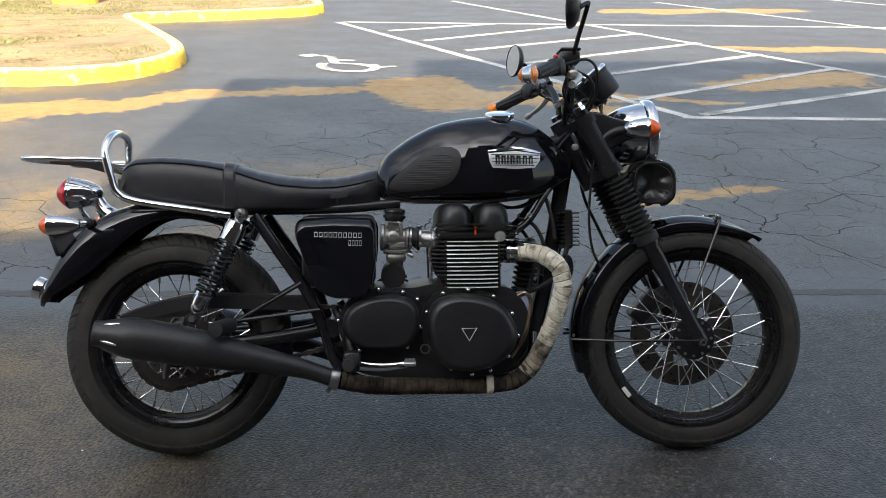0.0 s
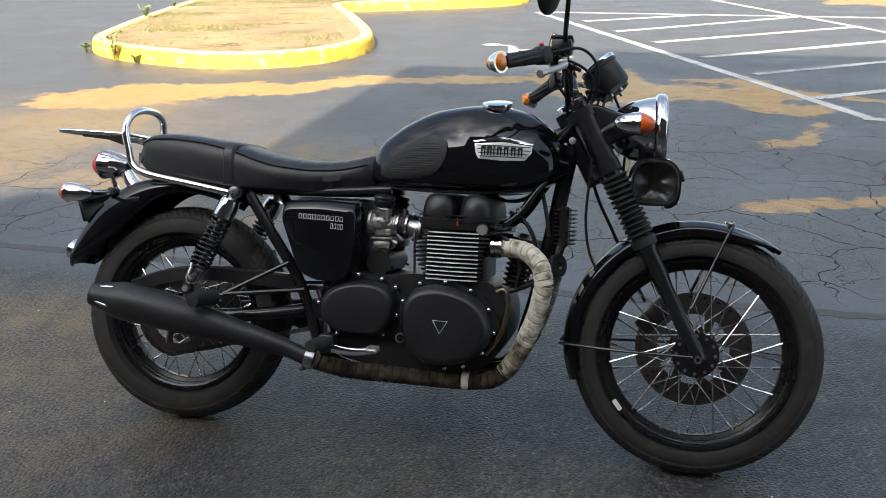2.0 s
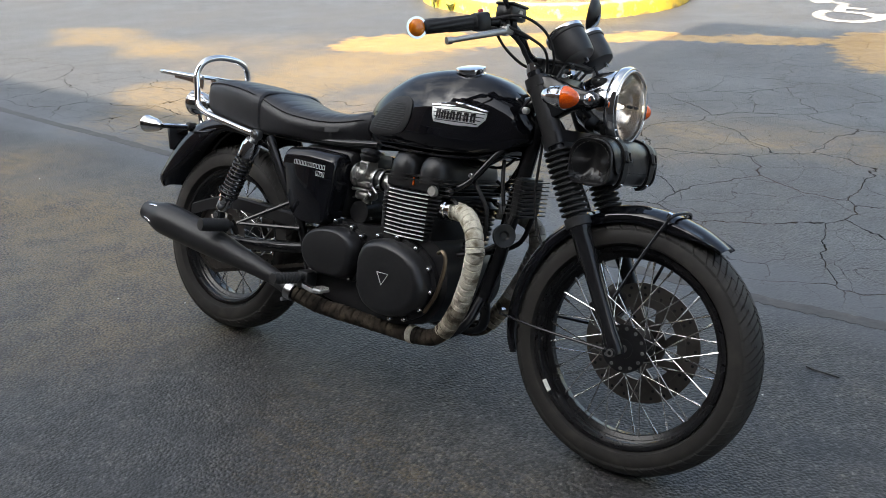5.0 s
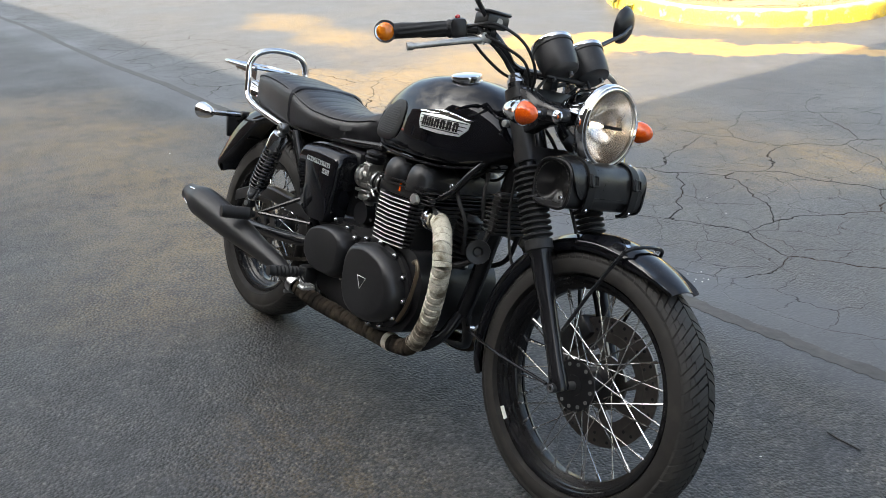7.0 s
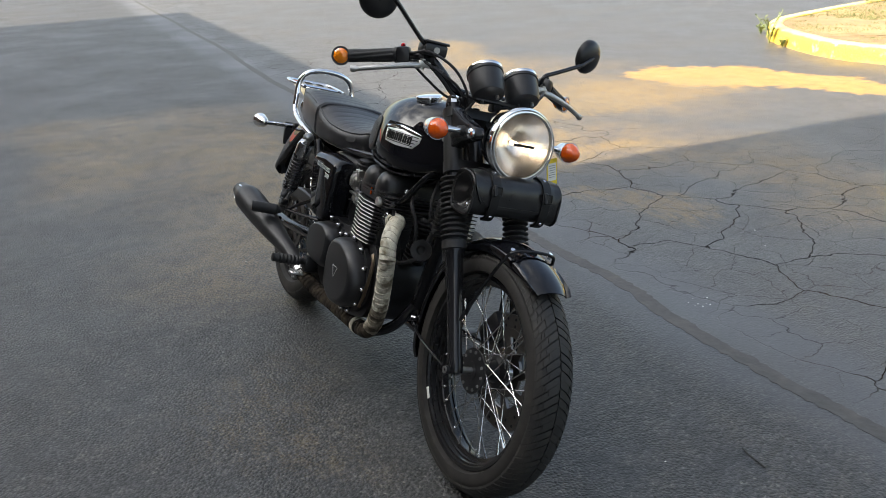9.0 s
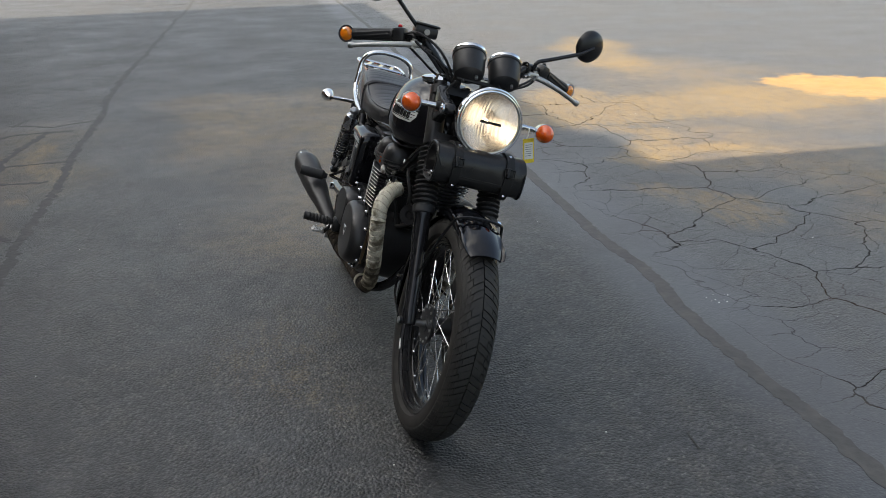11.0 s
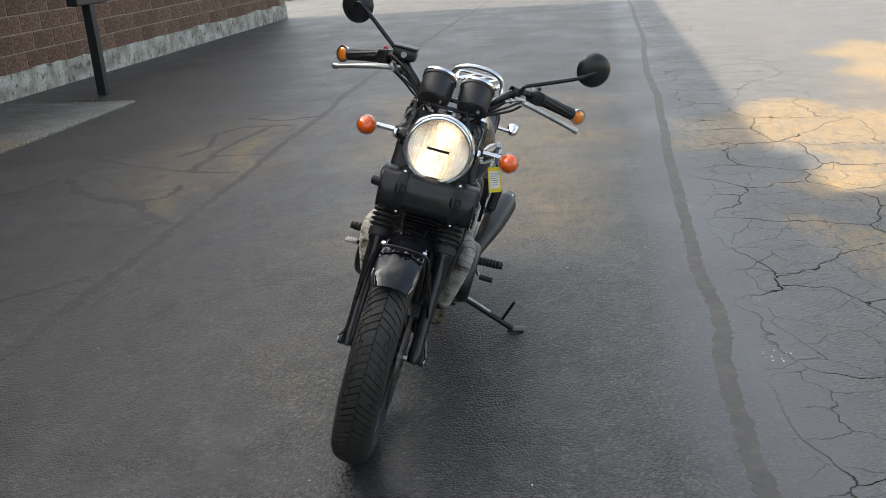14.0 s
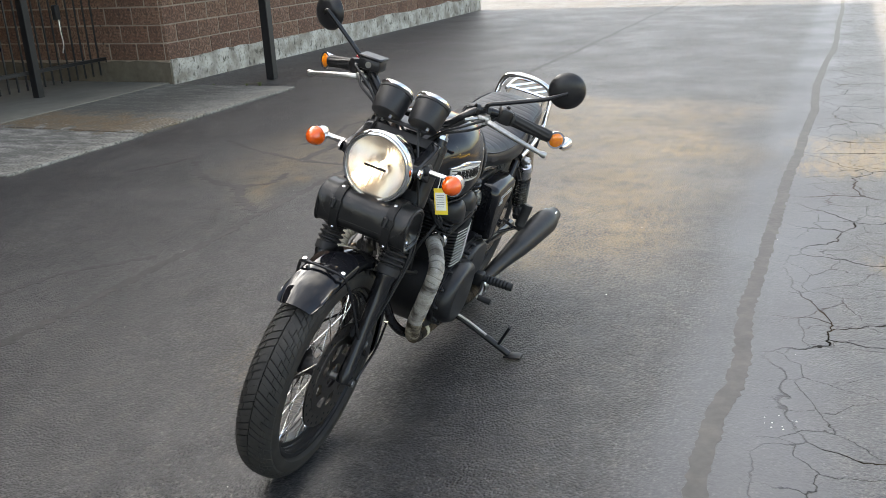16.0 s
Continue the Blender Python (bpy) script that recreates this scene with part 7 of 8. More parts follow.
for s in (-1, 1):
    hp = [(0.945, s * 0.100, 0.567), (1.000, s * 0.134, 0.562), (1.044, s * 0.161, 0.530), (1.058, s * 0.161, 0.478), (1.042, s * 0.147, 0.405), (1.012, s * 0.128, 0.320), (0.978, s * 0.118, 0.258)]
    lp = [(0.978, s * 0.118, 0.258), (0.935, s * 0.114, 0.217), (0.870, s * 0.115, 0.205), (0.760, s * 0.124, 0.206), (0.640, s * 0.138, 0.210), (0.540, s * 0.155, 0.216), (0.455, s * 0.172, 0.235)]
    bm = taped(hp[:4], 0.0240, 0.019, 3 + s)
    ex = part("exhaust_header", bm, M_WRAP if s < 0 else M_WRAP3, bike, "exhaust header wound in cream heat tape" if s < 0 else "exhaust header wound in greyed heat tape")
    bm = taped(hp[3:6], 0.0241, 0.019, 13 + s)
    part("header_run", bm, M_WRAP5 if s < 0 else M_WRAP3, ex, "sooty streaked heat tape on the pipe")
    bm = taped([hp[5], ((hp[5][0] + hp[6][0]) / 2 + 0.001, (hp[5][1] + hp[6][1]) / 2, 0.290), hp[6], (0.960, s * 0.116, 0.236)], 0.0243, 0.019, 6 + s)
    part("header_bend", bm, M_WRAP4, ex, "sooty heat tape on the pipe bend")
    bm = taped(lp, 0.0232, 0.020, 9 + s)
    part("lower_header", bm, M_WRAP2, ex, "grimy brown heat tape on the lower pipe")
    bm = bmesh.new()
    lathe(bm, [(0.0235, 0), (0.0268, 0.0), (0.0268, 0.016), (0.0235, 0.020)], axis_matrix((0.868, s * 0.115, 0.2055), (-1, s * 0.08, 0.02)), 22, True)
    part("loose_tape_end", bm, M_WRAP, ex)
    bm = bmesh.new()
    lathe(bm, [(0.018, 0), (0.029, 0.0), (0.029, 0.008), (0.026, 0.010), (0.026, 0.020), (0.028, 0.022), (0.028, 0.028), (0.02, 0.028)], axis_matrix((0.912, s * 0.106, 0.568), (1, s * 0.1, 0)), 24, True)
    part("exhaust_collar", bm, M_CHROME, ex)
    # silencer, swelling from the clamp to a cut-off cone
    a, b_ = V(0.445, s * 0.176, 0.238), V(-0.150, s * 0.268, 0.384)
    mid = V(0.20, s * 0.215, 0.312)
    path = smooth_path([a, V(0.36, s * 0.186, 0.270), mid, V(0.02, s * 0.243, 0.353), b_], 10)
    bm = bmesh.new()
    table = [(0.0, 0.0225), (0.10, 0.0235), (0.25, 0.030), (0.35, 0.0345), (0.47, 0.043), (0.62, 0.0495), (0.78, 0.0525), (0.87, 0.0525), (0.885, 0.0505), (0.93, 0.0420), (0.97, 0.0345), (1.0, 0.0320)]
    tube(bm, path, lambda t: interp(table, t), 32, 1, True, smooth=False)
    muf = part("silencer", bm, M_MATTE, bike, "matt black tapered silencer")
    dd = (path[-1] - path[-2]).normalized()
    bm = bmesh.new()
    lathe(bm, [(0.020, -0.03), (0.020, 0.004), (0.029, 0.004), (0.031, 0.0)], axis_matrix(b_, dd), 28)
    part("outlet", bm, M_RUBBER2, muf)
    for k in range(5):
        ang = 2 * math.pi * k / 5 + 0.9
        fr = axis_matrix(b_ - dd * 0.045, dd)
        bm = bmesh.new()
        bmesh.ops.create_uvsphere(bm, u_segments=12, v_segments=6, radius=1.0, matrix=fr @ Matrix.Rotation(ang, 4, "Z") @ Matrix.Translation((0.0418, 0, 0.004)) @ Matrix.Rotation(radians(-15), 4, "Y") @ Matrix.Diagonal((0.0022, 0.0042, 0.021, 1)))
        part("tip_slot", bm, M_CHROME, muf)
    bm = bmesh.new()
    lathe(bm, [(0.022, -0.012), (0.028, -0.012), (0.0285, 0.012), (0.022, 0.012)], axis_matrix((0.440, s * 0.177, 0.240), (-1, s * 0.15, 0.25)), 24, True)
    rod(bm, (0.430, s * 0.160, 0.215), (0.425, s * 0.20, 0.213), 0.006, 8)
    part("silencer_clamp", bm, M_STEEL, muf)
    # hanger for silencer and pillion peg
    bm = bmesh.new()
    for q in ((0.352, s * 0.132, 0.492), (0.40, s * 0.130, 0.420)):
        tube(bm, [(0.190, s * 0.190, 0.400), q], 0.0062, 8, 1, smooth=False)
    part("peg_hanger", bm, M_FRAME, bike)
    bm = bmesh.new()
    lathe(bm, [(0, 0), (0.010, 0), (0.013, 0.012), (0.019, 0.016), (0.021, 0.022)] + [(0.021 if k % 2 else 0.0195, 0.026 + 0.006 * k) for k in range(13)] + [(0.019, 0.108), (0, 0.110)], axis_matrix((0.180, s * 0.200, 0.392), (-0.22, s, 0.0) if s < 0 else (-0.20, 0.10, 1.0)), 24)
    part("pillion_peg", bm, M_RUBBER2, bike, "black rubber pillion footrest")
    bm = bmesh.new()
    prof = [(0, 0), (0.011, 0), (0.012, 0.02), (0.017, 0.024)] + [(0.0175 if k % 2 else 0.0145, 0.028 + 0.0065 * k) for k in range(13)] + [(0.015, 0.118), (0, 0.119)]
    lathe(bm, prof, axis_matrix((0.490, s * 0.185, 0.292), (-0.05, s, 0.03)), 24)
    part("rider_peg", bm, M_RUBBER2, bike, "black ribbed rubber rider footrest")
    bm = bmesh.new()
    box(bm, (0.488, s * 0.168, 0.285), (0.045, 0.050, 0.055), None, 0.010, 2)
    tube(bm, [(0.49, s * 0.15, 0.30), (0.47, s * 0.13, 0.36), (0.44, s * 0.115, 0.42)], 0.011, 10)
    part("peg_bracket", bm, M_SATIN, bike)
# brake pedal on the right
bm = bmesh.new()
rings = []
for k in range(9):
    t = k / 8
    x = 0.510 + 0.125 * t
    y = -0.205 - 0.045 * t
    z = 0.278 - 0.006 * math.sin(math.pi * t) + 0.010 * t
    hgt, wd = 0.011 - 0.003 * t, 0.004
    rings.append([bm.verts.new((x, y + c * wd, z + s2 * hgt)) for c, s2 in ((-1, -0.7), (-1, 0.7), (-0.5, 1), (0.5, 1), (1, 0.7), (1, -0.7), (0.5, -1), (-0.5, -1))])
ring_faces(bm, rings)
pedal = part("brake_pedal", bm, M_CHROME, bike, "bright brake pedal")
bm = bmesh.new()
box(bm, (0.640, -0.268, 0.293), (0.030, 0.044, 0.010), None, 0.003, 1)
for k in range(4):
    box(bm, (0.640, -0.282 + 0.010 * k, 0.300), (0.026, 0.004, 0.005))
part("pedal_pad", bm, M_ALLOY, pedal)
# gear lever on the left
bm = bmesh.new()
tube(bm, [(0.50, 0.195, 0.278), (0.58, 0.215, 0.282), (0.655, 0.225, 0.295)], 0.0065, 10)
lever = part("gear_lever", bm, M_STEEL, bike)
bm = bmesh.new()
lathe(bm, [(0, 0), (0.010, 0.002), (0.011, 0.05), (0, 0.052)], axis_matrix((0.660, 0.225, 0.297), (0, 1, 0)), 16)
part("lever_rubber", bm, M_RUBBER2, lever)
# side stand
bm = bmesh.new()
tube(bm, [(0.690, 0.130, 0.225), (0.688, 0.200, 0.210), (0.683, 0.300, 0.175), (0.678, 0.395, 0.142)], 0.0115, 12)
stand = part("side_stand", bm, M_SATIN, bike, "black side stand leg propped on the asphalt")
bm = bmesh.new()
fm = Matrix.Translation((0.668, 0.407, 0.140)) @ Matrix.Rotation(radians(17.5), 4, "X")
box(bm, (0, 0.002, -0.002), (0.046, 0.062, 0.008), fm, 0.003, 2)
part("stand_foot", bm, M_SATIN, stand)
bm = bmesh.new()
tube(bm, [(0.680, 0.348, 0.158), (0.690, 0.360, 0.205), (0.702, 0.374, 0.256)], 0.0058, 10)
part("stand_prong", bm, M_SATIN, stand)
bm = bmesh.new()
tube(bm, [(0.70, 0.150, 0.232), (0.695, 0.22, 0.216), (0.69, 0.30, 0.187)], 0.004, 6)
part("stand_spring", bm, M_STEEL, stand)

# ---- headlamp ----
HC, HD = V(1.328, 0.012, 0.896), V(1, 0, 0.02)
hm = axis_matrix(HC, HD)
bm = bmesh.new()
lathe(bm, [(0, -0.135), (0.030, -0.130), (0.058, -0.110), (0.078, -0.075), (0.088, -0.030), (0.090, -0.010), (0.086, -0.010), (0.084, -0.030), (0.074, -0.073), (0.055, -0.106), (0, -0.128)], hm, 48)
shell = part("headlamp", bm, M_CHROME, bike, "round chrome headlamp, switched on")
bm = bmesh.new()
lathe(bm, [(0.086, -0.014), (0.093, -0.014), (0.0985, -0.008), (0.100, 0.002), (0.0985, 0.009), (0.0965, 0.014), (0.0945, 0.0145), (0.0938, 0.0125), (0.0925, 0.0135), (0.0905, 0.018), (0.0880, 0.0185), (0.0868, 0.014), (0.086, 0.004)], hm, 64, True)
part("headlamp_rim", bm, M_CHROME, shell, sharp=50)
bm = bmesh.new()
lathe(bm, [(0.0845, 0.0105), (0.0875, 0.0105), (0.0875, 0.0150), (0.0845, 0.0145)], hm, 56, True)
part("lens_gasket", bm, M_STEEL, shell)
bm = bmesh.new()
rings = []
for k in range(15):
    r = 0.0040 + 0.0830 * k / 14
    depth = -0.080 + 0.0110 * (r / 0.0335) ** 2
    row = []
    for j in range(120):
        a = 2 * math.pi * j / 120
        u, v = r * math.cos(a), r * math.sin(a)
        flute = 0.00045 * abs(math.sin(math.pi * u / 0.0085)) * min(1.0, max(0.0, (abs(v) - 0.012) / 0.012)) if k < 14 else 0.0
        row.append(bm.verts.new(HC + HD.normalized() * (depth + flute) + V(0, u, v)))
    rings.append(row)
ring_faces(bm, rings, True, False)
part("reflector", bm, M_REFLECTOR, shell)
bm = bmesh.new()
lathe(bm, [(0, -0.040), (0.004, -0.0415), (0.0062, -0.046), (0.0062, -0.070), (0, -0.072)], hm, 20)
part("bulb", bm, M_LAMP, shell, "lit headlamp bulb")
bm = bmesh.new()
rod(bm, hm @ V(0, 0, -0.040), hm @ V(0, 0, -0.033), 0.0028, 8)
part("filament", bm, M_FILAMENT, shell)
bm = bmesh.new()
lathe(bm, [(0.088, 0.006), (0.070, 0.014), (0.045, 0.020), (0.02, 0.023), (0, 0.0235), ], hm, 56)
lathe(bm, [(0, 0.0215), (0.02, 0.021), (0.045, 0.018), (0.070, 0.012), (0.088, 0.004)], hm, 56)
glass = part("headlamp_glass", bm, M_GLASS, shell)
glass.visible_shadow = False
bm = bmesh.new()
box(bm, HC + V(0.019, 0, 0.001), (0.003, 0.064, 0.0075), None, 0.001, 1)
part("lens_mark", bm, M_INKBLACK, shell)
for s in (-1, 1):
    bm = bmesh.new()
    lathe(bm, [(0, 0), (0.014, 0), (0.014, 0.006), (0.009, 0.009), (0, 0.009)], axis_matrix((1.292, s * 0.117, 0.900), (0, s, 0)), 16)
    part("lamp_bolt", bm, M_CHROME, shell)
    bl = bullet("front_indicator", (1.270, s * 0.208, 0.895), (1, 0, 0), 0.028, 0.058, 0.040, bike, M_AMBER, "chrome bullet front indicator", "orange indicator lens")
    bm = bmesh.new()
    tube(bm, [(1.242, s * 0.19, 0.896), (1.244, s * 0.15, 0.897), (1.246, s * 0.125, 0.898)], 0.0085, 10)
    part("stalk", bm, M_CHROME, bl)
    bm = bmesh.new()
    lathe(bm, [(0, 0), (0.015, 0), (0.015, 0.012), (0.011, 0.022), (0, 0.022)], axis_matrix((1.246, s * 0.108, 0.898), (0, s, 0)), 14)
    part("stalk_boot", bm, M_RUBBER2, bl)

# headlamp bracket ears swept from the fork to the lamp
EAR = rounded([(1.120, 0.948), (1.160, 0.952), (1.225, 0.930), (1.300, 0.918), (1.308, 0.890), (1.240, 0.868), (1.185, 0.835), (1.168, 0.835)], 0.016, 4)
for s in (-1, 1):
    bm = bmesh.new()
    prism(bm, EAR, s * 0.088, s * 0.116, dome=0.8, inset=0.16, steps=5)
    part("headlamp_bracket", bm, M_FRAME, bike)

# ---- instruments ----
GD = V(0.66, 0, -0.75).normalized()
for s in (-1, 1):
    gm = axis_matrix((1.158, s * 0.056 + 0.010, 1.056), GD)
    bm = bmesh.new()
    lathe(bm, [(0.048, 0.0), (0.0505, 0.003), (0.0505, 0.011), (0.0480, 0.013), (0.0476, 0.045), (0.0450, 0.068), (0.0425, 0.075), (0.036, 0.078), (0, 0.079)], gm, 40)
    g = part("instrument", bm, M_MATTE, bike, "black cup-shaped dial with a chrome bezel")
    bm = bmesh.new()
    lathe(bm, [(0.044, -0.003), (0.047, -0.007), (0.0505, -0.005), (0.0515, 0.001), (0.0505, 0.004), (0.044, 0.004)], gm, 40, True)
    part("bezel", bm, M_CHROME, g)
    bm = bmesh.new()
    lathe(bm, [(0.045, 0.0), (0, 0.0)], gm, 40)
    part("dial_face", bm, M_INKBLACK, g)
    for u, v in ((0.02, 0.01), (-0.01, -0.02)):
        bm = bmesh.new()
        lathe(bm, [(0, 0.074), (0.005, 0.074), (0.005, 0.088), (0, 0.088)], gm @ Matrix.Translation((u, v, 0)), 8)
        part("dial_stud", bm, M_STEEL, g)
bm = bmesh.new()
box(bm, (1.165, 0, 0.985), (0.07, 0.16, 0.012), Matrix.Rotation(0, 4, "Y"), 0.004, 1)
tube(bm, [(1.16, -0.03, 0.98), (1.20, -0.045, 1.01)], 0.008, 8, 1, smooth=False)
tube(bm, [(1.16, 0.03, 0.98), (1.20, 0.045, 1.01)], 0.008, 8, 1, smooth=False)
part("instrument_bracket", bm, M_SATIN, bike)

# ---- handlebar ----
bm = bmesh.new()
half_bar = [(1.085, 0.0, 0.985), (1.085, 0.05, 0.985), (1.088, 0.095, 0.995), (1.086, 0.135, 1.030), (1.068, 0.175, 1.058), (1.030, 0.230, 1.052), (0.985, 0.305, 1.032), (0.945, 0.365, 1.014)]
tube(bm, [(x, -y, z) for x, y, z in half_bar[:0:-1]] + half_bar, 0.0112, 14, 8)
barr = part("handlebar", bm, M_FRAME, bike, "black raised handlebar")
for s in (-1, 1):
    bm = bmesh.new()
    box(bm, (1.095, s * 0.045, 0.972), (0.036, 0.026, 0.045), None, 0.008, 2)
    part("bar_clamp", bm, M_SATIN, barr)
    gi, go = V(1.018, s * 0.252, 1.047), V(0.950, s * 0.358, 1.016)
    bm = bmesh.new()
    Lg = (go - gi).length
    gm_ = axis_matrix(gi, go - gi)
    rings = []
    for k in range(31):
        t = k / 30
        rr = 0.0215 if k < 2 else 0.0182 - 0.0016 * math.sin(math.pi * t) * (1 if t > 0.5 else 0.4)
        ribs_ = 0.0011 if 2 < k < 28 else 0.0
        rings.append([bm.verts.new(gm_ @ V(*((rr + ribs_ * math.cos(9 * q - s * 5.0 * t)) * c for c in (math.cos(q), math.sin(q))), -0.004 + (Lg + 0.004) * t)) for q in [2 * math.pi * j / 54 for j in range(54)]])
    ring_faces(bm, rings)
    part("handlebar_grip", bm, M_RUBBER2, barr, "black rubber grip")
    # bar-end indicator
    dd = (go - gi).normalized()
    fwd = V(dd.y * s, -dd.x * s, 0.0).normalized()
    b = bullet("bar_end_indicator", go + dd * 0.020 + fwd * 0.006, fwd, 0.0250, 0.030, 0.013, barr, M_AMBER2, "chrome bar-end indicator with orange lens", "orange indicator lens", 0.93)
    bm = bmesh.new()
    lathe(bm, [(0.0, -0.028), (0.012, -0.026), (0.018, -0.019), (0.019, -0.012), (0, -0.010)], axis_matrix(go + dd * 0.020, fwd), 20)
    part("rear_lens", bm, M_AMBER2, barr)
    # switch box
    bm = bmesh.new()
    sm = axis_matrix(gi - dd * 0.022, dd)
    box(bm, (0, 0, 0), (0.042, 0.046, 0.040), sm, 0.010, 2)
    sw = part("switch_box", bm, M_SATIN, barr)
    bm = bmesh.new()
    box(bm, (0, 0.026, 0.0), (0.012, 0.010, 0.012), sm, 0.003, 1)
    part("switch_button", bm, M_RED if s < 0 else M_SATIN, sw)
    # lever and perch
    pv = V(1.078, s * 0.195, 1.036)
    bm = bmesh.new()
    box(bm, (1.078, s * 0.192, 1.040), (0.024, 0.036, 0.018), Matrix(), 0.005, 2)
    rod(bm, (1.080, s * 0.198, 1.026), (1.080, s * 0.198, 1.054), 0.0085, 12)
    rod(bm, (1.055, s * 0.182, 1.045), (1.085, s * 0.186, 1.042), 0.007, 8)
    perch = part("lever_perch", bm, M_ALLOY, barr)
    bm = bmesh.new()
    lp = smooth_path([pv, (1.085, s * 0.235, 1.030), (1.075, s * 0.300, 1.012), (1.050, s * 0.360, 0.992), (1.040, s * 0.380, 0.986)], 6)
    tube(bm, lp, lambda t: 0.0092 - 0.0028 * t if t < 0.92 else 0.0094, 10, 1, smooth=False)
    part("brake_lever" if s < 0 else "clutch_lever", bm, M_ALLOY, perch, "bright alloy lever")
    # mirror
    mc = V(1.045, -0.345, 1.180) if s < 0 else V(1.000, 0.380, 1.168)
    mdir = V(-0.94, -s * 0.30, 0.06).normalized()
    mm_ = axis_matrix(mc, -mdir)
    bm = bmesh.new()
    lathe(bm, [(0.050, -0.006), (0.052, -0.003), (0.0515, 0.003), (0.046, 0.012), (0.032, 0.020), (0.014, 0.024), (0, 0.0245)], mm_, 40)
    mir = part("mirror", bm, M_SATIN, barr, "round black mirror on a stem")
    bm = bmesh.new()
    lathe(bm, [(0.0495, -0.0045), (0, -0.0045)], mm_, 40)
    part("mirror_glass", bm, M_MIRROR, mir)
    bm = bmesh.new()
    back = mc - mdir * 0.022
    root = V(1.075, s * 0.190, 1.060)
    if s < 0:
        tube(bm, [root, root + V(0.006, 0, 0.02), V(1.083, -0.235, 1.118), V(1.092, -0.318, 1.186), V(1.088, -0.335, 1.192), back], 0.0062, 10)
    else:
        tube(bm, [root, root + V(0.004, 0.006, 0.022), V(1.070, 0.235, 1.098), V(1.045, 0.330, 1.135), V(1.035, 0.355, 1.148), back], 0.0062, 10)
    part("mirror_stem", bm, M_FRAME, mir)
    # wiring sleeve taped along the bar, and the perch's split clamp
    bm = bmesh.new()
    tube(bm, [(1.030, s * 0.226, 1.036), (1.068, s * 0.176, 1.041), (1.092, s * 0.136, 1.012), (1.096, s * 0.095, 0.978), (1.105, s * 0.05, 0.962), (1.125, s * 0.03, 0.93)], 0.0058, 8)
    part("wiring_sleeve", bm, M_RUBBER2, barr)
    cm_ = axis_matrix((1.066, s * 0.178, 1.057), (-0.55, s * 0.80, -0.12))
    for off in (-0.016, 0.016):
        bm = bmesh.new()
        lathe(bm, [(0.0115, -0.006), (0.0155, -0.006), (0.0155, 0.006), (0.0115, 0.006)], cm_ @ Matrix.Translation((0, 0, off)), 18, True)
        part("clamp_ring", bm, M_SATIN, barr)
    bm = bmesh.new()
    rod(bm, (1.092, s * 0.176, 1.038), (1.118, s * 0.150, 1.030), 0.0055, 10)
    rod(bm, (1.100, s * 0.168, 1.0355), (1.104, s * 0.164, 1.034), 0.0085, 12)
    part("cable_adjuster", bm, M_STEEL if s > 0 else M_SATIN, barr)
# front brake reservoir on the right
bm = bmesh.new()
box(bm, (1.072, -0.172, 1.083), (0.052, 0.070, 0.034), Matrix(), 0.008, 2)
res = part("brake_reservoir", bm, M_SATIN, barr)
bm = bmesh.new()
box(bm, (1.072, -0.172, 1.103), (0.055, 0.074, 0.008), Matrix(), 0.003, 1)
part("reservoir_lid", bm, M_SATIN, res)
bm = bmesh.new()
lathe(bm, [(0, 0), (0.009, 0), (0.009, 0.003), (0, 0.003)], axis_matrix((1.0975, -0.172, 1.083), (1, 0, 0)), 16)
part("level_glass", bm, M_STEEL, res)
# cables
for pts in ([(1.08, -0.20, 1.05), (1.13, -0.17, 1.03), (1.15, -0.11, 1.00), (1.12, -0.05, 0.93), (1.05, -0.03, 0.86)],
            [(1.05, -0.225, 1.06), (1.12, -0.20, 1.075), (1.16, -0.13, 1.04), (1.15, -0.07, 0.96), (1.06, -0.05, 0.85)],
            [(1.06, -0.21, 1.03), (1.06, -0.16, 1.00), (1.08, -0.11, 0.97), (1.10, -0.04, 0.95), (1.07, 0.0, 0.88)],
            [(1.085, 0.20, 1.04), (1.14, 0.16, 1.02), (1.16, 0.10, 0.98), (1.12, 0.06, 0.90), (1.05, 0.05, 0.80), (0.98, 0.12, 0.66)],
            [(1.04, 0.225, 1.05), (1.10, 0.18, 1.01), (1.14, 0.09, 0.97), (1.11, 0.03, 0.90)],
            [(1.19, -0.06, 1.00), (1.17, -0.10, 0.90), (1.155, -0.07, 0.76), (1.150, -0.06, 0.65), (1.165, -0.05, 0.56), (1.20, -0.05, 0.50)],
            [(1.20, 0.05, 1.00), (1.24, 0.09, 0.90), (1.24, 0.12, 0.78), (1.25, 0.14, 0.66), (1.30, 0.13, 0.56), (1.36, 0.11, 0.45)]):
    bm = bmesh.new()
    tube(bm, pts, 0.0038, 7)
    part("control_cable", bm, M_RUBBER2, bike)

# ignition key switch on the right of the headlamp
bm = bmesh.new()
lathe(bm, [(0, 0), (0.009, 0), (0.009, 0.012), (0, 0.014)], axis_matrix((1.105, -0.085, 0.855), (0, -1, 0)), 18)
part("key_switch", bm, M_ALLOY, bike)

# ---- leather roll bag under the headlamp ----
M_STRAP = surface("worn_black_strap_leather", (0.0075, 0.0074, 0.0078), 0.50, 0, 0.3, 120, 0.3, 0.0006, 0.1, 0, 0.01, 0.35)

bag = empty_thing("tool_bag", bike.matrix_world.copy(), "black leather roll bag strapped under the headlamp", "tool bag")
BC = (1.352, 0.762)


def bag_r(a):
    """Half-width of the bag's section: flat at the back and below, full in front."""
    c, s_ = math.cos(a), math.sin(a)
    p = 2.7 if s_ > 0 else 4.2
    return 0.0545 / (abs(c) ** p + abs(s_ * 1.02) ** p) ** (1 / p)


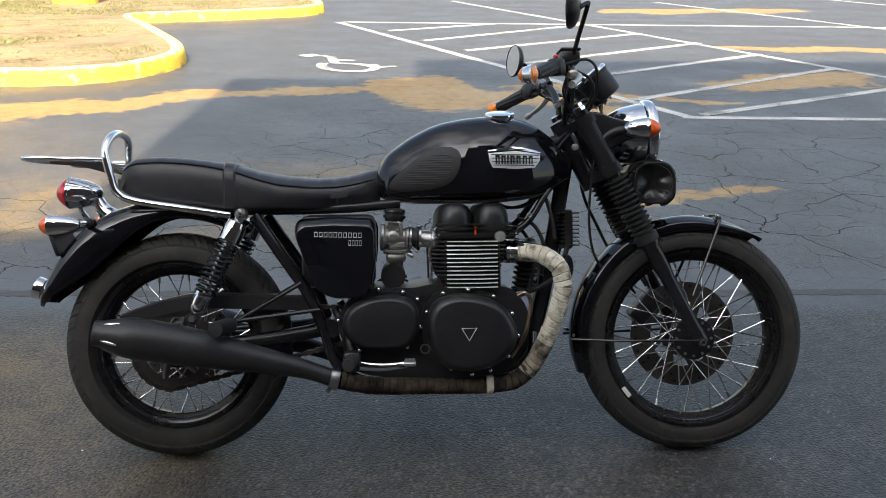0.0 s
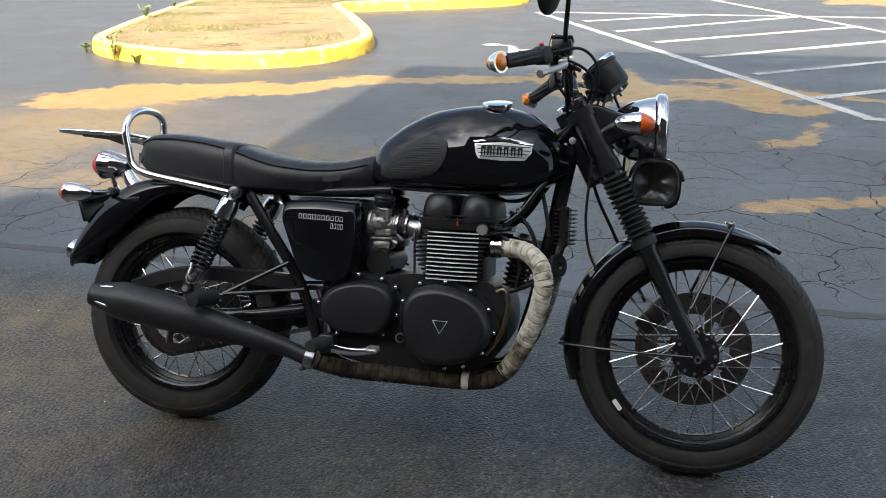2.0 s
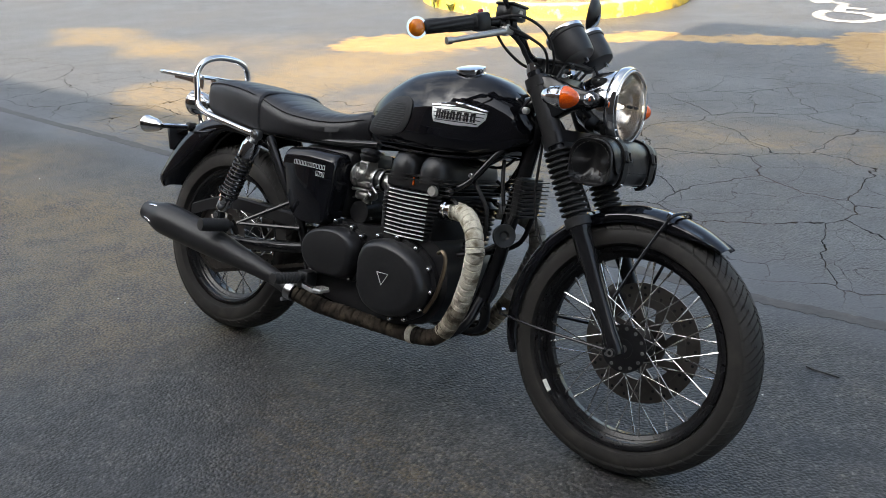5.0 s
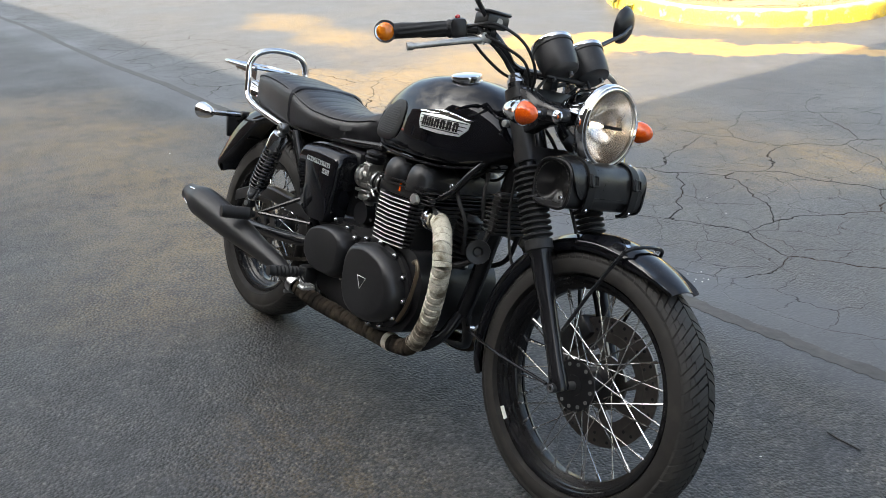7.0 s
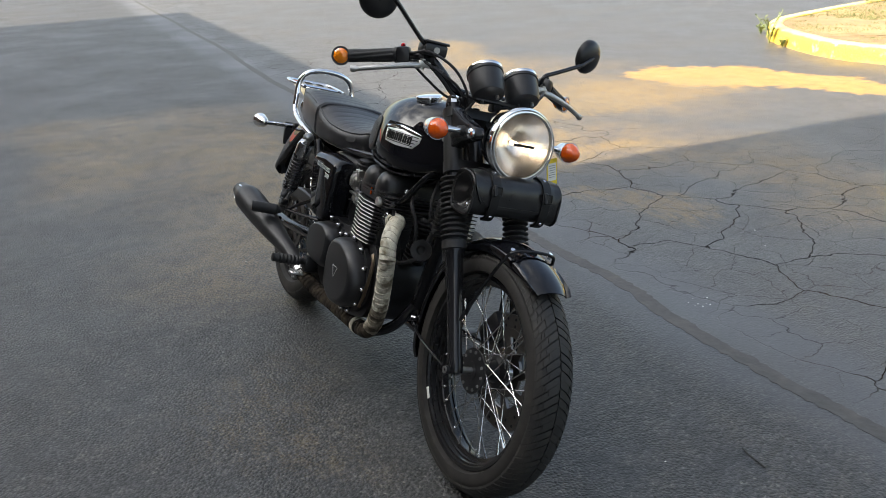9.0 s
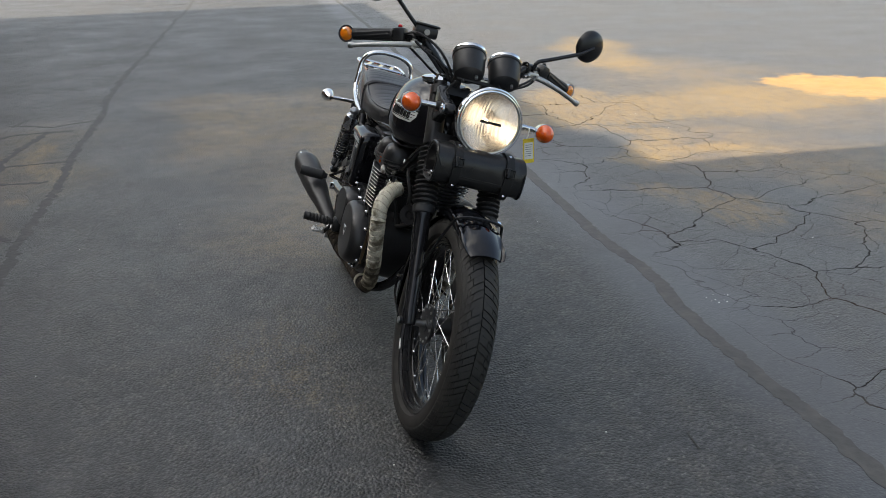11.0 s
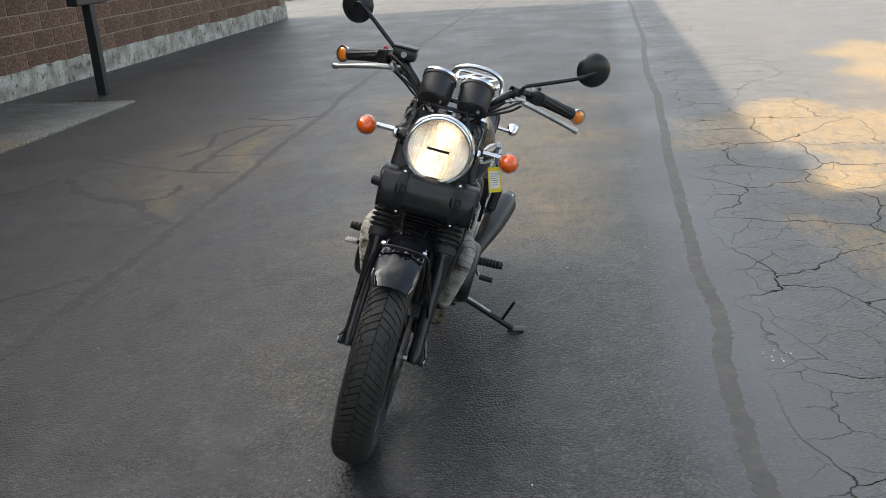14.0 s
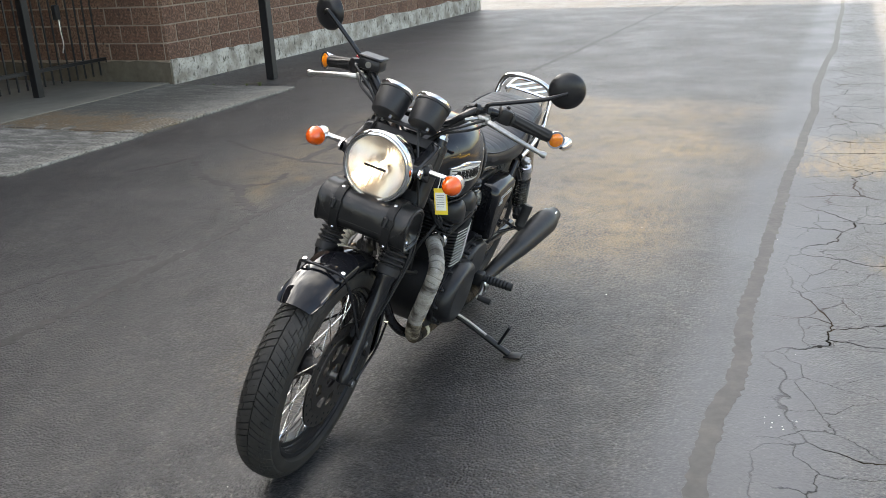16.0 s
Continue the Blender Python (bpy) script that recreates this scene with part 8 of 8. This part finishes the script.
BAG = [(BC[0] + bag_r(a) * math.cos(a), BC[1] + bag_r(a) * math.sin(a)) for a in [2 * math.pi * k / 48 for k in range(48)]]
bm = bmesh.new()
rings = []
for y, k in ((-0.104, 0.30), (-0.109, 0.62), (-0.120, 0.90), (-0.1275, 0.985), (-0.122, 1.0), (-0.08, 0.985), (-0.02, 0.975), (0.04, 0.985), (0.10, 0.975), (0.134, 1.0), (0.1395, 0.985), (0.132, 0.90), (0.121, 0.62), (0.116, 0.30)):
    rings.append([])
    for j, (x, z) in enumerate(BAG):
        dent = 0.010 * noise.noise(V(x * 22, y * 9, z * 22)) if k < 0.95 else 0.0018 * noise.noise(V(x * 30, y * 26, z * 30))
        rings[-1].append(bm.verts.new((BC[0] + (x - BC[0]) * k, y + (dent if k < 0.95 else 0), BC[1] + (z - BC[1]) * k + (dent if k > 0.95 else 0))))
ring_faces(bm, rings)
part("body", bm, M_LEATHER, bag)
bm = bmesh.new()  # flap over the top and front, its corners rounded
outer, inner_ = [], []
for i in range(33):
    y = -0.126 + 0.264 * i / 32
    e = min(i, 32 - i) / 5
    last = -22 + 48 * max(0.0, 1 - e) ** 2.2
    ro, ri = [], []
    for k in range(25):
        a = radians(150 - (150 - last) * k / 24)
        sag = 0.0016 * noise.noise(V(y * 30, k * 0.25, 2)) + (0.0015 if 3 < i < 29 else 0.0)
        for lst, r in ((ro, bag_r(a) + 0.0062 + sag), (ri, bag_r(a) + 0.0012)):
            lst.append(bm.verts.new((BC[0] + r * math.cos(a), y, BC[1] + r * math.sin(a))))
    outer.append(ro)
    inner_.append(ri)
rings = [o + n_[::-1] for o, n_ in zip(outer, inner_)]
ring_faces(bm, rings)
part("flap", bm, M_LEATHER, bag, sharp=60)
bm = bmesh.new()  # thread along the flap's hem
for i in range(1, 66):
    y = -0.120 + 0.252 * i / 66
    e = min(i, 66 - i) / 10
    a = radians(-16 + 48 * max(0.0, 1 - e) ** 2.2)
    p = V(BC[0] + (bag_r(a) + 0.0080) * math.cos(a), y, BC[1] + (bag_r(a) + 0.0080) * math.sin(a))
    box(bm, (0, 0, 0), (0.0014, 0.0024, 0.0012), Matrix.Translation(p) @ Matrix.Rotation(-a, 4, "Y"))
tagged(part("hem_thread", bm, M_STITCH, bag), kind="stuff")
for s in (-1, 1):  # end cap edges with lacing
    y = -0.1275 if s < 0 else 0.1395
    bm = bmesh.new()
    tube(bm, [(1.352 + (x - 1.352) * 1.01, y, 0.762 + (z - 0.762) * 1.01) for x, z in BAG + BAG[:1]], 0.0036, 6, 1, smooth=False)
    part("edge_binding", bm, M_LEATHER, bag)
    bm = bmesh.new()
    for k in range(30):
        a = 2 * math.pi * k / 30
        p = V(1.352 + 0.050 * math.cos(a), y + s * 0.001, max(0.722, 0.762 + 0.049 * math.sin(a)))
        box(bm, (0, 0, 0), (0.0016, 0.003, 0.006), Matrix.Translation(p) @ Matrix.Rotation(-a, 4, "Y"))
    part("lacing", bm, M_STITCH, bag)
for y in (-0.068, 0.088):
    bm = bmesh.new()
    rings = []
    for k in range(26):
        a = radians(165 - 225 * k / 25)
        x, z = BC[0] + (bag_r(a) + 0.0135) * math.cos(a), BC[1] + (bag_r(a) + 0.0135) * math.sin(a)
        rings.append([bm.verts.new(p) for p in ((x, y - 0.0120, z), (x, y + 0.0120, z), (1.352 + (x - 1.352) * 0.90, y + 0.0120, 0.762 + (z - 0.762) * 0.90), (1.352 + (x - 1.352) * 0.90, y - 0.0120, 0.762 + (z - 0.762) * 0.90))])
    ring_faces(bm, rings)
    strap = part("strap", bm, M_STRAP, bag, "black leather strap with a buckle")
    for ang, rr in ((62, 0.0055), (-38, 0.005)):
        a = radians(ang)
        bm = bmesh.new()
        n_ = V(math.cos(a), 0, math.sin(a))
        lathe(bm, [(0, 0), (rr, 0), (rr * 0.8, 0.003), (0, 0.004)], axis_matrix(V(1.352, y, 0.762) + n_ * (bag_r(a) + 0.0132), n_), 14)
        part("stud", bm, M_CHROME, strap)
    a = radians(18)
    n_ = V(math.cos(a), 0, math.sin(a))
    bm = bmesh.new()
    fm = axis_matrix(V(1.352, y, 0.762) + n_ * (bag_r(a) + 0.0155), n_)
    box(bm, (-0.006, 0, 0), (0.012, 0.031, 0.009), fm, 0.003, 1)
    t_ = [fm @ V(u, v, 0) for u, v in ((-0.014, -0.011), (0.014, -0.011), (0.014, 0.011), (-0.014, 0.011), (-0.014, -0.011))]
    tube(bm, t_, 0.0026, 6, 1, smooth=False)
    part("buckle", bm, M_STRAP, strap)
for s, y in ((-1, -0.1285), (1, 0.1405)):
    bm = bmesh.new()
    lathe(bm, [(0, 0), (0.0055, 0), (0.004, 0.003), (0, 0.0035)], axis_matrix((1.385, y, 0.735), (0, s, 0)), 14)
    part("stud", bm, M_CHROME, bag)

# ---- yellow tag on the left indicator stalk ----
tag = empty_thing("paper_tag", bike.matrix_world @ pose(1.252, 0.165, 0.888), "yellow-edged paper tag tied to the indicator stalk", "tag")
tm = Matrix.Rotation(radians(17.5), 4, "X") @ Matrix.Rotation(radians(8), 4, "Z")
bm = bmesh.new()
box(bm, (0, 0, -0.058), (0.0012, 0.036, 0.074), tm, 0.0)
part("card", bm, M_TAG, tag)
bm = bmesh.new()
box(bm, (0.0012, 0, -0.058), (0.0008, 0.029, 0.050), tm, 0.0)
part("white_panel", bm, M_TAGW, tag)
for k in range(6):
    bm = bmesh.new()
    box(bm, (0.0020, -0.001 * (k % 3), -0.040 - 0.0065 * k), (0.0006, 0.022 - 0.003 * (k % 2), 0.0016), tm, 0.0)
    part("text_bar", bm, M_INK, tag)
bm = bmesh.new()
tube(bm, [(0, 0, 0.010), (0.002, 0.002, -0.008), (0, 0, -0.026)], 0.0012, 5)
part("string", bm, M_TAGW, tag)

# ---- the front end is steered a touch to the right ----
STEER = Matrix.Translation(fork_at(0, 0) - V(0.045, 0, 0.02)) @ Matrix.Rotation(radians(0.25), 4, FDIR) @ Matrix.Translation(-(fork_at(0, 0) - V(0.045, 0, 0.02)))
FRONT = ("front_wheel", "front_mudguard", "fork_tube", "fork_slider", "top_yoke", "bottom_yoke", "brake_caliper", "headlamp", "headlamp_bracket", "front_indicator", "instrument", "instrument_bracket", "handlebar")
for ob in list(bike.children):
    if ob.name.split(".")[0] in FRONT:
        ob.matrix_basis = STEER @ ob.matrix_basis
bag.matrix_world = bike.matrix_world @ STEER @ pose(-0.031, 0.008, -0.008)
tag.matrix_world = bike.matrix_world @ STEER @ pose(1.252, 0.165, 0.888)

# ---- pieces with pieces of their own hang straight from the motorcycle ----
for top in list(bike.children):
    for ob in list(top.children):
        if ob.children:
            m_ = top.matrix_basis @ ob.matrix_basis
            ob.parent = bike
            ob.matrix_basis = m_

# ---- pale grit scattered on the asphalt ----
rng = random.Random(21)
verts, faces = [], []
spots = [(0.84 + 0.05 * rng.uniform(-1, 1), 1.34 + 0.06 * rng.uniform(-1, 1)) for _ in range(9)] + [(0.85, -1.15)] + [(rng.uniform(-3, 3.0), rng.uniform(-2.2, 3.5)) for _ in range(45)]
for x, y in spots:
    r = rng.uniform(0.0010, 0.0030)
    k = len(verts)
    verts += [(x - r, y - r * 0.8, 0.0), (x + r, y - r, 0.0), (x + r * 0.9, y + r, 0.0), (x - r * 0.8, y + r * 0.9, 0.0), (x, y, r * 1.1)]
    faces += [(k, k + 1, k + 4), (k + 1, k + 2, k + 4), (k + 2, k + 3, k + 4), (k + 3, k, k + 4)]
me = bpy.data.meshes.new("loose_grit")
me.from_pydata(verts, [], faces)
me.materials.append(M_TAGW)
tagged(new("loose_grit", me), "tiny pale stones scattered on the asphalt", "grit", kind="stuff")


# ---- wall blocks, last ----
def wall_blocks():
    bl, bh, gap = 0.397, 0.190, 0.010
    bm = bmesh.new()
    box(bm, (0, 0, 0), (bl - gap, 0.05, bh), None, 0.008, 1)
    me = bpy.data.meshes.new("block")
    bm.to_mesh(me)
    bm.free()
    me.materials.append(M_BLOCK)
    bm = bmesh.new()
    box(bm, (0, 0, 0), (0.05, bl - gap, bh), None, 0.008, 1)
    me2 = bpy.data.meshes.new("block_side")
    bm.to_mesh(me2)
    bm.free()
    me2.materials.append(M_BLOCK)
    halves = []
    for size in ((bl / 2 - gap, 0.05, bh), (0.05, bl / 2 - gap, bh)):
        bm = bmesh.new()
        box(bm, (0, 0, 0), size, None, 0.008, 1)
        mh = bpy.data.meshes.new("half_block")
        bm.to_mesh(mh)
        bm.free()
        mh.materials.append(M_BLOCK)
        halves.append(mh)
    rng = random.Random(11)
    for r in range(9):
        z = 0.27 + bh / 2 + r * (bh + gap)
        x = -4.908 - (bl / 2 if r % 2 == 0 else bl)
        while x > -14.7:
            if x - bl / 2 >= -14.75 and x + bl / 2 <= -4.90:
                o = new("block", me)
                o.parent = wall_south
                o.location = (x, WALL_Y - 0.026 + rng.uniform(-0.003, 0.003), z)
            x -= bl
        if r % 2:
            for mh, par, loc_ in ((halves[0], wall_south, (-4.908 - bl / 4, WALL_Y - 0.026, z)), (halves[1], wall_return, (-4.933, -5.618 - bl / 4, z))):
                o = new("block", mh)
                o.parent = par
                o.location = loc_
        y = -5.618 - bl / 2 - (0.0 if r % 2 == 0 else bl / 2)
        while y > -9.1:
            o = new("block", me2)
            o.parent = wall_return
            o.location = (-4.955 + 0.022 + rng.uniform(-0.003, 0.003), y, z)
            y -= bl
    verts, faces = [], []
    for r in range(9, 24):
        z = 0.27 + bh / 2 + r * (bh + gap)
        x = -4.93 - (bl / 2 if r % 2 == 0 else 0.0)
        while x > -14.6:
            k = len(verts)
            for dy in (-0.05, -0.001):
                for dx, dz in ((-1, -1), (1, -1), (1, 1), (-1, 1)):
                    verts.append((x + dx * (bl - gap) / 2, WALL_Y + dy, z + dz * bh / 2))
            faces += [(k + 4, k + 5, k + 6, k + 7), (k, k + 4, k + 7, k + 3), (k + 1, k + 2, k + 6, k + 5), (k + 3, k + 7, k + 6, k + 2), (k, k + 1, k + 5, k + 4)]
            x -= bl
    mm = bpy.data.meshes.new("upper_blocks")
    mm.from_pydata(verts, [], faces)
    mm.materials.append(M_BLOCK)
    o = new("upper_blocks", mm)
    o.parent = wall_south
    tagged(o, kind="stuff")


wall_blocks()
